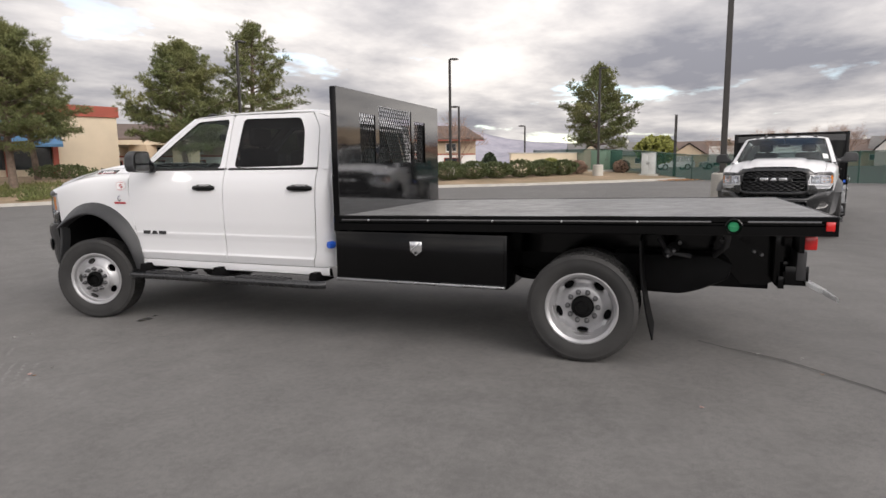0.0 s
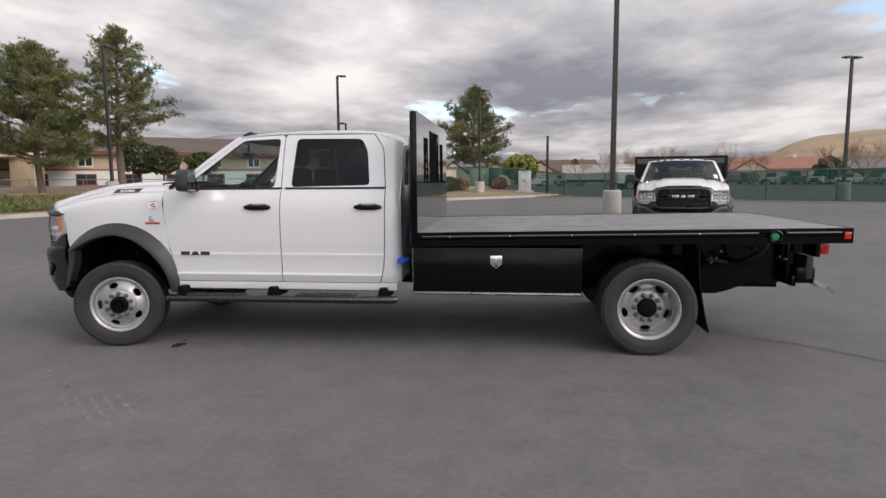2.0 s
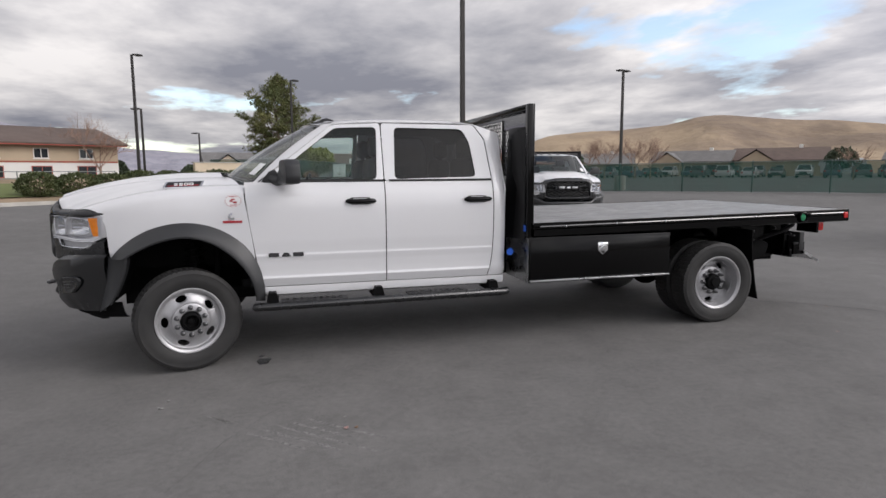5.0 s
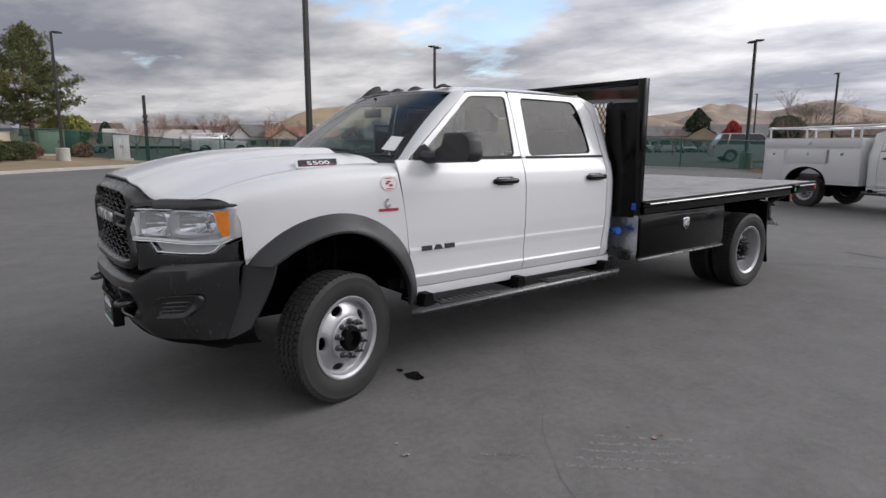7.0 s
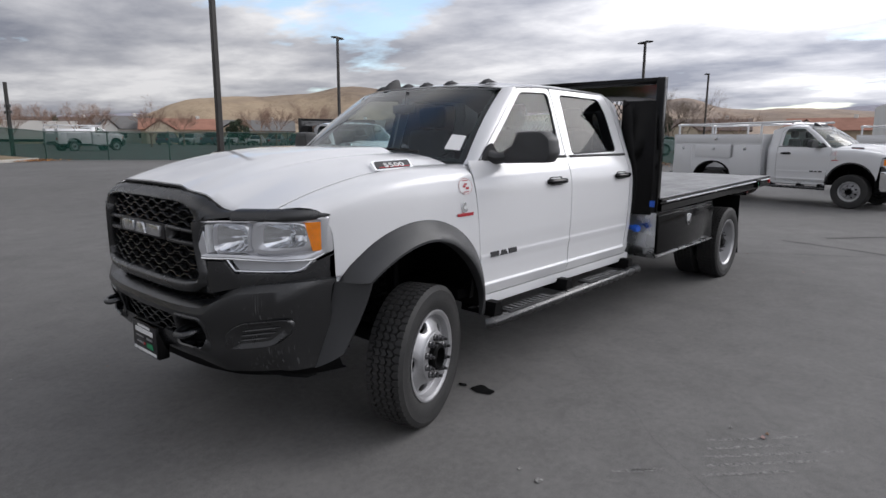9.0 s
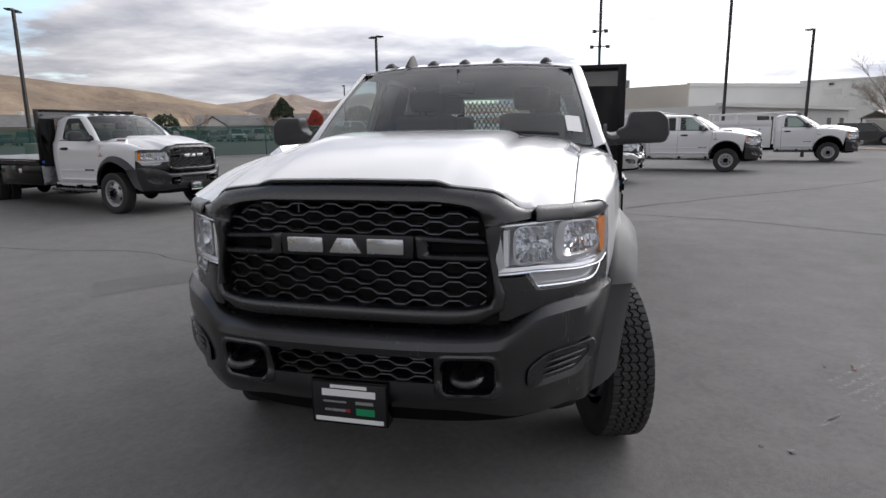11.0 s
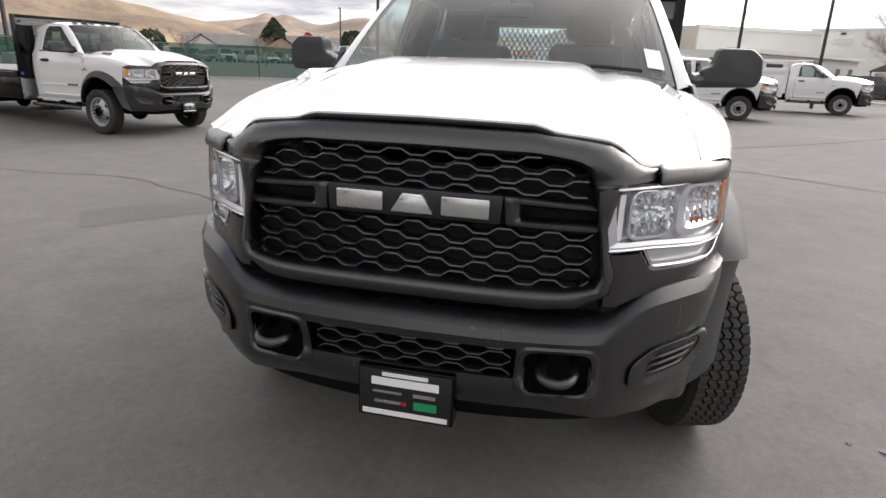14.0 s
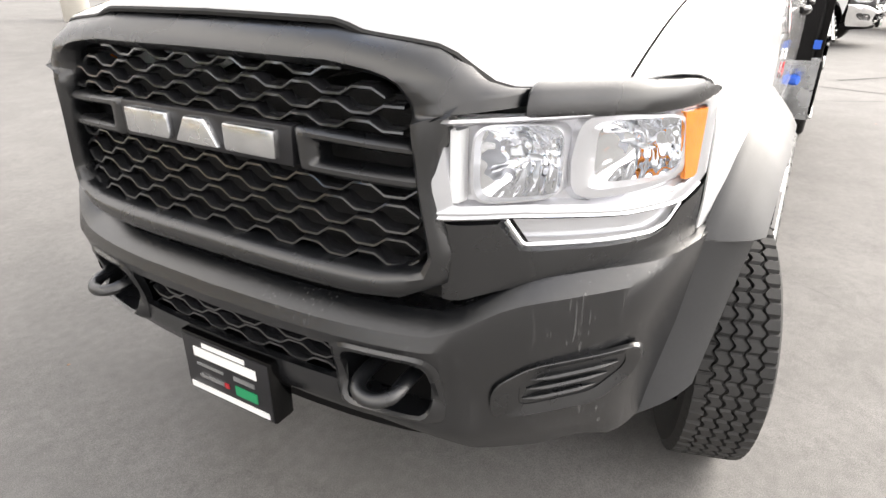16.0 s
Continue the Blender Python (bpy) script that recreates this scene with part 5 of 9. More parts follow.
    for v in np.linspace(-0.02, 1.0, 14):
        a = ws(s * 1.0, max(v, 0)) + Vector((min(v, 0) * 0.9, 0, min(v, 0) * 0.5))
        x = 0.600 + (1.235 - 0.600) * v
        z = 1.474 + (1.966 - 1.474) * v
        b = Vector((x, s * half_width(z), z))
        rows.append([a, a.lerp(b, 0.33) + Vector((0, s * 0.018, 0.008)), a.lerp(b, 0.7) + Vector((0, s * 0.014, 0.004)), b])
    grid(bm, rows)
    thick(bm, 0.005)
    part("front_pillar", bm, WHITE, root, angle=50)
    bm = bmesh.new()
    rows = [[Vector((p.x + 0.012, p.y - s * 0.022, p.z - 0.004)) for p in r] for r in rows[1:]]
    grid(bm, rows)
    part("pillar_trim", bm, LINER, root)
    # sill of metal under the pillar, behind the wing
    bm = bmesh.new()
    rows = [[(x, s * y, z) for x in np.linspace(0.38, 0.68, 6)] for y, z in ((0.76, 1.446), (0.84, 1.452), (0.90, 1.446), (0.948, 1.428), (0.976, 1.385))]
    grid(bm, rows)
    part("scuttle", bm, WHITE, root)
    # roof rail above the doors
    bm = bmesh.new()
    rows = []
    xe = corner[0][0]
    for x in np.linspace(1.235, xe, 16):
        z0 = interp(x, [(1.235, 1.966), (1.66, 1.988), (xe, 1.984)])
        rows.append([(x, s * half_width(z0), z0), (x, s * (edge_y(x) + half_width(z0)) / 2 + s * 0.006, (edge_z(x) + z0) / 2 + 0.004), (x, s * edge_y(x), edge_z(x) + 0.001)])
    grid(bm, rows)
    part("roof_rail", bm, WHITE, root)
    # rear corner, upper and lower
    bm = bmesh.new()
    rows = []
    for t in np.linspace(0, 1, 12):
        cx, cz = (corner[0][0] + (corner[1][0] - corner[0][0]) * t * 2, corner[0][1] + (corner[1][1] - corner[0][1]) * t * 2) if t < 0.5 else (
            corner[1][0] + (corner[2][0] - corner[1][0]) * (t * 2 - 1), corner[1][1] + (corner[2][1] - corner[1][1]) * (t * 2 - 1))
        zb = 1.90 + (1.474 - 1.90) * t
        xb = back + 0.004
        y0, y1 = half_width(cz), half_width(zb) - 0.075
        rows.append([(cx, s * y0, cz), (cx + (xb - cx) * 0.5, s * (y0 * 0.55 + (y1 + 0.07) * 0.45), cz * 0.5 + zb * 0.5), (cx + (xb - cx) * 0.88, s * (y1 + 0.045), zb + (cz - zb) * 0.1), (xb, s * y1, zb)])
    grid(bm, rows)
    thick(bm, 0.005)
    part("rear_pillar", bm, WHITE, root, angle=60)
    bm = bmesh.new()
    rows = []
    for z in np.linspace(0.603, 1.474, 18):
        w, a = half_width(z), low(z) + 0.009
        e = back + 0.004
        rows.append([(a, s * w, z), (a + (e - a) * 0.45, s * (w - 0.004), z), (a + (e - a) * 0.8, s * (w - 0.024), z), (a + (e - a) * 0.95, s * (w - 0.055), z), (e, s * (w - 0.080), z)])
    grid(bm, rows)
    thick(bm, 0.005)
    part("rear_quarter", bm, WHITE, root, angle=60)
    # towing mirror: arm, housing, two glasses
    bm = bmesh.new()
    tube(bm, [(0.74, s * 0.93, 1.50), (0.77, s * 0.97, 1.485), (0.82, s * 1.04, 1.495), (0.85, s * 1.12, 1.508)], [0.062, 0.052, 0.046, 0.044], 12, flat=0.80)
    part("mirror_arm", bm, MATT, root)
    bm = bmesh.new()
    rows = []
    for dx, sc in ((-0.092, 0.80), (-0.084, 0.93), (-0.060, 0.985), (0.0, 1.0), (0.060, 0.99), (0.075, 0.96), (0.076, 0.90), (0.066, 0.88)):
        o = sampled([(1.01, 1.438), (1.255, 1.450), (1.275, 1.50), (1.268, 1.60), (1.225, 1.645), (1.085, 1.645), (1.065, 1.555), (1.02, 1.53)], 5, 0.02)
        rows.append([(0.855 + 0.70 * dx + 0.22 * (y - 1.12), s * (1.175 + (1.01 + (y - 1.01) * 1.26 - 1.175) * sc), 1.552 + (z - 1.54) * sc) for y, z in o])
    vs = grid(bm, rows, closed=True)
    bm.faces.new(vs[0])
    bmesh.ops.recalc_face_normals(bm, faces=bm.faces)
    mir = part("mirror", bm, MATT, root, "black towing mirror")
    for z0, z1 in ((1.542, 1.644), (1.467, 1.527)):
        bm = bmesh.new()
        o = sampled([(1.105, z0), (1.305, z0), (1.305, z1), (1.115, z1)], 4, 0.02)
        fan(bm, [(0.910 + 0.175 * (y - 1.15), s * y, z) for y, z in o], (0.910 + 0.175 * 0.055, s * 1.205, (z0 + z1) / 2))
        part("mirror_glass", bm, CHROME, mir)
    bm = bmesh.new()
    prism(bm, [(0.63, 1.475), (0.80, 1.475), (0.79, 1.52), (0.745, 1.58), (0.70, 1.56)], "y", s * 0.945 if s > 0 else -0.965, s * 0.965 if s > 0 else -0.945)
    part("mirror_sail", bm, CABIN, mir)


def build_cabin(root, crew, back):
    bm = boxes((0.45, back - 0.02, -0.93, 0.93, 0.60, 0.66))
    part("cab_floor", bm, DARK, root)
    bm = bmesh.new()
    rows = [[(x, y, z) for y in np.linspace(-0.88, 0.88, 12)] for x, z in ((0.42, 1.43), (0.66, 1.46), (0.80, 1.455), (0.86, 1.42), (0.84, 1.20), (0.80, 0.95))]
    grid(bm, rows)
    part("dashboard", bm, CABIN, root)
    bm = bmesh.new()
    pts = [(1.00 + 0.06 * math.sin(a), -0.40 + 0.185 * math.cos(a), 1.36 + 0.17 * math.sin(a)) for a in np.linspace(0, 2 * math.pi, 33)]
    tube(bm, pts, 0.016, 8)
    box(bm, 0.96, 1.02, -0.46, -0.34, 1.30, 1.40, 0.01)
    tube(bm, [(0.80, -0.40, 1.25), (0.99, -0.40, 1.36)], 0.03, 8)
    box(bm, 0.985, 1.01, -0.58, -0.22, 1.35, 1.375)
    part("steering_wheel", bm, CABIN, root)
    seats = [(1.42, -0.42), (1.42, 0.42)]
    if crew:
        seats += [(2.30, -0.45), (2.30, 0.45)]
    for x, y in seats:
        seat = new("seat")
        seat.parent = root
        bm = bmesh.new()
        box(bm, x - 0.28, x + 0.22, y - 0.26, y + 0.26, 0.95, 1.10, 0.05, segs=3)
        part("cushion", bm, SEAT, seat)
        bm = bmesh.new()
        box(bm, x + 0.16, x + 0.30, y - 0.25, y + 0.25, 1.05, 1.68, 0.06, segs=3)
        part("backrest", bm, SEAT, seat)
        bm = bmesh.new()
        box(bm, x + 0.20, x + 0.30, y - 0.14, y + 0.14, 1.70, 1.88, 0.04, segs=3)
        tube(bm, [(x + 0.25, y, 1.60), (x + 0.25, y, 1.72)], 0.02, 6)
        part("headrest", bm, SEAT, seat)
    bm = bmesh.new()
    box(bm, 0.90, 0.93, -0.11, 0.13, 1.79, 1.86, 0.012)
    tube(bm, [(0.92, 0.0, 1.86), (0.94, 0.0, 1.95)], 0.012, 6)
    part("rear_view_mirror", bm, CABIN, root)
    bm = bmesh.new()
    rows = [[(x, y, z) for y in np.linspace(-0.74, 0.74, 8)] for x, z in ((1.08, 1.945), (1.5, 1.965), (back - 0.3, 1.96), (back - 0.05, 1.86))]
    grid(bm, rows)
    part("headliner", bm, LINER, root)


def chassis(root, wb, tail):
    """Frame rails, axles, drive shaft and springs."""
    for s in (-1, 1):
        bm = boxes((-0.75, tail, s * 0.43 - 0.04, s * 0.43 + 0.04, 0.52, 0.74), bevel=0.006)
        part("frame_rail", bm, DARK, root)
        bm = bmesh.new()
        for k in range(3):
            tube(bm, [(wb - 0.75, s * 0.55, 0.62 + 0.02 * k), (wb, s * 0.55, 0.46 + 0.02 * k), (wb + 0.75, s * 0.55, 0.60 + 0.02 * k)], 0.035, 6, flat=0.3)
        part("leaf_spring", bm, DARK, root)
        bm = bmesh.new()
        tube(bm, [(0.06, s * 0.60, 0.45), (0.02, s * 0.58, 0.95)], 0.04, 10)
        tube(bm, [(0.20, s * 0.62, 0.45), (0.25, s * 0.56, 0.95)], 0.025, 8)
        for k in range(7):
            pts = [(0.04 + 0.075 * math.cos(a), s * 0.59 + 0.075 * math.sin(a), 0.50 + 0.06 * k + 0.06 * a / 6.283) for a in np.linspace(0, 6.283, 13)]
            tube(bm, pts, 0.011, 6)
        part("front_spring", bm, DARK, root)
    for x in (0.02, wb):
        bm = bmesh.new()
        tube(bm, [(x, -0.85, 0.41), (x, 0.85, 0.41)], 0.055, 12)
        bmesh.ops.create_uvsphere(bm, u_segments=16, v_segments=10, radius=0.19, matrix=Matrix.Translation((x, 0.0 if x > 1 else 0.25, 0.41)) @ Matrix.Diagonal((1, 0.8, 1, 1)))
        part("axle", bm, DARK, root)
    bm = bmesh.new()
    tube(bm, [(1.3, 0, 0.58), (wb - 0.1, 0, 0.44)], 0.05, 10)
    box(bm, 0.3, 1.3, -0.30, 0.30, 0.50, 0.85, 0.04)
    tube(bm, [(-0.42, -0.70, 0.47), (-0.42, 0.70, 0.47)], 0.022, 8)
    part("driveline", bm, DARK, root)
    for k in range(5):
        x = 1.0 + k * (tail - 1.3) / 4
        part("cross_member", boxes((x, x + 0.08, -0.43, 0.43, 0.56, 0.70)), DARK, root)


def side_steps(root, back):
    for s in (-1, 1):
        bm = bmesh.new()
        tube(bm, [(0.56, s * 1.075, 0.446), (0.58, s * 1.10, 0.450), (back - 0.06, s * 1.10, 0.462), (back - 0.03, s * 1.075, 0.464)], 0.042, 14, flat=0.85)
        st = part("side_step", bm, PLASTIC, root, "black tubular side step")
        n = 2 if back > 2.4 else 1
        for k in range(n):
            x0 = 0.76 + 1.07 * k
            part("tread_pad", boxes((x0, x0 + 0.55, s * 1.07 - 0.055, s * 1.07 + 0.055, 0.476 + 0.004 * k, 0.494 + 0.006 * k), bevel=0.004), CABIN, st)
            for j in range(9):
                part("tread_rib", boxes((x0 + 0.04 + 0.055 * j, x0 + 0.065 + 0.055 * j, s * 1.07 - 0.04, s * 1.07 + 0.04, 0.492 + 0.006 * k, 0.499 + 0.006 * k)), GRILLE, st)
        for x in (0.64, back * 0.55, back - 0.20):
            bm = bmesh.new()
            prism(bm, [(x, 0.47), (x + 0.10, 0.47), (x + 0.08, 0.56), (x + 0.02, 0.56)], "y", *sorted((s * 0.80, s * 1.08)))
            part("bracket", bm, DARK, st)


def side_badges(root, s, number=True):
    """Number plate on the bonnet's side, sticker, engine badge and the maker's mark as plain blocks."""
    def on_wing(x, z, d=0.004):
        return Vector((x, s * (half_width(z) * WING(x) + d), z))
    # vent bezel on the bonnet's edge
    c = Vector((0.018, s * 0.794, 1.455))
    ax, up = Vector((1, 0, 0.03)).normalized(), Vector((-0.03, -s * 0.80, 0.60)).normalized()
    nn = ax.cross(up) * (1 if s < 0 else -1)
    nn = nn.normalized() * (1 if nn.z > 0 else -1)
    def plate(w, h, d0, d1, mat, name, lab="", slant=0.02, dx=0.0, dz=0.0):
        bm = bmesh.new()
        o = sampled([(-w - slant, -h), (w, -h), (w + slant, h), (-w, h)], 4, 0.012)
        rows = [[c + ax * (a + dx) + up * (b + dz) + nn * d for a, b in o] for d in (d0, d1)]
        vs = grid(bm, rows, closed=True)
        bm.faces.new(vs[-1])
        bmesh.ops.recalc_face_normals(bm, faces=bm.faces)
        return part(name, bm, mat, root, lab)
    pl = plate(0.140, 0.038, -0.03, 0.008, CHROME, "bonnet_badge", "silver framed number badge on the bonnet side")
    for w, h, d1, mat, dz in ((0.124, 0.030, 0.010, INK, 0.0), (0.110, 0.0035, 0.0115, REDPAINT, -0.022)):
        o = plate(w, h, 0.0, d1, mat, "badge_field", dz=dz)
        o.parent = pl
    if number:
        bm = text_mesh("5500", 0.058, 0.003)
        m = Matrix((ax * (1 if s < 0 else -1), up * 1.0, nn)).transposed().to_4x4()
        for v in bm.verts:
            v.co = (m @ Vector((v.co.x * 1.38, v.co.y * 0.82, v.co.z))) + c + nn * 0.0115 - up * 0.010
        o = part("badge_number", bm, PAPER, root)
        o.parent = pl
    # round sticker with red bars
    bm = bmesh.new()
    cx, cz = 0.412, 1.326
    o = [on_wing(cx + 0.062 * math.cos(a), cz + 0.048 * math.sin(a), 0.003) for a in np.linspace(0, 2 * math.pi, 33)[:-1]]
    fan(bm, o, on_wing(cx, cz, 0.003))
    st = part("sticker", bm, PAPER, root, "oval white and red sticker")
    bm = bmesh.new()
    grid(bm, [[on_wing(cx + 0.062 * r * math.cos(a), cz + 0.048 * r * math.sin(a), 0.0045) for a in np.linspace(0, 2 * math.pi, 33)[:-1]] for r in (1.0, 0.965)], closed=True)
    part("rim_line", bm, REDPAINT, st)
    for dx, dz, w, h in ((0.0, 0.012, 0.014, 0.005), (-0.014, 0.0, 0.012, 0.006), (0.014, -0.012, 0.014, 0.007), (0.0, 0.034, 0.026, 0.0025), (0.0, -0.034, 0.026, 0.0025)):
        bm = bmesh.new()
        bm.faces.new([bm.verts.new(on_wing(cx + dx + a * w, cz + dz + b * h, 0.0055)) for a, b in ((-1, -1), (1, -1), (1, 1), (-1, 1))])
        part("print_bar", bm, REDPAINT, st)
    # engine badge: a silver half ring over a red bar
    bm = bmesh.new()
    cx, cz = 0.385, 1.180
    for t0, t1, r0, r1 in ((70, 330, 0.031, 0.012),):
        aa = np.linspace(radians(t0), radians(t1), 14)
        grid(bm, [[on_wing(cx + 0.012 + r * math.cos(a) * 0.9, cz + 0.020 + r * math.sin(a), d) for a in aa] for r, d in ((r0, 0.002), (r0, 0.008), (r1, 0.008), (r1, 0.002))])
    eb = part("engine_badge", bm, CHROME, root)
    bm = bmesh.new()
    grid(bm, [[on_wing(cx + x, cz - 0.024 + z, d) for x in (-0.058, 0.092)] for z, d in ((-0.009, 0.002), (-0.009, 0.006), (0.009, 0.006), (0.009, 0.002))])
    part("print_bar", bm, REDPAINT, eb)
    # door badge: three dark silver blocks
    for x0, x1, top in ((0.672, 0.757, 1.0), (0.774, 0.853, 0.45), (0.870, 0.957, 1.0)):
        bm = bmesh.new()
        c2, h = (x0 + x1) / 2, (x1 - x0) / 2
        pts = [(c2 - h, 0.853), (c2 + h, 0.853), (c2 + h * top, 0.886), (c2 - h * top, 0.886)]
        rows = [[(x, s * (half_width(z) + d), z) for x, z in pts] for d in (0.0, 0.008)]
        vs = grid(bm, rows, closed=True)
        bm.faces.new(vs[-1])
        bmesh.ops.recalc_face_normals(bm, faces=bm.faces)
        part("door_badge", bm, CABIN, root, "plain dark silver block")


def flatbed(root, x0, x1, wb, z_front, z_rear, half=1.19):
    """A black steel platform body with headboard, rails, tool boxes, flaps and tail gear."""
    body = new("flatbed")
    body.parent = root
    body["label"] = "black steel platform bed with tread plate deck"
    zt = lambda x: z_front + (z_rear - z_front) * (x - x0) / (x1 - x0)
    bm = bmesh.new()
    grid(bm, [[(x, y, zt(x)) for y in np.linspace(-half + 0.012, half - 0.012, 9)] for x in np.linspace(x0, x1, 13)])
    thick(bm, 0.008)
    part("deck", bm, DECK, body)
    for s in (-1, 1):
        bm = bmesh.new()
        rows = []
        for x in np.linspace(x0, x1, 13):
            z = zt(x) + 0.004
            rows.append([(x, s * (half + a), z + b) for a, b in ((-0.03, 0.001), (-0.004, 0.001), (0.0, -0.004), (0.0, -0.034), (-0.012, -0.042), (-0.012, -0.056), (0.003, -0.064), (0.003, -0.120), (-0.006, -0.126), (-0.05, -0.126))])
        grid(bm, rows)
        thick(bm, 0.004)
        part("side_rail", bm, GLOSS, body)
        # rub rail: a slim bar on short blocks
        bm = bmesh.new()
        tube(bm, [(x, s * (half + 0.020), zt(x) - 0.030) for x in (x0 + 0.05, x0 + 1.2, wb + 0.88)], 0.012, 8, flat=0.8)
        tube(bm, [(x, s * (half + 0.020), zt(x) - 0.030) for x in (wb + 1.10, x1 - 0.10)], 0.012, 8, flat=0.8)
        part("rub_rail", bm, HEADBOARD, body)
        k = 0
        x = x0 + 0.30
        while x < wb + 0.9:
            bm = bmesh.new()
            lathe(bm, [(0.0, -0.009), (0.007, -0.008), (0.009, 0.0)], 10, m=Matrix.Translation((x, s * (half + 0.034), zt(x) - 0.030)) @ pose(0, 0, 0, 0, 0, 0 if s < 0 else 180))
            part("bolt", bm, SATIN, body)
            x += 0.52
        # filler cap ring
        bm = bmesh.new()
        gx = wb + 1.02
        m = Matrix.Translation((gx, s * (half + 0.012), zt(gx) - 0.062)) @ pose(0, 0, 0, 0, 0, 0 if s < 0 else 180)
        lathe(bm, [(0.052, 0.03), (0.056, -0.012), (0.049, -0.016), (0.041, -0.006), (0.039, 0.02)], 28, m=m)
        fc = part("filler_ring", bm, GLOSS, body)
        bm = bmesh.new()
        lathe(bm, [(0.034, 0.015), (0.034, 0.004), (0.029, 0.0), (0.0, 0.0)], 24, m=m)
        box(bm, gx - 0.025, gx + 0.025, *sorted((s * (half + 0.004), s * (half + 0.018))), zt(gx) - 0.068, zt(gx) - 0.056, 0.003)
        part("filler_cap", bm, GREEN, fc, "green plastic filler cap")
        # marker lamp at the tail
        part("marker_lamp", boxes((x1 - 0.070, x1 - 0.018, *sorted((s * (half - 0.01), s * (half + 0.012))), zt(x1) - 0.088, zt(x1) - 0.028), bevel=0.006), RED, body, "red marker lamp")
        # tool box: shell, door, latch, drip edge
        bx0, bx1 = x0 - 0.04, wb - 0.53
        bm = boxes((bx0, bx1, *sorted((s * 0.62, s * (half - 0.02))), 0.535, 0.955), bevel=0.004)
        tb = part("tool_box", bm, GLOSS, body, "black steel underbody tool box")
        part("box_end", boxes((bx0 - 0.004, bx0, *sorted((s * 0.62, s * (half - 0.025))), 0.54, 0.95)), GALV, tb, "bare metal end sheet")
        bm = boxes((bx0 + 0.012, bx1 - 0.02, *sorted((s * (half - 0.02), s * (half - 0.004))), 0.572, 0.928), bevel=0.005)
        dr = part("box_door", bm, GLOSS, tb)
        part("drip_edge", boxes((bx0 + 0.01, bx1 - 0.012, *sorted((s * (half - 0.03), s * (half + 0.006))), 0.545, 0.562), bevel=0.003), GALV if s < 0 else GLOSS, tb)
        lx, lz = (bx0 + bx1) / 2 + 0.0, 0.845
        bm = bmesh.new()
        yy = sorted((s * (half - 0.006), s * (half + 0.006)))
        prism(bm, [(lx - 0.052, lz + 0.045), (lx + 0.052, lz + 0.045), (lx + 0.052, lz - 0.03), (lx, lz - 0.072), (lx - 0.052, lz - 0.03)], "y", *yy, bevel=0.003)
        lt = part("latch", bm, CHROME, dr, "chrome paddle latch")
        bm = bmesh.new()
        prism(bm, [(lx - 0.038, lz - 0.018), (lx - 0.026, lz - 0.028), (lx + 0.040, lz + 0.032), (lx + 0.028, lz + 0.036)], "y", *sorted((s * (half + 0.002), s * (half + 0.014))), bevel=0.002)
        part("paddle", bm, SATIN, lt)
        bm = bmesh.new()
        lathe(bm, [(0.012, 0), (0.012, -0.01), (0, -0.01)], 10, m=Matrix.Translation((lx, s * (half + 0.006), lz - 0.045)) @ pose(0, 0, 0, 0, 0, 0 if s < 0 else 180))
        part("lock", bm, INK, lt)
        # mud flap on its hanger
        bm = bmesh.new()
        rows = [[(wb + 0.44 + 0.10 * t * t, s * y, 0.95 - 0.71 * t) for y in (0.66, 0.9, 1.17)] for t in np.linspace(0, 1, 8)]
        grid(bm, rows)
        thick(bm, 0.012)
        part("mud_flap", bm, DARK, body, "black rubber mud flap")
        # tail lamp
        part("tail_lamp", boxes((x1 - 0.135, x1 - 0.055, *sorted((s * 0.78, s * 0.95)), 0.89, 1.0), bevel=0.012), RED, body, "red tail lamp")
        part("lamp_bracket", boxes((x1 - 0.165, x1 - 0.135, *sorted((s * 0.70, s * 0.96)), 0.87, 1.03)), GLOSS, body)
        part("long_sill", boxes((x0, x1 - 0.05, s * 0.43 - 0.045, s * 0.43 + 0.045, 0.74, z_front - 0.03)), GLOSS, body)
    n = int((x1 - x0) / 0.4)
    for k in range(n + 1):
        x = x0 + 0.03 + k * (x1 - x0 - 0.1) / n
        part("cross_sill", boxes((x, x + 0.05, -half + 0.02, half - 0.02, zt(x) - 0.095, zt(x) - 0.012)), GLOSS, body)
    part("tail_rail", boxes((x1 - 0.012, x1 + 0.004, -half, half, zt(x1) - 0.122, zt(x1) + 0.003), bevel=0.003), GLOSS, body)
    # exhaust tank and treatment can behind the axle
    bm = bmesh.new()
    prism(bm, [(wb + 0.22, 0.50), (wb + 0.72, 0.49), (wb + 0.86, 0.53), (wb + 1.05, 0.62), (wb + 1.08, 0.74), (wb + 0.95, 0.80), (wb + 0.22, 0.80)], "y", -0.72, -0.46, bevel=0.03)
    tube(bm, [(wb + 0.62, -0.62, 0.80), (wb + 0.66, -0.80, 0.86)], 0.045, 10)
    part("fuel_tank", bm, DARK, body)
    bm = bmesh.new()
    bmesh.ops.create_uvsphere(bm, u_segments=14, v_segments=8, radius=0.04, matrix=Matrix.Translation((wb + 0.62, -0.84, 0.83)))
    tube(bm, [(wb + 0.55, -0.80, 0.93), (wb + 0.62, -0.84, 0.83), (wb + 0.78, -0.80, 0.80)], 0.018, 8)
    part("filter_bowl", bm, CABIN, body)
    bm = bmesh.new()
    tube(bm, [(wb + 0.95, -half + 0.02, zt(x1) - 0.075), (wb + 1.0, -half + 0.10, 0.98), (wb + 1.0, -0.95, 0.90), (wb + 0.95, -0.70, 0.80)], 0.022, 8)
    part("filler_hose", bm, CABIN, body)
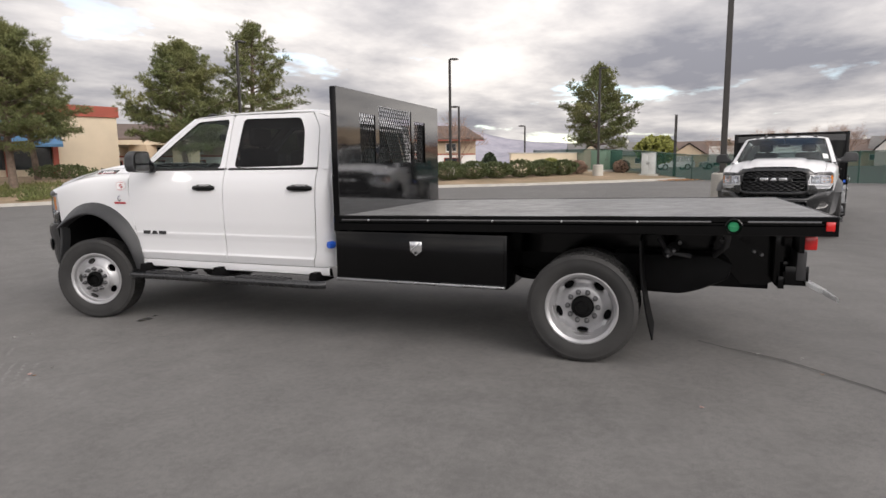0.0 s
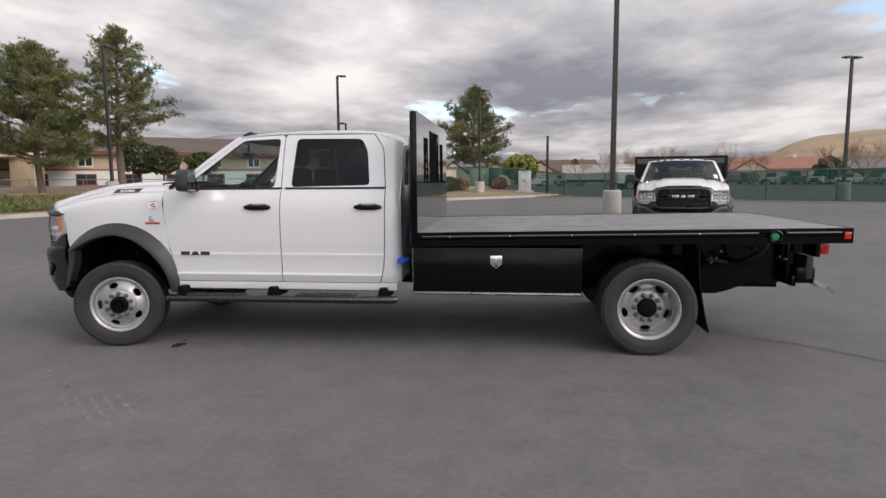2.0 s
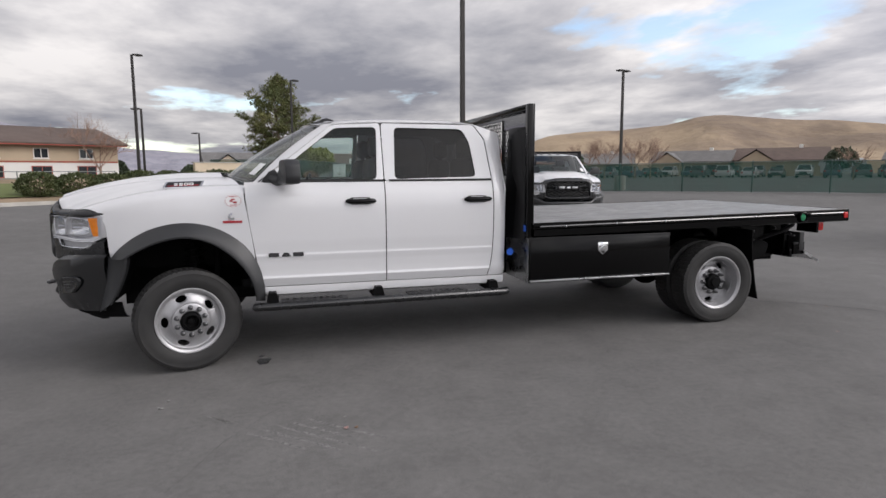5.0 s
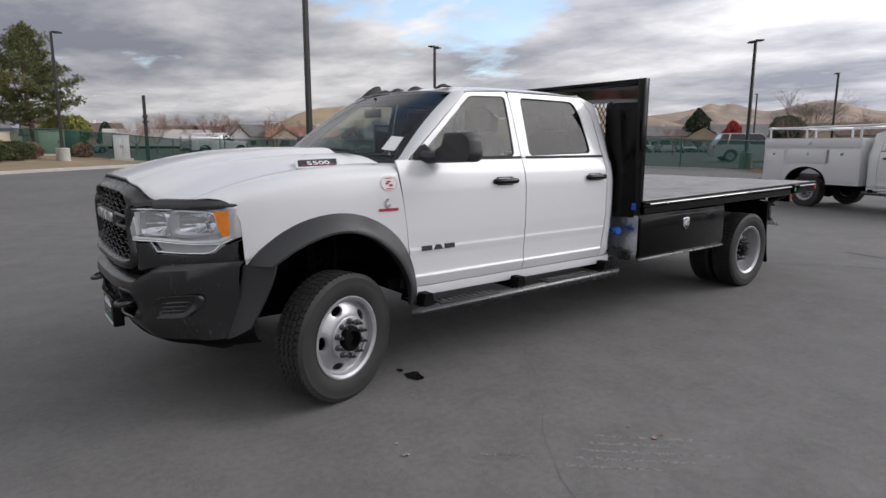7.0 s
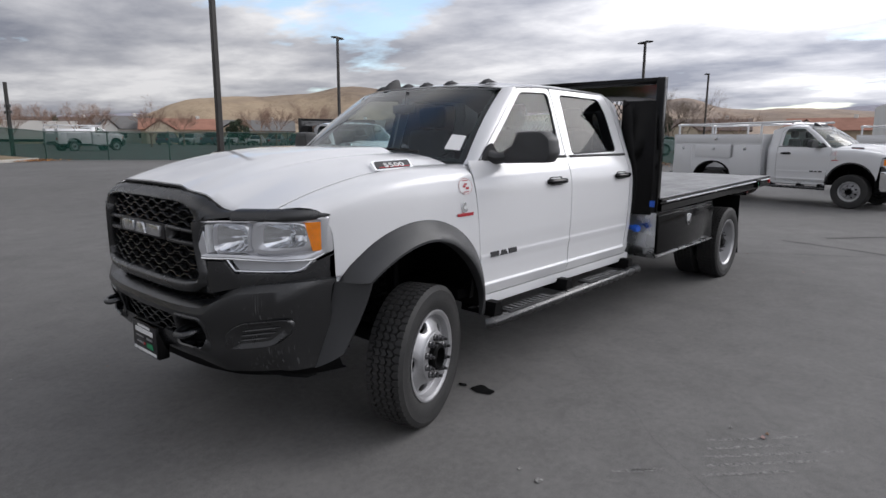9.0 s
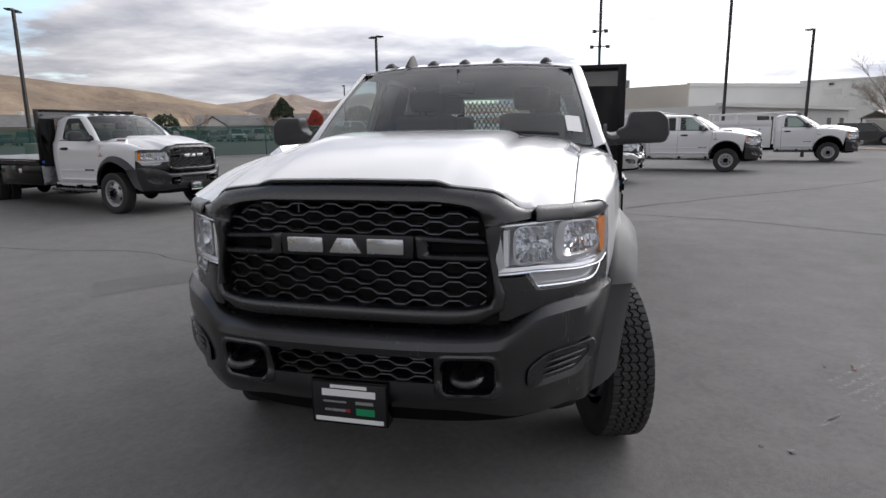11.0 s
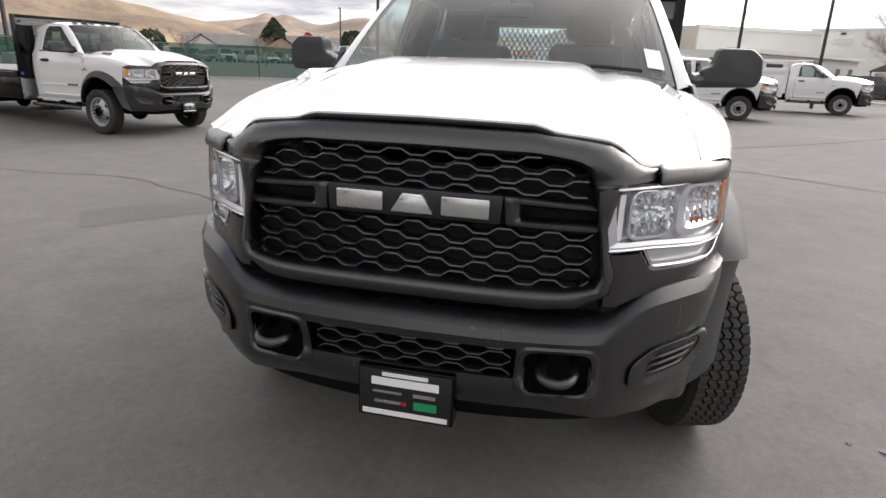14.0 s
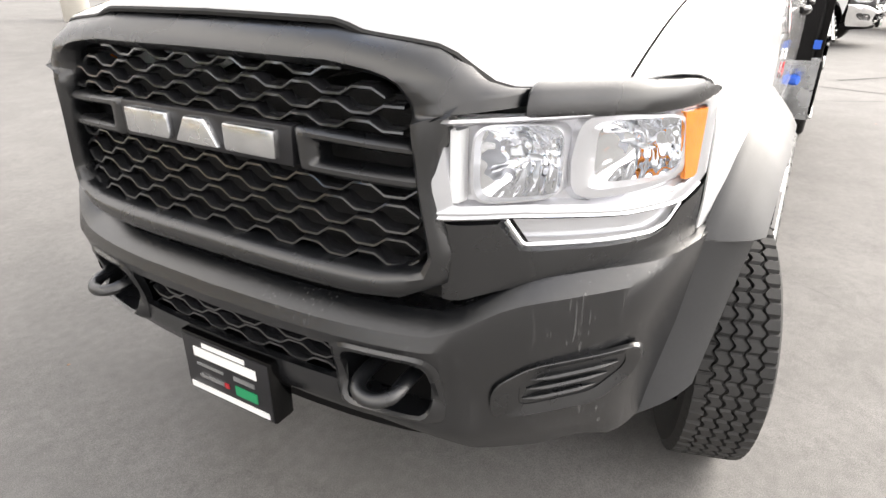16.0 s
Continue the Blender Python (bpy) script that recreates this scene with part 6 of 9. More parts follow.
    # hitch plate, step bumper, plate bracket
    for s in (-1, 1):
        bm = bmesh.new()
        prism(bm, [(wb + 0.98, 0.76), (x1 - 0.20, 0.76), (x1 - 0.20, 0.60), (x1 - 0.30, 0.55), (wb + 1.16, 0.55)], "y", s * 0.47 - 0.008, s * 0.47 + 0.008)
        part("hitch_gusset", bm, GLOSS, body)
        part("tail_post", boxes((x1 - 0.26, x1 - 0.20, s * 0.60 - 0.03, s * 0.60 + 0.03, 0.60, zt(x1) - 0.08), bevel=0.004), GLOSS, body)
    bm = boxes((x1 - 0.24, x1 - 0.20, -0.70, 0.70, 0.57, 0.66), bevel=0.003)
    part("rear_crossbar", bm, GLOSS, body)
    bm = bmesh.new()
    rows = [[(x1 - 0.07 + 0.21 * t, y, 0.640 - 0.115 * t + e) for y, e in ((-0.74, -0.030), (-0.74, 0.0), (-0.40, 0.0), (-0.40, -0.030))] for t in np.linspace(0, 1, 4)]
    grid(bm, rows)
    thick(bm, 0.006)
    part("step", bm, GALV, body, "bare metal rear step")
    part("plate_bracket", boxes((x1 - 0.13, x1 - 0.07, -0.72, -0.42, 0.64, 0.85), bevel=0.003), CABIN, body)
    for y in (-0.70, -0.44):
        part("step_hanger", boxes((x1 - 0.20, x1 - 0.05, y - 0.012, y + 0.012, 0.60, 0.74), bevel=0.003), GLOSS, body)
    # bright bolts on the valves and brackets behind the axle
    for x, z in ((wb + 0.66, 0.845), (wb + 0.70, 0.905), (wb + 0.62, 0.805), (wb + 0.98, 0.93), (wb + 1.19, 0.86), (wb + 1.24, 0.84)):
        bm = bmesh.new()
        lathe(bm, [(0.0, -0.016), (0.011, -0.015), (0.014, 0.0), (0.014, 0.05)], 8, m=Matrix.Translation((x, -0.875, z)))
        part("bolt", bm, NUT, body)
    # headboard
    hx0, hx1, top, hw = x0 - 0.055, x0, z_front + 1.062, half - 0.022
    hb = new("headboard")
    hb.parent = root
    hb["label"] = "gloss black headboard with mesh windows"
    for s in (-1, 1):
        part("post", boxes((hx0, hx1 - 0.001, *sorted((s * (hw - 0.075), s * hw)), z_front - 0.13, top), bevel=0.006), GLOSS, hb)
        # swept cheek plate in front of the headboard
        bm = bmesh.new()
        rows = []
        for t in np.linspace(0, 1, 9):
            z = z_front - 0.15 + (top - 0.20 - z_front + 0.15) * t
            rows.append([(hx0 - 0.10 + 0.06 * t, s * (hw - 0.34 - 0.02 * t), z), (hx0 - 0.06 + 0.02 * t, s * (hw - 0.20), z), (hx0 + 0.004, s * (hw - 0.06), z)])
        grid(bm, rows)
        thick(bm, 0.004)
        part("cheek_plate", bm, GLOSS, hb)
        part("sticker", boxes((hx0 - 0.010, hx0 - 0.004, *sorted((s * (hw - 0.065), s * (hw - 0.02))), z_front - 0.075, z_front - 0.02)), BLUE, hb)
    part("top_rail", boxes((hx0, hx1 - 0.001, -hw + 0.077, hw - 0.077, top - 0.055, top - 0.001), bevel=0.004), GLOSS, hb)
    # one skin on the bed's side, cut out round three windows
    cuts = [-hw, -0.77, -0.46, -0.385, 0.385, 0.46, 0.77, hw]
    levels = [z_front - 0.01, z_front + 0.437, z_front + 0.872, z_front + 0.966, top]
    bm = bmesh.new()
    vs = [[bm.verts.new((hx1 + 0.007, y, z)) for z in levels] for y in cuts]
    for i in range(7):
        for j in range(4):
            if (i == 3 and j in (1, 2)) or (i in (1, 5) and j == 1):
                continue
            bm.faces.new((vs[i][j], vs[i + 1][j], vs[i + 1][j + 1], vs[i][j + 1]))
    thick(bm, 0.005)
    part("skin", bm, HEADBOARD, hb)
    for y0, y1, zh in ((-0.77, -0.46, 0.872), (-0.385, 0.385, 0.966), (0.46, 0.77, 0.872)):
        # expanded metal: crossing strands
        bm = bmesh.new()
        z0, z1, p = z_front + 0.437, z_front + zh, 0.046
        n = int((y1 - y0 + z1 - z0) / p) + 1
        for d in (1, -1):
            for k in range(-1, n + 1):
                a = y0 + k * p if d > 0 else y1 - k * p
                # strand: y = a - d * 0.8 (z - z0)
                pts = []
                for t in np.linspace(0, 1, 12):
                    z = z0 + (z1 - z0) * t
                    y = a - d * 0.62 * (z - z0)
                    if y0 <= y <= y1:
                        pts.append((hx1 - 0.012 + 0.002 * d, y, z))
                if len(pts) >= 2:
                    tube(bm, [pts[0], pts[-1]], 0.0042, 4, caps=False)
        part("mesh_panel", bm, GLOSS, hb)
        for a, b in ((y0 - 0.012, y0), (y1, y1 + 0.012)):
            part("mesh_frame", boxes((hx1 - 0.010, hx1 - 0.002, a, b, z0 - 0.01, z1 + 0.01)), GLOSS, hb)
    # blue plug and hose stub at the cab's rear corner
    bm = bmesh.new()
    lathe(bm, [(0.0, -0.07), (0.028, -0.07), (0.034, -0.05), (0.034, -0.02), (0.022, -0.01), (0.022, 0.06)], 16, m=Matrix.Translation((x0 - 0.15, -1.00, 0.815)) @ pose(0, 0, 0, 0, 0, -25))
    part("filler_plug", bm, BLUE, body, "blue plastic filler cap")


def pickup(label, m, crew=True, wb=4.95, bed="flatbed", group="", number=True, steer=0.0, bright=False, sit=(0.0, 0.0)):
    root = thing("pickup_truck", label, "truck", group)
    flares = bed == "flatbed"
    build_front(root)
    if bright:
        for o in root.children:
            if o.name.startswith(("bumper", "grille_surround")):
                o.data.materials[0] = CHROME
    build_cab(root, crew, flares)
    back = 2.79 if crew else 2.06
    for s in (-1, 1):
        side_badges(root, s, number)
    side_steps(root, back)
    if bed == "flatbed":
        chassis(root, wb, wb + 1.35)
        for s in (-1, 1):
            wheel(root, 0.02, s * 0.990, 0.411 + sit[0], s, True, steer, 0.413)
            wheel(root, wb + 0.035, s * 1.085, 0.405 + sit[1], s, False)
            wheel(root, wb + 0.035, s * 0.815, 0.405 + sit[1], s, True)
        flatbed(root, back + 0.19, wb + 1.62, wb, 1.082, 1.135)
    else:
        chassis(root, wb, wb + 1.15)
        for s in (-1, 1):
            wheel(root, 0.02, s * 0.90, 0.415, s, True, 0.0, 0.415, True)
            wheel(root, wb, s * 0.90, 0.415, s, True, 0.0, 0.415, True)
    root.matrix_world = m
    return root


main_truck = pickup("white crew cab truck with a black platform bed, parked", Matrix.Translation((-1.05, 0, 0)) @ pose(0, 0, 0, 0, 0, -0.86) @ Matrix.Translation((1.05, 0, 0)), steer=17.0, sit=(-0.040, 0.027))

# ---- materials of the surroundings ----
CONCRETE = material("weathered concrete", (0.42, 0.40, 0.36), 0.8, vary=0.12, vary_scale=2.5, fine=0.08, fine_scale=60, bump=0.25, bump_scale=60)
BRONZE = material("dark bronze paint", (0.028, 0.025, 0.023), 0.45, vary=0.15, vary_scale=3)
LAMPHEAD = material("grey lamp housing", (0.05, 0.05, 0.05), 0.5, vary=0.1)
POST = material("galvanised post", (0.22, 0.24, 0.23), 0.5, metal=0.6, vary=0.15, vary_scale=8)
DIRT = material("tan dirt and bark", (0.33, 0.24, 0.16), 0.95, vary=0.25, vary_scale=0.8, fine=0.25, fine_scale=12, bump=0.5, bump_scale=12, tint=(0.22, 0.17, 0.10))
GRASS = material("dry autumn grass", (0.15, 0.18, 0.055), 0.9, vary=0.3, vary_scale=1.2, fine=0.3, fine_scale=20, bump=0.6, bump_scale=25, tint=(0.13, 0.16, 0.05))
BARK = material("grey brown bark", (0.15, 0.11, 0.085), 0.9, vary=0.3, vary_scale=6, fine=0.2, fine_scale=40, bump=0.8, bump_scale=25)
PINE = material("pine needles", (0.080, 0.105, 0.036), 0.7, vary=0.25, vary_scale=0.8, per_island=0.6, tint=(0.20, 0.20, 0.075))
HEDGE = material("hedge leaves", (0.055, 0.085, 0.030), 0.7, vary=0.2, vary_scale=1.0, per_island=0.5, tint=(0.11, 0.12, 0.045))
# needle green of the far trees, lightened in colour for distance haze
CONIFER = material("hazed conifer needles", (0.075, 0.098, 0.058), 0.7, per_island=0.4, vary=0.2)
RUSSET = material("russet bare twigs", (0.30, 0.20, 0.15), 0.9, per_island=0.3, vary=0.2)
CRIMSON = material("crimson autumn leaves", (0.50, 0.105, 0.085), 0.7, per_island=0.4, vary=0.2)
YELLOW = material("yellow green leaves", (0.26, 0.27, 0.07), 0.7, per_island=0.4, vary=0.2)
TWIG = material("pale bare twigs", (0.24, 0.19, 0.15), 0.9, vary=0.2, vary_scale=3)
STUCCO = material("cream stucco", (0.62, 0.53, 0.40), 0.9, vary=0.06, vary_scale=0.7, fine=0.04, fine_scale=30, bump=0.2, bump_scale=90)
TANWALL = material("tan siding", (0.48, 0.38, 0.27), 0.85, vary=0.08, vary_scale=0.6)
WHITEWALL = material("white stucco", (0.72, 0.70, 0.66), 0.85, vary=0.05, vary_scale=0.6, bump=0.15, bump_scale=60)
REDTRIM = material("brick red fascia", (0.32, 0.075, 0.05), 0.7, vary=0.12, vary_scale=1.5)
BLUEAWN = material("faded blue roofing", (0.10, 0.24, 0.42), 0.6, vary=0.15, vary_scale=1.5)
BROWNROOF = material("brown shingle roof", (0.13, 0.095, 0.08), 0.9, vary=0.15, vary_scale=0.8, fine=0.2, fine_scale=14, bump=0.4, bump_scale=14)
GREYROOF = material("grey shingle roof", (0.17, 0.165, 0.16), 0.9, vary=0.15, vary_scale=0.8, fine=0.2, fine_scale=14)
TERRAROOF = material("terracotta roof", (0.33, 0.16, 0.11), 0.9, vary=0.15, vary_scale=0.8, fine=0.2, fine_scale=14)
PANEL = material("off white metal cladding", (0.80, 0.80, 0.77), 0.6, vary=0.05, vary_scale=0.3, fine=0.03, fine_scale=4)
PANELGREY = material("pale grey metal cladding", (0.70, 0.70, 0.68), 0.6, vary=0.05, vary_scale=0.3)
PANELTAN = material("beige metal cladding", (0.56, 0.52, 0.46), 0.6, vary=0.05, vary_scale=0.3)
WINDOWDARK = material("dark window", (0.03, 0.035, 0.04), 0.08, coat=0.5, vary=0.2)
GREENBOX = material("green utility paint", (0.10, 0.17, 0.12), 0.6, vary=0.1)
PALEBOX = material("pale grey utility paint", (0.50, 0.52, 0.51), 0.6, vary=0.08, vary_scale=4)
LEAFLITTER = material("orange leaf litter", (0.42, 0.19, 0.06), 0.9, per_island=0.5, vary=0.2)
TARLINE = material("dark crack filler", (0.034, 0.033, 0.032), 0.9, vary=0.3, vary_scale=5)
OIL = material("wet oil stain", (0.010, 0.010, 0.010), 0.25, vary=0.3, vary_scale=20)


def hill_material(name, a, b):
    m = material(name, a, 0.95, vary=0.0)
    nt = m.node_tree
    bs = nt.nodes["Principled BSDF"]
    N, L = nt.nodes.new, nt.links.new
    tc, n1, n2, rp = N("ShaderNodeTexCoord"), N("ShaderNodeTexNoise"), N("ShaderNodeTexNoise"), N("ShaderNodeValToRGB")
    n1.inputs["Scale"].default_value, n1.inputs["Detail"].default_value = 0.012, 10
    n1.inputs["Roughness"].default_value = 0.68
    L(tc.outputs["Object"], n1.inputs["Vector"])
    rp.color_ramp.elements[0].position, rp.color_ramp.elements[1].position = 0.40, 0.56
    rp.color_ramp.elements[0].color, rp.color_ramp.elements[1].color = (*b, 1), (*a, 1)
    L(n1.outputs[0], rp.inputs[0]), L(rp.outputs[0], bs.inputs["Base Color"])
    n2.inputs["Scale"].default_value, n2.inputs["Detail"].default_value = 0.05, 8
    L(tc.outputs["Object"], n2.inputs["Vector"])
    bp = N("ShaderNodeBump")
    bp.inputs["Strength"].default_value, bp.inputs["Distance"].default_value = 0.8, 6.0
    L(n2.outputs[0], bp.inputs["Height"]), L(bp.outputs[0], bs.inputs["Normal"])
    bs.inputs["Specular IOR Level"].default_value = 0.1
    return m


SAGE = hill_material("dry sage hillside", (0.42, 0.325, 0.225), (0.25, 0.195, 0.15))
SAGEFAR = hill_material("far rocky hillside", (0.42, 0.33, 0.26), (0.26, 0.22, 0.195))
# the haze of distance is mixed into this range's blue grey
HAZEFAR = hill_material("haze blue far mountains", (0.36, 0.35, 0.40), (0.29, 0.285, 0.33))


# ---- hills and distant mountains ----
def hills(name, label, mat, ridge, dist, depth, rough, seed):
    """A range whose crest follows (bearing, elevation) pairs at a distance."""
    bm = bmesh.new()
    az = np.arange(ridge[0][0], ridge[-1][0] + 0.01, 0.35)
    rows = []
    for j in range(15):
        u = j / 14
        row = []
        for a in az:
            el = soft(a, ridge)
            top = 1.5 + dist * math.tan(radians(el))
            r = dist - depth * (1 - u)
            p = Vector((math.sin(radians(a)) * r, math.cos(radians(a)) * r, 0))
            n = noise.fractal(Vector((p.x * 7.4 / dist, p.y * 7.4 / dist, seed)), 0.9, 2.1, 6) if u > 0 else 0
            shape = u ** 1.15 * (1 - 0.18 * math.sin(math.pi * u))
            z = -2 + (top + 2) * shape + n * rough * math.sin(math.pi * min(u, 0.93)) 
            row.append((p.x, p.y, z))
        rows.append(row)
    rows.append([(x * 1.1, y * 1.1, -5) for x, y, z in rows[-1]])
    grid(bm, rows)
    facing(bm, (0, 0, 1))
    ob = part(name, bm, mat, angle=80)
    return tagged(ob, label, "hills", kind="structure")


hills("backdrop_hills", "dry tan sagebrush hills behind the houses", SAGE,
      [(17, 0.2), (20.5, 1.0), (23.5, 2.0), (25.2, 2.8), (27.2, 3.35), (30, 3.5), (34, 3.75), (37.5, 4.1), (39.5, 4.5), (41.5, 4.62), (43.5, 4.4), (46.5, 4.05), (49.5, 3.85), (52, 3.6), (54.5, 3.1), (57, 2.6), (60, 1.9), (64, 0.8)], 320, 150, 5.0, 3.0)
hills("backdrop_rocky_hills", "rocky grey tan hills with dark outcrops", SAGEFAR,
      [(50, 1.2), (55, 2.3), (57.5, 2.6), (59, 2.75), (61, 3.2), (62.0, 3.62), (62.8, 3.42), (63.6, 3.6), (64.8, 3.2), (66.2, 2.8), (67.2, 2.85), (68.5, 3.2), (70, 3.45), (71.5, 3.3), (73.5, 2.7), (76, 2.4), (79, 2.5), (82, 2.3), (90, 1.9), (97, 1.4), (104, 0.6)], 480, 200, 9.0, 7.0)
hills("backdrop_mountains", "distant mountains coloured haze blue grey", HAZEFAR,
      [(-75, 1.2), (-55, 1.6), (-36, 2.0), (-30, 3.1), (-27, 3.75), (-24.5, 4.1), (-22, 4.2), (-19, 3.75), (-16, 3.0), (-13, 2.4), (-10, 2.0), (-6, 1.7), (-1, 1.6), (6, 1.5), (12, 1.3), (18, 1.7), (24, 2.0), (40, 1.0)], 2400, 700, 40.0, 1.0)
hills("backdrop_far_mountains", "distant mountains coloured haze blue grey", HAZEFAR, [(70, 1.0), (80, 2.3), (84, 2.6), (88, 2.4), (93, 2.0), (104, 1.4), (120, 0.8), (160, 1.2), (230, 1.5), (275, 1.3), (290, 1.2)], 2600, 700, 40.0, 5.0)


# ---- planted bank, kerbs ----
KERB = [(-60, -14), (-38, 0), (-19.5, 11.6), (-15, 14.4), (-6.4, 20.8), (1.0, 26.2), (5.9, 29.4), (6.9, 30.8)]


def bank_rise(x, y):
    """How high the planted bank stands over the yard."""
    for (ax, ay), (bx, by) in zip(KERB, KERB[1:]):
        ux, uy = bx - ax, by - ay
        det = ux * 0.83 + 0.55 * uy
        t = ((x - ax) * 0.83 + 0.55 * (y - ay)) / det
        d = (ux * (y - ay) - uy * (x - ax)) / det
        if 0 <= t <= 1 and 0 < d < 26:
            return 0.10 + 0.075 * min(d, 7.0) + 0.012 * max(0.0, d - 7.0)
    return 0.0


def base_z(x, y):
    return ground_z(x, y) + bank_rise(x, y)


def build_bank():
    bm = bmesh.new()
    pts = []
    for (x0, y0), (x1, y1) in zip(KERB, KERB[1:]):
        n = 8
        pts += [(x0 + (x1 - x0) * k / n, y0 + (y1 - y0) * k / n) for k in range(n)]
    pts.append(KERB[-1])
    rows = []
    for k in range(13):
        d = 26 * (k / 12) ** 1.6
        row = []
        for x, y in pts:
            p = Vector((x - 0.55 * d, y + 0.83 * d, 0))
            h = 0.10 + 0.075 * min(d, 7.0) + 0.012 * max(0.0, d - 7.0) + 0.05 * noise.noise(Vector((p.x * 0.3, p.y * 0.3, 2))) * min(1, d)
            row.append((p.x, p.y, ground_z(p.x, p.y) + h))
        rows.append(row)
    grid(bm, rows)
    facing(bm, (0, 0, 1))
    tagged(part("planted_bank", bm, DIRT, angle=60), "tan dirt bank with bark mulch behind the kerb", "ground", kind="structure")
    bm = bmesh.new()
    rows = []
    for a, h in ((0.0, -0.05), (0.02, 0.11), (0.05, 0.13), (0.20, 0.13), (0.22, 0.08)):
        rows.append([(x - 0.55 * (a - 0.2), y + 0.83 * (a - 0.2), ground_z(x, y) + h) for x, y in pts])
    grid(bm, rows)
    facing(bm, (0, 0, 1))
    tagged(part("kerb", bm, CONCRETE, angle=40), "pale concrete kerb along the bank", "kerb", kind="structure")
    # grass strip on the left part
    bm = bmesh.new()
    rows = []
    for d in (1.6, 3.0, 5.0, 9.0):
        rows.append([(x - 0.55 * d, y + 0.83 * d, ground_z(x, y) + 0.13 + 0.075 * min(d, 7.0) + 0.012 * max(0.0, d - 7.0) + 0.02) for x, y in pts[:33]])
    grid(bm, rows)
    facing(bm, (0, 0, 1))
    tagged(part("lawn", bm, GRASS, angle=60), "dry yellowish green lawn", "lawn", kind="structure")
    # right hand planter
    bm = bmesh.new()
    line = [(64, -8), (52, -13.8), (39.8, -18.3), (33.8, -21.2), (29.8, -23.2), (20, -28)]
    rows = [[(x + 0.4 * a, y - 0.9 * a, h) for x, y in line] for a, h in ((-0.02, -0.05), (0, 0.12), (0.18, 0.13), (0.2, 0.09))]
    grid(bm, rows)
    facing(bm, (0, 0, 1))
    tagged(part("kerb_south", bm, CONCRETE, angle=40), "pale concrete kerb of the planting strip", "kerb", kind="structure")
    bm = bmesh.new()
    rows = [[(x + 0.4 * a, y - 0.9 * a, 0.10) for x, y in line] for a in (0.2, 1.2, 2.4)]
    grid(bm, rows)
    facing(bm, (0, 0, 1))
    tagged(part("planting_strip", bm, DIRT, angle=60), "bare dirt planting strip", "ground", kind="structure")


build_bank()


# ---- fence with green screen ----
def build_fence():
    line = [(-3.0, 38.0), (7.2, 30.4), (17.7, 20.7), (27.6, 9.5), (37.5, -1.8)]
    root = thing("fence", "chain link fence hung with green privacy screen", "fence")
    for (x0, y0), (x1, y1) in zip(line, line[1:]):
        L = math.hypot(x1 - x0, y1 - y0)
        n = max(1, round(L / 3.0))
        for k in range(n):
            xa, ya = x0 + (x1 - x0) * k / n, y0 + (y1 - y0) * k / n
            xb, yb = x0 + (x1 - x0) * (k + 1) / n, y0 + (y1 - y0) * (k + 1) / n
            bm = bmesh.new()
            rows = []
            for j in range(5):
                row = []
                for i in range(7):
                    u = i / 6
                    x, y = xa + (xb - xa) * u, ya + (yb - ya) * u
                    sway = 0.03 * math.sin(math.pi * u) * math.sin(math.pi * j / 4) * (1 if k % 2 else -0.6)
                    sag = 0.025 * math.sin(math.pi * u) if j == 4 else 0
                    row.append((x + sway * 0.7, y + sway * 0.7, base_z(x, y) + 0.02 + 1.34 * j / 4 - sag))
                rows.append(row)
            grid(bm, rows)
            part("screen", bm, CLOTH, root)
            bm = bmesh.new()
            z = base_z(xa, ya)
            tube(bm, [(xa + 0.06, ya + 0.06, z - 0.1), (xa + 0.06, ya + 0.06, z + 1.42)], 0.032, 8)
            part("fence_post", bm, POST, root)
            bm = bmesh.new()
            tube(bm, [(xa + 0.06, ya + 0.06, z + 1.37), (xb + 0.06, yb + 0.06, base_z(xb, yb) + 1.37)], 0.02, 6)
            part("top_rail", bm, POST, root)


build_fence()


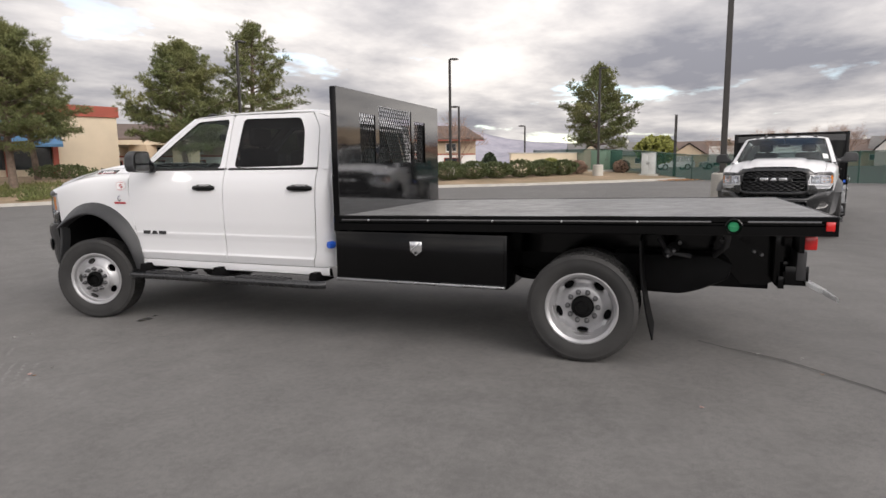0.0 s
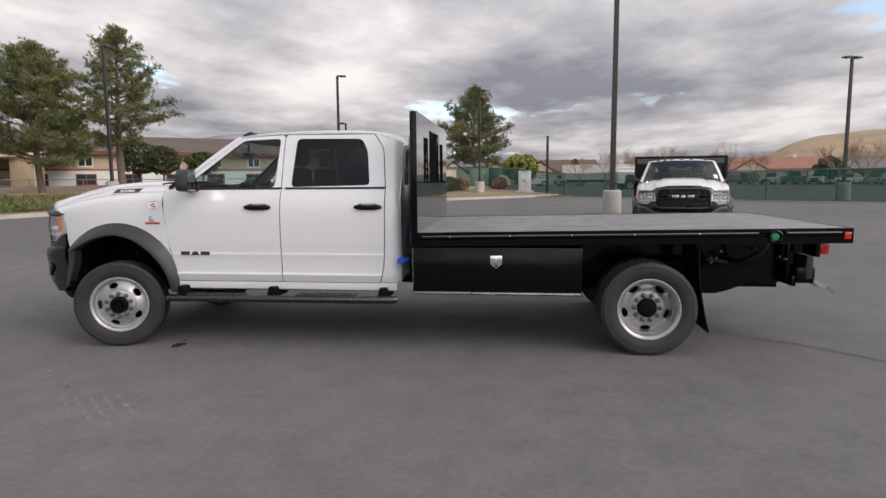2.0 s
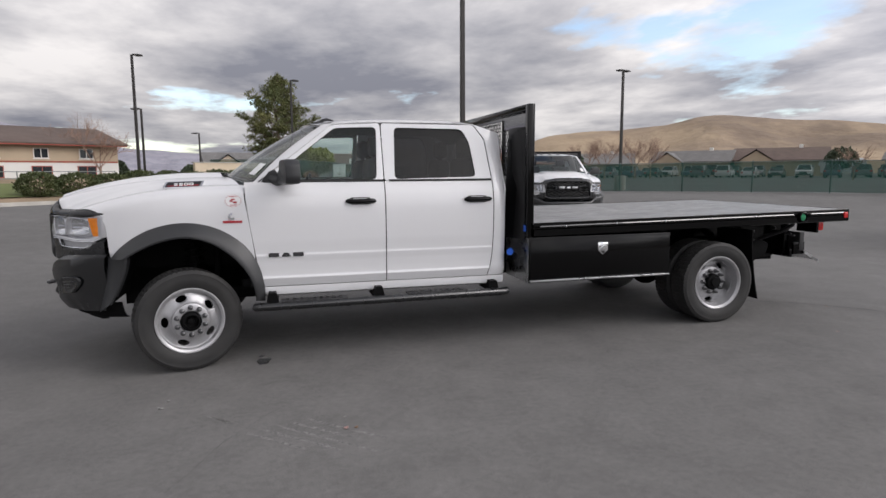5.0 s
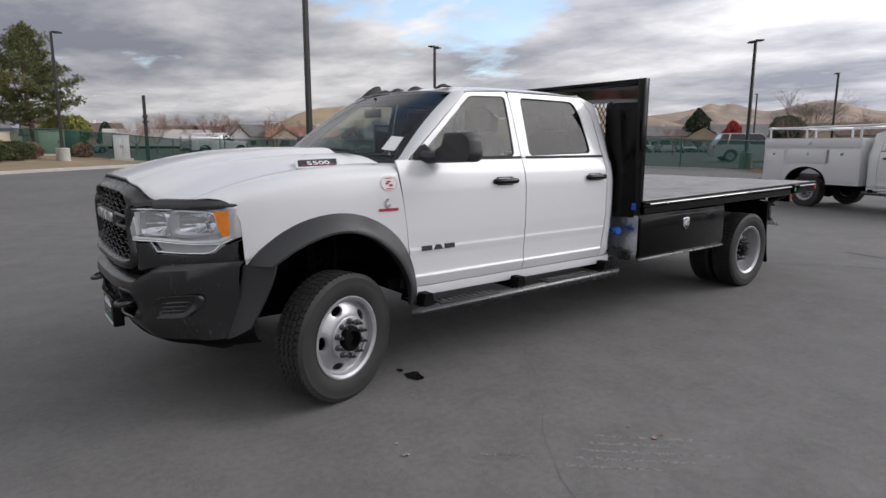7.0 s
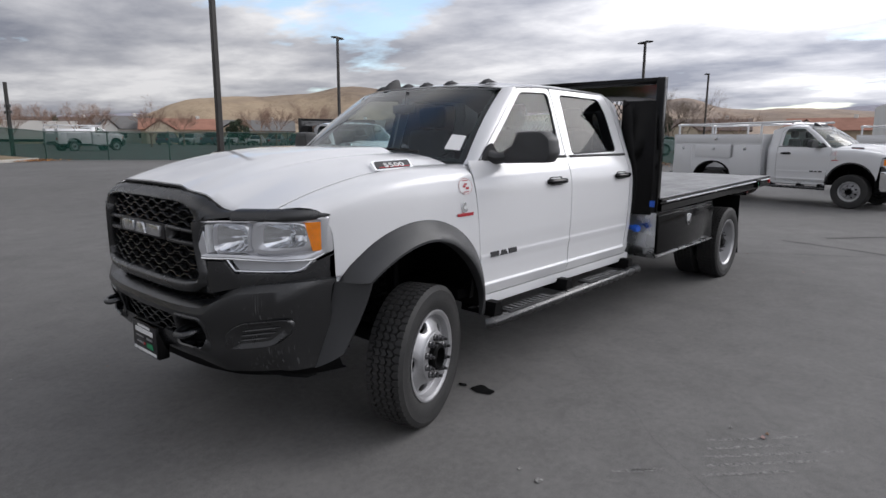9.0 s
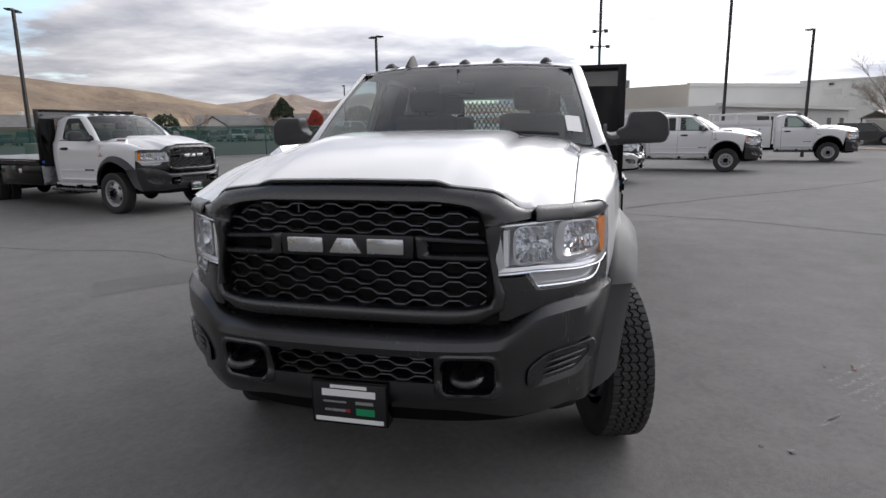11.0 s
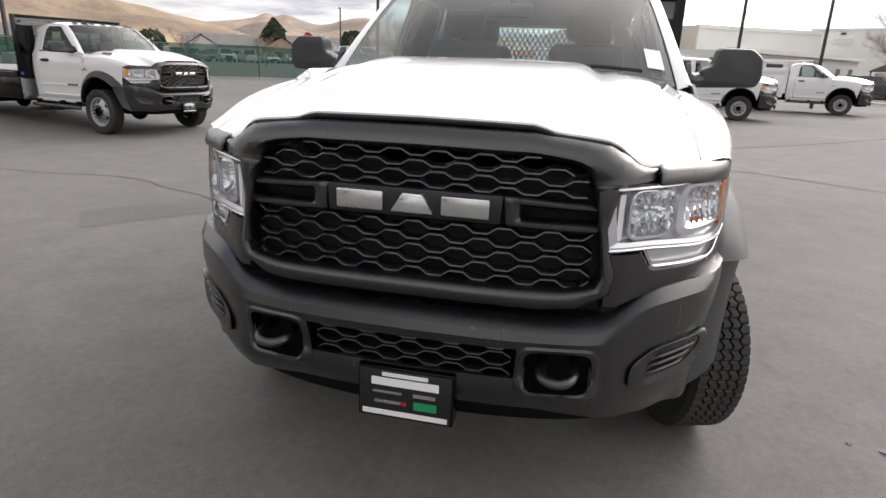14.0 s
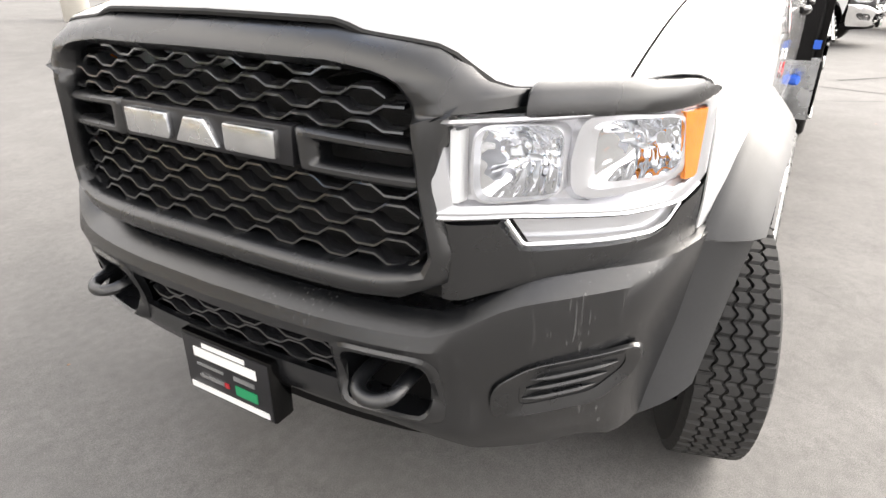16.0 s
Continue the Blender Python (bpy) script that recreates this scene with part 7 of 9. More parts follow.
# ---- light poles ----
def light_pole(x, y, top, heads=0, turn=0.0, base=True, r=0.07, arms=False, concrete_h=0.62):
    z = base_z(x, y)
    root = thing("light_pole", "dark bronze light pole on a concrete footing" if base else "slim dark light pole", "light pole", "yard light poles")
    root.location = (x, y, z)
    if base:
        bm = bmesh.new()
        rows = [[(rr * math.cos(a), rr * math.sin(a), h) for a in np.linspace(0, 2 * math.pi, 21)[:-1]] for rr, h in ((0.31, -0.1), (0.30, concrete_h - 0.04), (0.26, concrete_h), (0.02, concrete_h + 0.002))]
        grid(bm, rows, closed=True)
        bmesh.ops.recalc_face_normals(bm, faces=bm.faces)
        part("footing", bm, CONCRETE, root)
        part("base_plate", boxes((-0.15, 0.15, -0.15, 0.15, concrete_h, concrete_h + 0.03), bevel=0.004), BRONZE, root)
    bm = bmesh.new()
    z0 = concrete_h if base else -0.1
    rows = [[(rr * sx, rr * sy, h) for sx, sy in ((1, 0.8), (0.8, 1), (-0.8, 1), (-1, 0.8), (-1, -0.8), (-0.8, -1), (0.8, -1), (1, -0.8))] for rr, h in ((r, z0), (r * 0.8, top - z))]
    vs = grid(bm, rows, closed=True)
    bm.faces.new(vs[-1])
    bmesh.ops.recalc_face_normals(bm, faces=bm.faces)
    part("shaft", bm, BRONZE, root)
    for k in range(heads):
        m = pose(0, 0, top - z, 0, 0, turn + 180 * k)
        bm = bmesh.new()
        prism(bm, [(0.04, -0.02), (0.13, -0.03), (0.17, -0.06), (0.46, -0.045), (0.48, 0.005), (0.25, 0.04), (0.04, 0.03)], "y", -0.13, 0.13, 0.012)
        for v in bm.verts:
            v.co = m @ v.co
        part("lamp_head", bm, LAMPHEAD, root)
    if arms:
        for h, w in ((0.62, 0.35), (0.70, 0.25)):
            bm = bmesh.new()
            hh = (top - z) * h
            tube(bm, [(0, -w, hh), (0, w, hh)], 0.03, 6)
            box(bm, -0.06, 0.06, -w - 0.1, -w + 0.08, hh - 0.08, hh + 0.06, 0.01)
            box(bm, -0.06, 0.06, w - 0.08, w + 0.1, hh - 0.08, hh + 0.06, 0.01)
            part("camera_arm", bm, LAMPHEAD, root)
    return root


light_pole(7.3, 14.2, 9.5, r=0.085, concrete_h=0.80)
light_pole(-5.2, 25.9, 7.07, 1, 0)
light_pole(-5.25, 27.6, 4.75, 1, 180, base=False, r=0.06)
light_pole(-3.6, 37.9, 4.2, 1, 180, base=False, r=0.06)
light_pole(2.2, 30.8, 6.85, 1, 0)
light_pole(6.4, 32.4, 4.2, 0, base=False, r=0.09, arms=True)
light_pole(19.0, 22.7, 6.8, 2, 20, concrete_h=0.8)
light_pole(28.1, 9.8, 6.4, 2, 60, concrete_h=0.8)
light_pole(44.4, 11.9, 6.3, 1, 40, base=False)
light_pole(62.1, 25.3, 6.7, 1, 40, base=False)
light_pole(-15.4, 21.5, 8.0, 1, 60)
light_pole(29.0, -7.4, 8.6, 0, base=False)
light_pole(30.9, -11.6, 6.15, 1, 120, base=False)
light_pole(31.3, -22.3, 7.4, 1, 120, concrete_h=0.8)
light_pole(26.8, -1.45, 8.5, 0, base=False, arms=True)

# ---- trees ----
BLADE = material("lawn grass blades", (0.085, 0.12, 0.032), 0.75, per_island=0.5, vary=0.25, vary_scale=0.6, tint=(0.17, 0.16, 0.06))
def mesh_part(name, verts, faces, mat, parent):
    me = bpy.data.meshes.new(name)
    me.from_pydata(verts, [], faces)
    me.materials.append(mat)
    ob = new(name, me)
    ob.parent = parent
    return ob


def tuft(rng, verts, faces, c, way, size, blades, width=0.22):
    """A spray of thin blades round a point, pointing roughly one way."""
    for _ in range(blades):
        d = Vector((rng.gauss(0, 1), rng.gauss(0, 1), rng.gauss(0, 1))).normalized()
        d = (d + way * 0.9).normalized()
        s = d.cross(Vector((rng.gauss(0, 1), rng.gauss(0, 1), rng.gauss(0, 1)))).normalized() * size * width
        l = size * rng.uniform(0.7, 1.2)
        k = len(verts)
        b = c - d * l * 0.15
        verts += [tuple(b - s * 0.6), tuple(b + s * 0.6), tuple(c + d * l * 0.6 + s), tuple(c + d * l), tuple(c + d * l * 0.6 - s)]
        faces.append((k, k + 1, k + 2, k + 3, k + 4))


def pine(x, y, top, spread, low=1.8, seed=1, lean=0.0, label="tall green pine with a bare lower trunk", density=1.0, mat=None):
    rng = random.Random(seed)
    z = base_z(x, y)
    H = top - z
    root = thing("pine_tree", label, "tree", "pines along the bank")
    root.location = (x, y, z)
    bm = bmesh.new()
    path = []
    for k in range(11):
        t = k / 10
        path.append(Vector((lean * H * t + 0.12 * math.sin(t * 5 + seed), 0.10 * math.sin(t * 4 + seed * 2), -0.2 + (H * 0.97 + 0.2) * t)))
    tube(bm, path, [0.19 * H / 8 * (1 - 0.9 * k / 10) + 0.015 for k in range(11)], 10)
    part("trunk", bm, BARK, root)
    bl = bmesh.new()
    verts, faces = [], []
    n = int(38 * density + H * 2.4)
    for i in range(n):
        t = (i + rng.random()) / n
        h = low + (H * 0.98 - low) * t ** 0.92
        u = (h - low) / (H - low)
        p0 = path[0].lerp(path[-1], 0)
        k = min(9, int(h / H * 10))
        p0 = path[k].lerp(path[k + 1], h / H * 10 - k)
        env = interp(u, [(0, 0.66), (0.14, 1.0), (0.30, 0.96), (0.55, 0.72), (0.78, 0.40), (0.93, 0.17), (1, 0.06)])
        length = spread * env * rng.uniform(0.62, 1.12)
        a = i * 2.399 + rng.uniform(-0.5, 0.5)
        rise = interp(u, [(0, -0.02), (0.4, 0.18), (1, 0.85)]) + rng.uniform(-0.12, 0.15)
        d = Vector((math.cos(a), math.sin(a), rise)).normalized()
        pts = [p0 + d * length * s + Vector((0, 0, 0.16 * length * s * s)) for s in (0, 0.35, 0.7, 1.0)]
        r0 = 0.05 * (1 - u) + 0.02
        tube(bl, pts, [r0, r0 * 0.7, r0 * 0.45, 0.008], 5, caps=False)
        m = max(4, int(length * 5.6 * density))
        for j in range(m):
            s = 0.38 + 0.66 * (j + rng.random()) / m
            q = int(min(2, s / 0.3334))
            c = pts[q].lerp(pts[q + 1], min(1, max(0, (s - (0, 0.35, 0.7)[q]) / (0.35, 0.35, 0.3)[q])))
            side = Vector((-d.y, d.x, 0)) * rng.gauss(0, 0.24) * length * (1.1 - 0.6 * s) + Vector((0, 0, rng.gauss(0.06, 0.08)))
            # a rounded clump of needle sprays on its own twig
            tube(bl, [c, c + side * 0.9], [0.012, 0.006], 3, caps=False)
            for _ in range(8):
                off = Vector((rng.gauss(0, 0.15), rng.gauss(0, 0.15), rng.gauss(0.02, 0.085)))
                tuft(rng, verts, faces, c + side + off, (d * 0.6 + off * 2.0 + Vector((0, 0, 0.55))).normalized(), rng.uniform(0.15, 0.25), 9, 0.055)
    for _ in range(26):
        tuft(rng, verts, faces, path[-1] + Vector((rng.gauss(0, 0.16), rng.gauss(0, 0.16), rng.uniform(-0.6, 0.12))), Vector((0, 0, 1)), 0.26, 8, 0.085)
    part("limb_work", bl, BARK, root)
    mesh_part("crown", verts, faces, mat or PINE, root)
    return root


def bush(name, x, y, rx, ry, h, mat, n, label, category="bush", size=0.16, seed=3, base=0.0, cone=0.0, z=None, group="", trunk=False):
    """A shrub or small crown: leaf sprays over an uneven volume."""
    rng = random.Random(seed)
    zz = base_z(x, y) if z is None else z
    root = thing(name, label, category, group)
    root.location = (x, y, zz)
    verts, faces = [], []
    for _ in range(n):
        d = Vector((rng.gauss(0, 1), rng.gauss(0, 1), rng.gauss(0, 1))).normalized()
        r = rng.uniform(0.55, 1.0) ** 0.5
        f = 1 + 0.35 * noise.noise(Vector((d.x * 1.8 + seed, d.y * 1.8, d.z * 1.8)))
        zc = 0.5 + 0.5 * d.z * r
        w = (1 - cone * zc) * f
        c = Vector((d.x * rx * r * w, d.y * ry * r * w, base + h * zc * (0.94 + 0.1 * f)))
        tuft(rng, verts, faces, c, (d + Vector((0, 0, 0.4))).normalized(), size * rng.uniform(0.7, 1.3), 4, 0.34)
    bm = bmesh.new()
    stems = 1 if trunk else 4
    for k in range(stems):
        a = k * 1.7 + seed
        tube(bm, [(0.08 * rx * math.cos(a), 0.08 * ry * math.sin(a), -0.1), (0.25 * rx * math.cos(a) * (not trunk), 0.25 * ry * math.sin(a) * (not trunk), base + h * 0.6)], [0.05 + 0.02 * h * trunk, 0.02], 6)
    part("stem", bm, BARK, root)
    mesh_part("foliage", verts, faces, mat, root)
    return root


def bare_tree(x, y, top, spread, seed=5, label="bare winter tree with spreading branches", mat=None, trunk_h=0.3, levels=4, z=None):
    rng = random.Random(seed)
    zz = ground_z(x, y) + 0.05 if z is None else z
    H = top - zz
    root = thing("bare_tree", label, "tree", "bare winter trees")
    root.location = (x, y, zz)
    bm = bmesh.new()
    p = Vector((0, 0, H * trunk_h))
    tube(bm, [(0, 0, -0.1), (0.04, 0.02, H * trunk_h * 0.5), p], [0.025 * H, 0.020 * H, 0.017 * H], 9)
    part("trunk", bm, mat or TWIG, root)
    bm = bmesh.new()

    def grow(p, d, length, r, level):
        q1 = p + d * length * 0.5 + Vector((rng.gauss(0, 1), rng.gauss(0, 1), rng.gauss(0, 0.6))) * length * 0.06
        q2 = q1 + (d + Vector((0, 0, 0.18))).normalized() * length * 0.5
        tube(bm, [p, q1, q2], [r, r * 0.75, r * 0.5], 5 if level > 1 else 3, caps=False)
        if level == 0:
            return
        for k in range(5):
            s = rng.uniform(0.4, 1.0)
            base = q1.lerp(q2, (s - 0.4) / 0.6)
            e = (d + Vector((rng.gauss(0, 0.55), rng.gauss(0, 0.55), rng.gauss(0.22, 0.35)))).normalized()
            grow(base, e, length * rng.uniform(0.5, 0.75), r * 0.5, level - 1)

    for k in range(5):
        a = k * 1.257 + seed + rng.uniform(-0.3, 0.3)
        up = rng.uniform(1.0, 2.2)
        d = Vector((math.cos(a) * spread, math.sin(a) * spread, up * H * 0.35)).normalized()
        grow(p - Vector((0, 0, rng.uniform(0, 0.1) * H)), d, H * 0.40 * rng.uniform(0.8, 1.1), 0.0085 * H, levels - 1)
    part("branch_work", bm, mat or TWIG, root, angle=0, merge=False)
    return root


pine(-19.0, 21.3, 8.2, 3.15, 1.5, seed=2, density=1.4, label="broad dense green pine with a bare lower trunk")
pine(-17.3, 25.2, 9.9, 2.8, 2.6, seed=9, density=1.0, label="tall pine with a slim crown and bare trunk")
pine(-22.6, 14.2, 8.1, 3.2, 2.0, seed=4, density=1.3)
pine(-25.5, 17.5, 7.6, 2.8, 2.2, seed=14)
pine(1.6, 37.5, 7.95, 2.8, 1.5, seed=21, density=1.25)
for k, (x, y, t, w) in enumerate(((-21.2, 33.0, 3.4, 1.3), (-18.9, 32.0, 3.0, 1.1), (-16.9, 33.4, 2.7, 1.0))):
    bush("small_tree", x, y, w, w, t - 1.3, HEDGE, 700, "small bushy green tree on several stems", "tree", 0.17, seed=30 + k, base=0.9, trunk=True, group="small trees by the motel")

# hedge along the bank: one trimmed, uneven row of shrubs
for k in range(9):
    t = k / 8
    x, y = -8.2 + (0.2 + 8.2) * t, 21.9 + (30.6 - 21.9) * t
    bush("hedge_shrub", x, y, 0.85, 0.85, 0.95 - 0.1 * (k % 3) * 0.5, HEDGE, 1100, "low clipped green hedge shrub", "shrub", 0.075, seed=60 + k, group="hedge along the bank")
for k, (x, y, w, h, mt) in enumerate(((-0.6, 30.8, 0.7, 0.9, YELLOW), (0.9, 31.6, 0.6, 0.75, RUSSET), (3.4, 33.2, 0.5, 0.7, RUSSET), (-24.5, 18.3, 1.6, 0.7, HEDGE), (-27.0, 20.3, 1.3, 0.6, HEDGE))):
    bush("dry_shrub", x, y, w, w, h, mt, 520, "low dry shrub on the bank", "shrub", 0.09, seed=80 + k)

# blades of the lawn along the kerb
rng = random.Random(77)
verts, faces = [], []
for _ in range(5200):
    t, d = rng.random(), 0.5 + 4.8 * rng.random() ** 1.3
    x, y = -36.0 + 23.0 * t, 1.2 + 14.6 * t
    p = Vector((x - 0.55 * d, y + 0.83 * d, 0))
    if noise.noise(Vector((p.x * 0.45, p.y * 0.45, 5))) > -0.22:
        p.z = ground_z(p.x, p.y) + 0.12 + 0.075 * d
        tuft(rng, verts, faces, p, Vector((0, 0, 1)), rng.uniform(0.12, 0.26), 6, 0.10)
me = bpy.data.meshes.new("lawn_grass")
me.from_pydata(verts, [], faces)
me.materials.append(BLADE)
tagged(new("lawn_grass", me), "short green grass with dry patches by the kerb", "grass", kind="stuff")

# beyond the fence
bush("conifer_tree", 101.2, 53.2, 3.0, 3.0, 5.0, CONIFER, 2200, "dark green conifer among the houses", "tree", 0.26, seed=91, base=2.2, cone=0.75, trunk=True)
bush("red_tree", 96.4, 44.6, 2.0, 2.0, 3.6, CRIMSON, 1800, "small tree in crimson autumn leaf", "tree", 0.22, seed=92, base=1.2, cone=0.7, trunk=True)
bush("juniper_tree", 99.2, 37.6, 2.4, 2.4, 3.6, CONIFER, 2000, "round dark green juniper among houses", "tree", 0.26, seed=93, base=1.8, trunk=True)
bush("juniper_tree", 47.0, 80.0, 1.9, 1.9, 2.8, CONIFER, 420, "round dark green juniper among houses", "tree", 0.34, seed=94, base=0.8, cone=0.4, trunk=True)
bush("juniper_tree", 80.0, 62.0, 1.8, 1.8, 2.8, CONIFER, 400, "round dark green juniper among houses", "tree", 0.34, seed=95, base=1.2, trunk=True)
bush("conifer_tree", 15.5, 98.0, 1.6, 1.6, 3.6, CONIFER, 420, "dark green conifer among the houses", "tree", 0.36, seed=96, base=0.5, cone=0.8, trunk=True)
bush("conifer_tree", 30.0, 104.0, 1.5, 1.5, 3.4, CONIFER, 380, "dark green conifer among the houses", "tree", 0.36, seed=97, base=0.5, cone=0.8, trunk=True)
bush("yellow_tree", 5.3, 54.3, 1.75, 1.75, 2.2, YELLOW, 700, "round tree in yellow green leaf", "tree", 0.36, seed=98, base=1.0, trunk=True)
bush("dark_tree", -8.5, 77.0, 1.2, 1.2, 1.5, CONIFER, 420, "round dark evergreen tree among houses", "tree", 0.34, seed=99, base=0.5, cone=0.35, trunk=True)
bush("dark_tree", -17.0, 78.0, 1.3, 1.3, 2.0, CONIFER, 460, "round dark evergreen tree among houses", "tree", 0.34, seed=100, base=0.5, cone=0.6, trunk=True)
bare_tree(41.0, 12.7, 5.3, 1.5, 5, mat=TWIG, trunk_h=0.14, levels=5)
bare_tree(65.1, 15.3, 5.0, 2.0, 6, mat=RUSSET)
bare_tree(70.0, 19.0, 5.2, 2.0, 16, mat=RUSSET)
bare_tree(47.0, -22.5, 6.3, 2.9, 7, levels=5)
bare_tree(39.6, -26.8, 8.0, 3.4, 21, levels=5)
for k, (x, y, t) in enumerate(((17.0, 75.0, 5.0), (20.0, 75.0, 5.3), (23.0, 73.0, 5.4), (25.5, 74.0, 5.2), (30.0, 71.0, 5.4), (34.0, 71.0, 4.8), (41.0, 65.0, 5.3), (44.0, 66.0, 5.4), (46.0, 62.0, 5.7), (49.0, 63.0, 5.2), (-13.0, 52.0, 6.0), (-16.0, 55.0, 6.2), (12.0, 62.0, 4.2), (56.0, 40.0, 4.2), (60.0, 33.0, 4.0))):
    bare_tree(x, y, t, 2.0, 40 + k, mat=RUSSET, levels=5 if 60 < y else 4)
bush("clipped_bush", 40.9, -23.8, 1.1, 1.1, 1.75, HEDGE, 1500, "round clipped green bush by the kerb", "bush", 0.11, seed=110)
bush("clipped_bush", 37.6, -29.7, 1.0, 1.0, 1.6, HEDGE, 1100, "round clipped green bush by the kerb", "bush", 0.11, seed=111)

# ---- buildings ----
def wall_box(bm, a, b, depth, z0, z1):
    """A block behind the line a-b (seen from its right), by plan points."""
    a, b = Vector((*a, 0)), Vector((*b, 0))
    d = (b - a).normalized()
    n = Vector((-d.y, d.x, 0)) * depth
    base = [a, b, b + n, a + n]
    lo = [bm.verts.new((p.x, p.y, z0)) for p in base]
    hi = [bm.verts.new((p.x, p.y, z1)) for p in base]
    bm.faces.new(lo[::-1]), bm.faces.new(hi)
    for i in range(4):
        bm.faces.new((lo[i], lo[(i + 1) % 4], hi[(i + 1) % 4], hi[i]))
    bmesh.ops.recalc_face_normals(bm, faces=bm.faces)
    return bm


def on_wall(a, b, s, out=0.0):
    a, b = Vector((*a, 0)), Vector((*b, 0))
    d = (b - a).normalized()
    return a + d * s + Vector((d.y, -d.x, 0)) * out, d


def wall_piece(root, name, a, b, s0, s1, z0, z1, out, mat, depth=0.06, label=""):
    """A panel on a wall's outer face, from s0 to s1 metres along it."""
    p, d = on_wall(a, b, s0, out)
    q, _ = on_wall(a, b, s1, out)
    bm = bmesh.new()
    wall_box(bm, (p.x, p.y), (q.x, q.y), depth, z0, z1)
    return part(name, bm, mat, root, label)


def window_on(root, a, b, s0, s1, z0, z1, frame=None):
    """A window: frame, recessed pane and sill."""
    fr = wall_piece(root, "window", a, b, s0, s1, z0, z1, 0.05, frame or WHITEWALL)
    g = 0.07
    wall_piece(fr, "pane", a, b, s0 + g, (s0 + s1) / 2 - g / 2, z0 + g, z1 - g, 0.056, WINDOWDARK, 0.02)
    wall_piece(fr, "pane", a, b, (s0 + s1) / 2 + g / 2, s1 - g, z0 + g, z1 - g, 0.056, WINDOWDARK, 0.02)
    wall_piece(fr, "sill", a, b, s0 - 0.05, s1 + 0.05, z0 - 0.06, z0, 0.09, frame or WHITEWALL, 0.09)


def house(x, y, turn, w, d, wall_h, roof_h, wall, roof, label, chimney=True, group="houses beyond the fence"):
    root = thing("house", label, "house", group)
    root.matrix_world = pose(x, y, ground_z(x, y), 0, 0, turn)
    part("wall", boxes((-w / 2, w / 2, -d / 2, d / 2, -0.2, wall_h)), wall, root)
    bm = bmesh.new()
    e = 0.45
    rows = [[(sx * (w / 2 + e), yy, zz) for yy, zz in ((-d / 2 - e, wall_h - 0.12), (-d / 2 - e, wall_h), (0, wall_h + roof_h), (d / 2 + e, wall_h), (d / 2 + e, wall_h - 0.12))] for sx in (-1, 1)]
    vs = grid(bm, rows)
    bm.faces.new(vs[0]), bm.faces.new(vs[1])
    bmesh.ops.recalc_face_normals(bm, faces=bm.faces)
    r = part("roof", bm, roof, root)
    # a gabled wing to the front
    bm = bmesh.new()
    gx, gw, gh = -w * 0.26, w * 0.17, roof_h * 0.82
    rows = [[(gx + a, yy, zz) for a, zz in ((-gw - 0.3, wall_h - 0.1), (-gw - 0.3, wall_h), (0, wall_h + gh), (gw + 0.3, wall_h), (gw + 0.3, wall_h - 0.1))] for yy in (-d / 2 - 1.6, 0.0)]
    vs = grid(bm, rows)
    bmesh.ops.recalc_face_normals(bm, faces=bm.faces)
    part("gable_roof", bm, roof, r)
    bm = bmesh.new()
    prism(bm, [(gx - gw, -0.2), (gx + gw, -0.2), (gx + gw, wall_h - 0.02), (gx, wall_h + gh - 0.25), (gx - gw, wall_h - 0.02)], "y", -d / 2 - 1.2, -d / 2)
    part("gable_wall", bm, wall, root)
    if chimney:
        part("chimney", boxes((w * 0.2, w * 0.2 + 0.6, -0.3, 0.3, wall_h, wall_h + roof_h + 0.5), bevel=0.02), WHITEWALL, r)
    for k in range(3):
        cx = -w / 2 + w * (k + 0.6) / 3.2
        win = part("window", boxes((cx - 0.6, cx + 0.6, -d / 2 - 0.04, -d / 2 + 0.05, 0.9, 1.9), bevel=0.01), WHITEWALL, root)
        part("pane", boxes((cx - 0.52, cx + 0.52, -d / 2 - 0.05, -d / 2, 0.98, 1.82)), WINDOWDARK, win)
    return root


for x, y, t, w, d, wh, rh, wl, rf in ((52.3, 61, -50, 14, 9, 2.2, 1.3, TANWALL, GREYROOF), (59.5, 54.8, -45, 15, 9, 2.3, 1.4, TANWALL, BROWNROOF), (67, 42, -60, 13, 9, 2.2, 1.2, WHITEWALL, GREYROOF),
                                      (70, 33, -65, 15, 9, 2.2, 1.3, TANWALL, GREYROOF), (74, 22, -75, 14, 9, 2.2, 1.3, STUCCO, BROWNROOF), (35, 73, -25, 14, 9, 2.1, 1.3, STUCCO, TERRAROOF),
                                      (43, 69, -35, 15, 9, 2.0, 1.3, TANWALL, GREYROOF), (24, 80, -15, 16, 9, 2.1, 1.3, TANWALL, BROWNROOF), (10, 84, 0, 16, 9, 2.2, 1.5, TANWALL, BROWNROOF),
                                      (-2, 74, 10, 15, 9, 2.0, 1.5, STUCCO, GREYROOF), (79, 10, -85, 14, 9, 2.2, 1.3, TANWALL, TERRAROOF), (30, 78, -20, 10, 8, 2.2, 1.5, WHITEWALL, GREYROOF)):
    house(x * 1.5, y * 1.5, t, w * 0.95, d * 1.1, wh * 1.2, rh * 1.6, wl, rf, "single storey house with a pitched shingle roof")


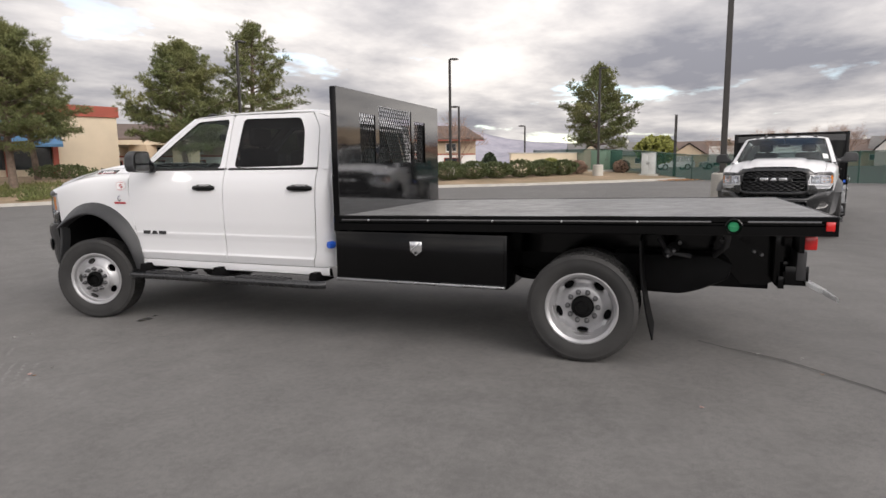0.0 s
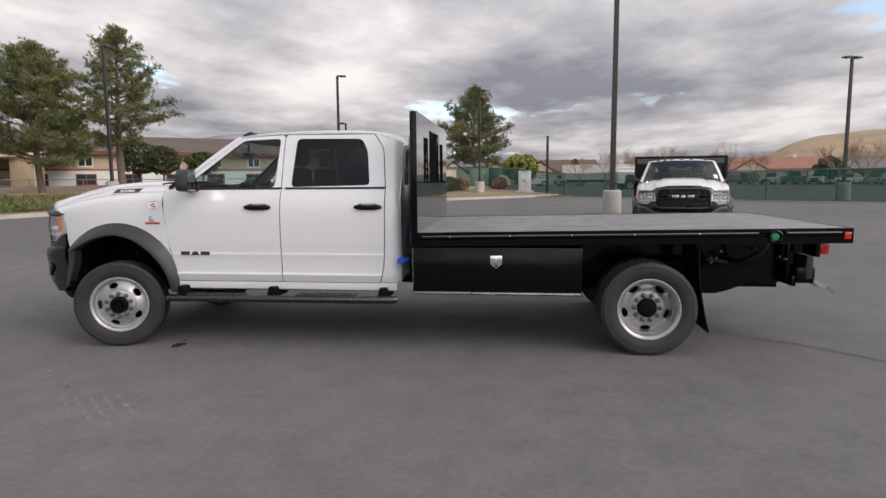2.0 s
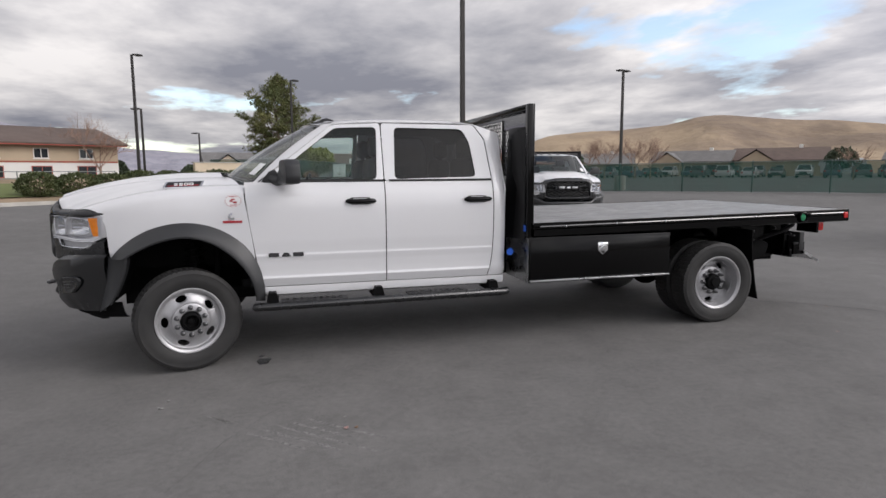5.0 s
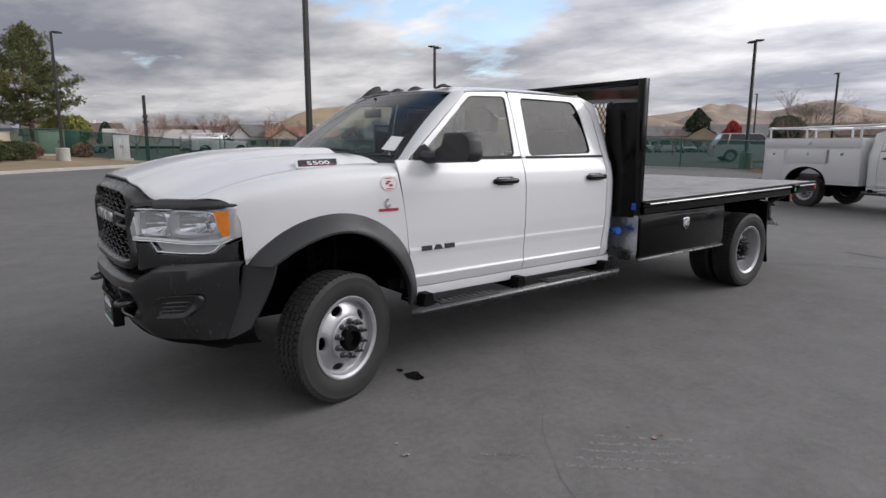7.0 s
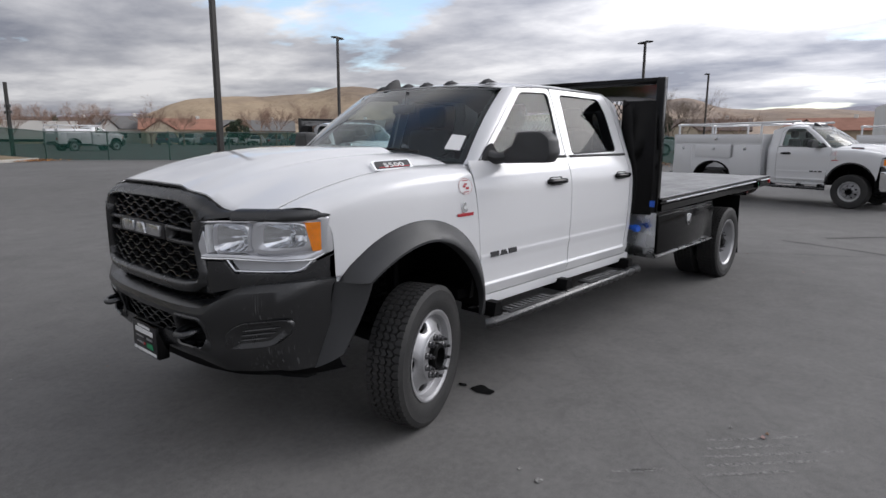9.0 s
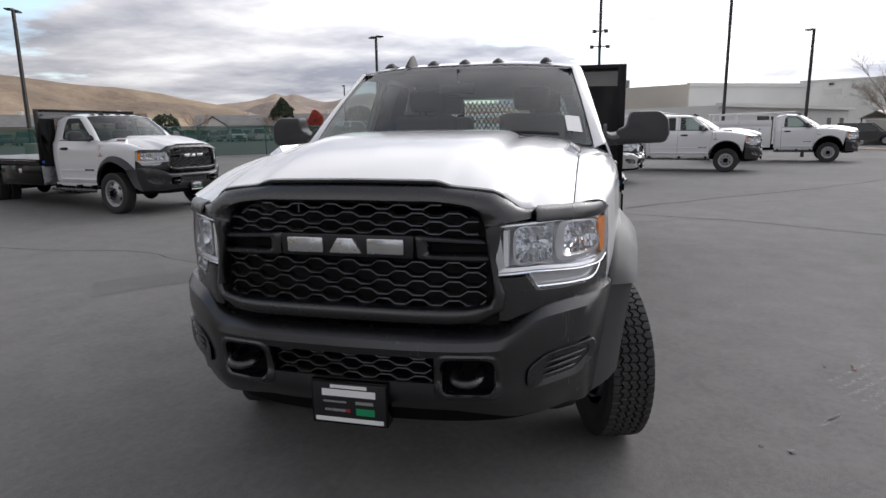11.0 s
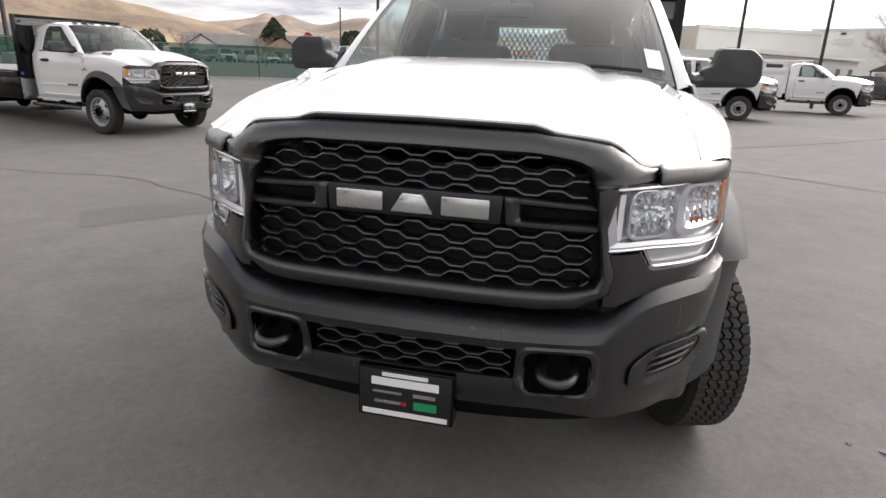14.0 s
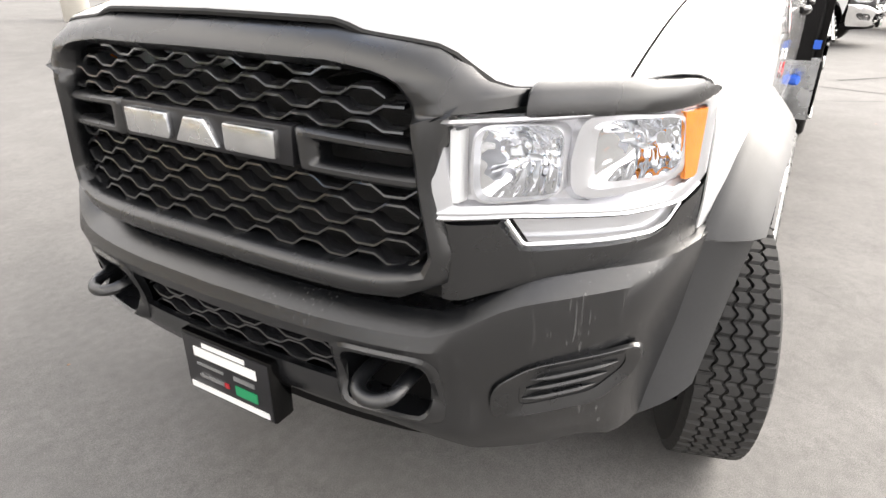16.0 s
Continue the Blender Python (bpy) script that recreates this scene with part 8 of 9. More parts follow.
def motel():
    a, b = (-52, 25.6), (-12.0, 54.0)
    root = thing("motel", "two tone motel with a brown roof and red trim", "building")
    z = 0.7
    bm = bmesh.new()
    wall_box(bm, a, b, 11, z - 0.3, z + 1.75)
    part("lower_wall", bm, WHITEWALL, root)
    bm = bmesh.new()
    wall_box(bm, a, b, 11, z + 1.75, z + 3.25)
    part("upper_wall", bm, TANWALL, root)
    wall_piece(root, "red_band", a, b, 0, 49, z + 1.78, z + 1.90, 0.03, REDTRIM)
    wall_piece(root, "fascia", a, b, -0.6, 49.6, z + 3.15, z + 3.36, 0.75, REDTRIM, 0.2)
    p, d = on_wall(a, b, -0.7, 0.8)
    q, _ = on_wall(a, b, 49.7, 0.8)
    n = Vector((-d.y, d.x, 0))
    bm = bmesh.new()
    rows = [[tuple(e + n * off + Vector((0, 0, h))) for e in (p, q)] for off, h in ((0, z + 3.36), (6.3, z + 5.0), (12.6, z + 3.36))]
    grid(bm, rows)
    thick(bm, 0.12)
    part("roof", bm, BROWNROOF, root)
    for k in range(14):
        s = 1.5 + 3.4 * k
        window_on(root, a, b, s, s + 1.5, z + 0.55, z + 1.5, REDTRIM)
        window_on(root, a, b, s + 0.2, s + 1.3, z + 2.1, z + 2.95)
    # porch columns
    for s in (19.5, 22.6):
        p, _ = on_wall(a, b, s, 7.0)
        part("porch_column", boxes((p.x - 0.9, p.x + 0.9, p.y - 0.5, p.y + 0.5, z - 0.3, z + 2.6), bevel=0.03), TANWALL, root)
    p, _ = on_wall(a, b, 16.5, 7.6)
    q, _ = on_wall(a, b, 25.5, 7.6)
    bm = bmesh.new()
    wall_box(bm, (p.x, p.y), (q.x, q.y), 7.4, z + 2.6, z + 2.95)
    part("porch_roof", bm, STUCCO, root)
    # low rail fence in front
    rail = thing("rail_fence", "low pipe rail fence in front of the motel", "fence")
    pa, d = on_wall(a, b, 2, 11)
    pb, _ = on_wall(a, b, 44, 11)
    for h in (0.55, 1.0):
        bm = bmesh.new()
        tube(bm, [(pa.x, pa.y, z + h), (pb.x, pb.y, z + h)], 0.03, 6)
        part("rail", bm, POST, rail)
    for k in range(15):
        p = pa.lerp(pb, k / 14)
        bm = bmesh.new()
        tube(bm, [(p.x, p.y, z - 0.3), (p.x, p.y, z + 1.05)], 0.035, 6)
        part("rail_post", bm, POST, rail)


def cream_building():
    a, b = (-34.2, 13.0), (-28.3, 25.5)
    root = thing("office_building", "cream stucco office with a red fascia and blue awning", "building")
    z = 0.6
    bm = bmesh.new()
    wall_box(bm, a, b, 12, z - 0.3, 4.85)
    part("wall", bm, STUCCO, root)
    L = math.hypot(b[0] - a[0], b[1] - a[1])
    wall_piece(root, "fascia", a, b, -0.1, L + 0.12, 4.82, 5.5, 0.12, REDTRIM, 12.2)
    for k in range(4):
        s = 0.5 + 2.45 * k
        win = wall_piece(root, "window", a, b, s, s + 2.1, z + 0.9, z + 2.3, 0.03, BRONZE)
        for j in range(2):
            wall_piece(win, "pane", a, b, s + 0.08 + j, s + 0.96 + j, z + 0.98, z + 2.22, 0.04, WINDOWDARK, 0.02)
        wall_piece(root, "pier", a, b, s + 2.12, s + 2.42, z, z + 3.6, 0.25, REDTRIM, 0.3)
    p, d = on_wall(a, b, -0.3, 0.0)
    q, _ = on_wall(a, b, 10.3, 0.0)
    o = Vector((d.y, -d.x, 0))
    bm = bmesh.new()
    grid(bm, [[tuple(e + o * w + Vector((0, 0, h))) for e in (p, q)] for w, h in ((0.05, 4.4), (0.5, 4.2), (1.3, 3.0), (1.3, 2.85))])
    thick(bm, 0.08)
    part("awning", bm, BLUEAWN, root, "faded blue sloped awning")


def warehouse():
    root = thing("warehouse", "long off-white metal warehouse", "building")
    # main wall
    a, b = (38.0, -73.0), (66.8, -22.3)
    L = math.hypot(b[0] - a[0], b[1] - a[1])
    a, b = b, a
    def block(name, p, q, depth, z0, z1, mat):
        bm = bmesh.new()
        wall_box(bm, p, q, depth, z0, z1)
        return part(name, bm, mat, root)
    block("main_hall", b, a, -30, -0.2, 6.0, PANEL)
    bm = bmesh.new()
    # the taller end
    d = Vector((b[0] - a[0], b[1] - a[1], 0)).normalized()
    m0 = Vector((*a, 0)) + d * 21.0
    n = Vector((-d.y, d.x, 0))
    n = n if n.x > 0 else -n
    pts = [m0 - n * 0.15, Vector((*b, 0)) - n * 0.15, Vector((*b, 0)) + n * 20, m0 + n * 20]
    lo = [bm.verts.new((p.x, p.y, 5.6)) for p in pts]
    hi = [bm.verts.new((p.x, p.y, 7.4)) for p in pts]
    bm.faces.new(hi)
    for i in range(4):
        bm.faces.new((lo[i], lo[(i + 1) % 4], hi[(i + 1) % 4], hi[i]))
    bmesh.ops.recalc_face_normals(bm, faces=bm.faces)
    part("parapet_block", bm, PANEL, root)
    def piece(name, s0, s1, z0, z1, mat, out=0.05, depth=0.08):
        p, q = Vector((*a, 0)) + d * s0 - n * out, Vector((*a, 0)) + d * s1 - n * out
        bm = bmesh.new()
        pts = [p, q, q + n * depth, p + n * depth]
        lo = [bm.verts.new((v.x, v.y, z0)) for v in pts]
        hi = [bm.verts.new((v.x, v.y, z1)) for v in pts]
        bm.faces.new(lo[::-1]), bm.faces.new(hi)
        for i in range(4):
            bm.faces.new((lo[i], lo[(i + 1) % 4], hi[(i + 1) % 4], hi[i]))
        bmesh.ops.recalc_face_normals(bm, faces=bm.faces)
        return part(name, bm, mat, root)
    piece("roof_trim", -0.2, 21.0, 5.85, 6.08, PANELGREY, 0.1)
    piece("roof_trim", 21.0, L, 7.28, 7.48, PANELGREY, 0.3)
    piece("base_band", 8.0, L, -0.1, 0.9, TANWALL, 0.06)
    for s, z in ((2.0, 4.6), (13.5, 4.8)):
        piece("wall_vent", s, s + 1.5, z, z + 0.55, PANELGREY, 0.07)
        piece("wall_lamp", s + 0.4, s + 0.8, z + 0.9, z + 1.1, LAMPHEAD, 0.2, 0.2)
    for s in (14.0, 26.0, 31.0):
        piece("door", s, s + 1.1, 0.0, 2.2, PANELGREY, 0.07)
    for s in np.arange(0.6, L, 1.2):
        piece("cladding_rib", s, s + 0.06, 0.9, 5.85, PANEL, 0.03, 0.04)
    # near block, with its beige side
    root2 = thing("grey_hall", "pale grey metal hall with a beige side wall", "building")
    def block2(name, pts, z0, z1, mat):
        bm = bmesh.new()
        lo = [bm.verts.new((x, y, z0)) for x, y in pts]
        hi = [bm.verts.new((x, y, z1)) for x, y in pts]
        bm.faces.new(lo[::-1]), bm.faces.new(hi)
        for i in range(len(pts)):
            bm.faces.new((lo[i], lo[(i + 1) % len(pts)], hi[(i + 1) % len(pts)], hi[i]))
        bmesh.ops.recalc_face_normals(bm, faces=bm.faces)
        return part(name, bm, mat, root2)
    block2("hall", [(56.1, -9.9), (62.0, -21.6), (85, -12), (85, 6), (63.5, 1.5)], -0.2, 5.35, PANELGREY)
    block2("side_cladding", [(56.0, -9.85), (56.1, -9.95), (63.6, 1.45), (63.5, 1.55)], -0.2, 5.4, PANELTAN)
    block2("roof_trim", [(55.95, -9.95), (62.0, -21.8), (62.2, -21.6), (56.3, -9.7)], 5.2, 5.5, PANELGREY)
    for x, y in ((62, -5), (70, -3)):
        bm = bmesh.new()
        tube(bm, [(x, y, 5.2), (x, y, 6.3)], 0.18, 10)
        part("flue", bm, POST, root2)
    # low wing with windows and a door
    root3 = thing("low_office", "low grey annex with dark windows", "building")
    p0, p1 = (41.0, -9.6), (57.6, -23.4)
    dd = Vector((p1[0] - p0[0], p1[1] - p0[1], 0)).normalized()
    nn = Vector((-dd.y, dd.x, 0))
    bm = bmesh.new()
    pts = [Vector((*p0, 0)), Vector((*p1, 0)), Vector((*p1, 0)) + nn * 9, Vector((*p0, 0)) + nn * 9]
    lo = [bm.verts.new((v.x, v.y, -0.2)) for v in pts]
    hi = [bm.verts.new((v.x, v.y, 3.0)) for v in pts]
    bm.faces.new(hi)
    for i in range(4):
        bm.faces.new((lo[i], lo[(i + 1) % 4], hi[(i + 1) % 4], hi[i]))
    bmesh.ops.recalc_face_normals(bm, faces=bm.faces)
    part("wall", bm, PANELGREY, root3)
    def piece3(name, s0, s1, z0, z1, mat, out, depth=0.06, parent=None):
        q = [Vector((*p0, 0)) + dd * s - nn * o for s, o in ((s0, out), (s1, out), (s1, out - depth), (s0, out - depth))]
        bm = bmesh.new()
        lo = [bm.verts.new((v.x, v.y, z0)) for v in q]
        hi = [bm.verts.new((v.x, v.y, z1)) for v in q]
        bm.faces.new(lo[::-1]), bm.faces.new(hi)
        for i in range(4):
            bm.faces.new((lo[i], lo[(i + 1) % 4], hi[(i + 1) % 4], hi[i]))
        bmesh.ops.recalc_face_normals(bm, faces=bm.faces)
        return part(name, bm, mat, parent or root3)
    piece3("roof_edge", -0.4, 22.0, 2.9, 3.15, PANELGREY, 0.4, 0.5)
    for s in (9.0, 13.0, 17.0, 19.6):
        w = piece3("window", s, s + 1.0, 0.9, 2.3, WHITEWALL, 0.04)
        piece3("pane", s + 0.08, s + 0.92, 0.98, 2.22, WINDOWDARK, 0.05, 0.02, w)
    piece3("door", 5.2, 7.6, 0.0, 2.3, BRONZE, 0.04)
    # two open carports and sheds before the wall
    for x, y in ((53.4, -25.3), (49.6, -26.4)):
        sh = thing("garden_shed", "white shed under a tan gabled frame roof", "shed", "sheds by the warehouse")
        sh.matrix_world = pose(x, y, 0, 0, 0, -62)
        part("wall", boxes((-1.7, 1.7, -1.2, 1.2, 0, 2.0), bevel=0.01), WHITEWALL, sh)
        bm = bmesh.new()
        grid(bm, [[(sx, yy, zz) for yy, zz in ((-1.5, 2.15), (0, 2.75), (1.5, 2.15))] for sx in (-2.1, 2.1)])
        thick(bm, 0.06)
        part("roof", bm, PANELTAN, sh)
        for sx in (-1.9, 1.9):
            for yy in (-1.4, 1.4):
                bm = bmesh.new()
                tube(bm, [(sx, yy, 0), (sx, yy, 2.2)], 0.05, 6)
                part("post", bm, BRONZE, sh)
        part("door", boxes((-1.0, 0.0, -1.24, -1.19, 0.0, 1.8)), TANWALL, sh)
    for k, (x, y) in enumerate(((38.5, -30.5), (37.9, -31.0))):
        bl = thing("bollard", "red safety bollard by the building", "bollard", "red bollards")
        bl.location = (x, y, 0)
        bm = bmesh.new()
        rows = [[(r * math.cos(a), r * math.sin(a), h) for a in np.linspace(0, 2 * math.pi, 13)[:-1]] for r, h in ((0.13, 0.0), (0.13, 1.15), (0.09, 1.24), (0.01, 1.26))]
        grid(bm, rows, closed=True)
        bmesh.ops.recalc_face_normals(bm, faces=bm.faces)
        part("post", bm, RED, bl)


motel()
cream_building()
warehouse()

# block wall, cabinets and pad on the bank
bw = thing("block_wall", "low cream block wall on the bank", "wall")
part("wall", wall_box(bmesh.new(), (-3.4, 32.6), (0.8, 35.8), 0.2, 0.5, 2.15), STUCCO, bw)
part("cap", wall_box(bmesh.new(), (-3.45, 32.5), (0.85, 35.8), 0.3, 2.15, 2.21), CONCRETE, bw)


def cabinet(x, y, turn, w, d, h, mat, label):
    root = thing("utility_cabinet", label, "utility box")
    root.matrix_world = pose(x, y, base_z(x, y), 0, 0, turn)
    part("pad", boxes((-w / 2 - 0.15, w / 2 + 0.15, -d / 2 - 0.15, d / 2 + 0.15, -0.3, 0.08), bevel=0.01), CONCRETE, root)
    part("case", boxes((-w / 2, w / 2, -d / 2, d / 2, 0.08, h), bevel=0.02), mat, root)
    part("lid", boxes((-w / 2 - 0.03, w / 2 + 0.03, -d / 2 - 0.03, d / 2 + 0.03, h, h + 0.05), bevel=0.015), mat, root)
    for sx in (-1, 1):
        dr = part("door", boxes((min(0.01 * sx, sx * (w / 2 - 0.03)), max(0.01 * sx, sx * (w / 2 - 0.03)), -d / 2 - 0.012, -d / 2, 0.16, h - 0.05), bevel=0.004), mat, root)
        part("handle", boxes((sx * 0.05 - 0.015, sx * 0.05 + 0.015, -d / 2 - 0.04, -d / 2 - 0.012, h * 0.5, h * 0.5 + 0.15), bevel=0.004), BRONZE, dr)


cabinet(2.4, 34.2, 5, 1.9, 0.9, 1.25, GREENBOX, "green utility cabinet on a concrete pad")
cabinet(5.0, 31.8, -10, 0.75, 0.6, 1.25, PALEBOX, "pale grey utility pedestal by the bank")

# ---- other trucks and cars ----
def service_body(root, x0, wb, x1, rack=True):
    """A white steel service body: side packs with doors, open middle, ladder rack."""
    sb = new("service_body")
    sb.parent = root
    sb["label"] = "white steel service body with side lockers"
    for s in (-1, 1):
        bm = bmesh.new()
        y0, y1 = sorted((s * 0.62, s * 1.04))
        # side pack with the wheel arch cut from its outline
        o = [(x0, 0.62), (wb - 0.55, 0.62)] + [(wb - 0.55 * math.cos(a), 0.62 + 0.42 * math.sin(a)) for a in np.linspace(0.15, math.pi - 0.15, 9)] + [(wb + 0.55, 0.62), (x1, 0.62), (x1, 1.52), (x1 + 0.02, 1.80), (x0, 1.80)]
        prism(bm, o, "y", y0, y1)
        pk = part("side_pack", bm, WHITE, sb)
        for a, b, lo, hi in ((x0 + 0.04, x0 + 0.86, 0.68, 1.50), (wb - 0.60, wb + 0.55, 1.14, 1.50), (wb + 0.66, x1 - 0.05, 0.68, 1.50), (x0 + 0.04, x1 - 0.06, 1.56, 1.77)):
            if b - a < 0.15:
                continue
            dr = part("locker_door", boxes((a, b, *sorted((s * 1.036, s * 1.055)), lo, hi), bevel=0.006), WHITE, pk)
            c = (a + b) / 2
            part("latch", boxes((c - 0.04, c + 0.04, *sorted((s * 1.05, s * 1.066)), hi - 0.14, hi - 0.05), bevel=0.004), SATIN, dr)
        bm = bmesh.new()
        rows = [[(wb - r * math.cos(a), s * y, 0.62 + r * 0.78 * math.sin(a)) for a in np.linspace(0.05, math.pi - 0.05, 16)] for r, y in ((0.57, 1.045), (0.56, 1.07), (0.52, 1.07), (0.51, 0.66))]
        grid(bm, rows)
        part("arch_trim", bm, DARK, sb)
        if rack:
            for x in (x0 + 0.08, wb + 0.1, x1 - 0.1):
                bm = bmesh.new()
                tube(bm, [(x, s * 0.98, 1.78), (x, s * 0.98, 2.06)], 0.03, 8)
                part("rack_post", bm, WHITE, sb)
            bm = bmesh.new()
            tube(bm, [(x0 - 0.9, s * 0.98, 2.12), (x0 - 0.2, s * 0.98, 2.10), (x1 - 0.05, s * 0.98, 2.06)], 0.028, 8)
            part("rack_rail", bm, WHITE, sb)
    if rack:
        for x in (x0 - 0.7, x0 + 0.08, wb + 0.1, x1 - 0.1):
            bm = bmesh.new()
            tube(bm, [(x, -0.98, 2.08), (x, 0.98, 2.08)], 0.028, 8)
            part("rack_bar", bm, WHITE, sb)
    part("bed_floor", boxes((x0, x1, -0.64, 0.64, 0.70, 0.80)), DARK, sb)
    part("tailgate", boxes((x1 - 0.04, x1, -0.62, 0.62, 0.78, 1.42), bevel=0.006), WHITE, sb)
    part("front_panel", boxes((x0, x0 + 0.03, -1.02, 0.62, 0.80, 1.80)), WHITE, sb)
    part("rear_bumper", boxes((x1, x1 + 0.16, -1.0, 1.0, 0.52, 0.70), bevel=0.01), PLASTIC, sb)
    for s in (-1, 1):
        part("tail_lamp", boxes((x1, x1 + 0.02, s * 0.85 - 0.06, s * 0.85 + 0.06, 0.90, 1.12), bevel=0.006), RED, sb)


# the second platform truck, regular cab
second = pickup("white regular cab truck with a black platform bed, parked", pose(7.69, 7.60, ground_z(7.69, 7.60), 0, 0.3, 76.0) @ Matrix.Scale(0.95, 4), crew=False, wb=4.28, number=False, group="parked work trucks")


def service_truck(m, crew, label, bright=False):
    wb = 3.57 if not crew else 4.30
    t = pickup(label, m, crew=crew, wb=wb, bed="service", number=False, group="parked work trucks", bright=bright)
    back = 2.79 if crew else 2.06
    service_body(t, back + 0.14, wb, wb + 1.25)
    return t


service_truck(pose(15.15, -1.48, ground_z(15.15, -1.48), 0, 0, 77) @ Matrix.Scale(0.95, 4), False, "white regular cab truck with a service body and ladder rack", True)
service_truck(pose(20.3, -5.88, ground_z(20.3, -5.88), 0, 0, 75) @ Matrix.Scale(0.96, 4), True, "white crew cab truck with a service body and rack")
service_truck(pose(26.6, -11.2, ground_z(26.6, -11.2), 0, 0, 75), False, "white regular cab truck with a service body and rack, farther off")


# ---- parked cars ----
CAR_PAINT = {}


def paint(rgb):
    if rgb not in CAR_PAINT:
        CAR_PAINT[rgb] = material("car paint", rgb, 0.3, coat=0.7, vary=0.03)
    return CAR_PAINT[rgb]


CARGLASS = material("dark car glass", (0.02, 0.024, 0.028), 0.06, coat=0.6, vary=0.1)
SHARED = {}


def car_wheel(parent, x, y, side, r=0.35):
    if "tyre" not in SHARED:
        for name, prof, mat in (("tyre", [(0.22, -0.09), (0.30, -0.11), (0.345, -0.09), (0.35, 0.0), (0.345, 0.09), (0.30, 0.11), (0.22, 0.09)], RUBBER),
                                ("rim", [(0.225, -0.085), (0.21, -0.06), (0.17, -0.05), (0.06, -0.07), (0.0, -0.07)], STEEL)):
            bm = bmesh.new()
            lathe(bm, prof, 24)
            bmesh.ops.recalc_face_normals(bm, faces=bm.faces)
            me = bpy.data.meshes.new(name)
            bm.to_mesh(me)
            bm.free()
            me.materials.append(mat)
            me.shade_smooth()
            SHARED[name] = me
    w = new("wheel")
    w.parent = parent
    w.matrix_local = Matrix.Translation((x, y, r)) @ pose(0, 0, 0, 0, 0, 180 if side > 0 else 0) @ Matrix.Diagonal((r / 0.35, 1, r / 0.35, 1))
    for n in ("tyre", "rim"):
        o = new(n, SHARED[n])
        o.parent = w


def car(x, y, turn, kind, rgb, label, group="", z=None):
    """A parked car: nose towards -x before it is turned. kind: suv, sedan or pickup."""
    L, W, H = {"suv": (4.7, 0.93, 1.72), "sedan": (4.6, 0.90, 1.46), "pickup": (5.6, 0.98, 1.86)}[kind]
    belt = H * 0.60
    r = 0.35 if kind == "sedan" else 0.38
    root = thing("parked_car", label, "car", group)
    root.matrix_world = pose(x, y, ground_z(x, y) if z is None else z, 0, 0, turn)
    h = L / 2
    fx, rx = -h + 0.88, h - 0.98
    low = 0.30
    top = [(-h, 0.62), (-h + 0.08, belt - 0.16), (-h + 0.5, belt - 0.06), (-h + 1.35, belt), (h - 0.6, belt + 0.02), (h - 0.06, belt - 0.04), (h, belt - 0.25)]
    def arch(c):
        return [(c - 0.42 * math.cos(a), low + 0.06 + 0.42 * math.sin(a)) for a in np.linspace(0.0, math.pi, 9)]
    outline = [(-h, 0.45), (-h + 0.1, low)] + arch(fx) + arch(rx) + [(h - 0.08, low), (h, 0.5)] + top[::-1]
    bm = bmesh.new()
    rows = []
    for yy, sc in ((-W, 0.0), (-W * 0.97, 0.02), (-W * 0.86, 0.05), (W * 0.86, 0.05), (W * 0.97, 0.02), (W, 0.0)):
        edge = 1 if abs(yy) < W * 0.9 else 0
        rows.append([(px * (1 if edge else 0.985), yy, pz + (0.03 if edge and pz > belt - 0.2 else 0)) for px, pz in outline])
    vs = grid(bm, rows, closed=True)
    bm.faces.new(vs[0]), bm.faces.new(vs[-1])
    bmesh.ops.recalc_face_normals(bm, faces=bm.faces)
    part("body", bm, paint(rgb), root, angle=40)
    c0, c1, c2, c3 = {"suv": (-h + 1.25, -h + 2.0, h - 0.5, h - 0.12), "sedan": (-h + 1.25, -h + 2.1, h - 1.5, h - 0.75), "pickup": (-h + 1.5, -h + 2.2, h - 2.0, h - 1.75)}[kind]
    bm = bmesh.new()
    rows = [[(c0, -W * 0.93, belt), (c0, W * 0.93, belt), (c3, W * 0.93, belt), (c3, -W * 0.93, belt)],
            [(c1, -W * 0.74, H - 0.04), (c1, W * 0.74, H - 0.04), (c2, W * 0.74, H - 0.04), (c2, -W * 0.74, H - 0.04)]]
    grid(bm, rows, closed=True)
    bmesh.ops.recalc_face_normals(bm, faces=bm.faces)
    part("glasshouse", bm, CARGLASS, root)
    part("roof", boxes((c1 - 0.03, c2 + 0.03, -W * 0.75, W * 0.75, H - 0.05, H), bevel=0.02), paint(rgb), root)
    for s in (-1, 1):
        for t in (0.0, 0.42, 0.80, 1.0):
            bm = bmesh.new()
            a, b = c0 + (c3 - c0) * t, c1 + (c2 - c1) * t
            tube(bm, [(a, s * W * 0.935, belt), (b, s * W * 0.745, H - 0.04)], 0.035, 6)
            part("pillar", bm, paint(rgb), root)
        part("headlamp", boxes((-h - 0.01, -h + 0.14, *sorted((s * W * 0.55, s * W * 0.92)), belt - 0.30, belt - 0.17), bevel=0.02), CHROME, root)
        part("tail_lamp", boxes((h - 0.12, h + 0.012, *sorted((s * W * 0.68, s * W * 0.95)), belt - 0.26, belt - 0.06), bevel=0.015), RED, root)
        part("mirror", boxes((c0 + 0.25, c0 + 0.37, *sorted((s * W * 0.95, s * (W + 0.16))), belt, belt + 0.14), bevel=0.02), paint(rgb), root)
        car_wheel(root, fx, s * (W - 0.10), s, r)
        car_wheel(root, rx, s * (W - 0.10), s, r)
    part("grille", boxes((-h - 0.015, -h + 0.05, -W * 0.5, W * 0.5, 0.55, belt - 0.2), bevel=0.01), GRILLE, root)
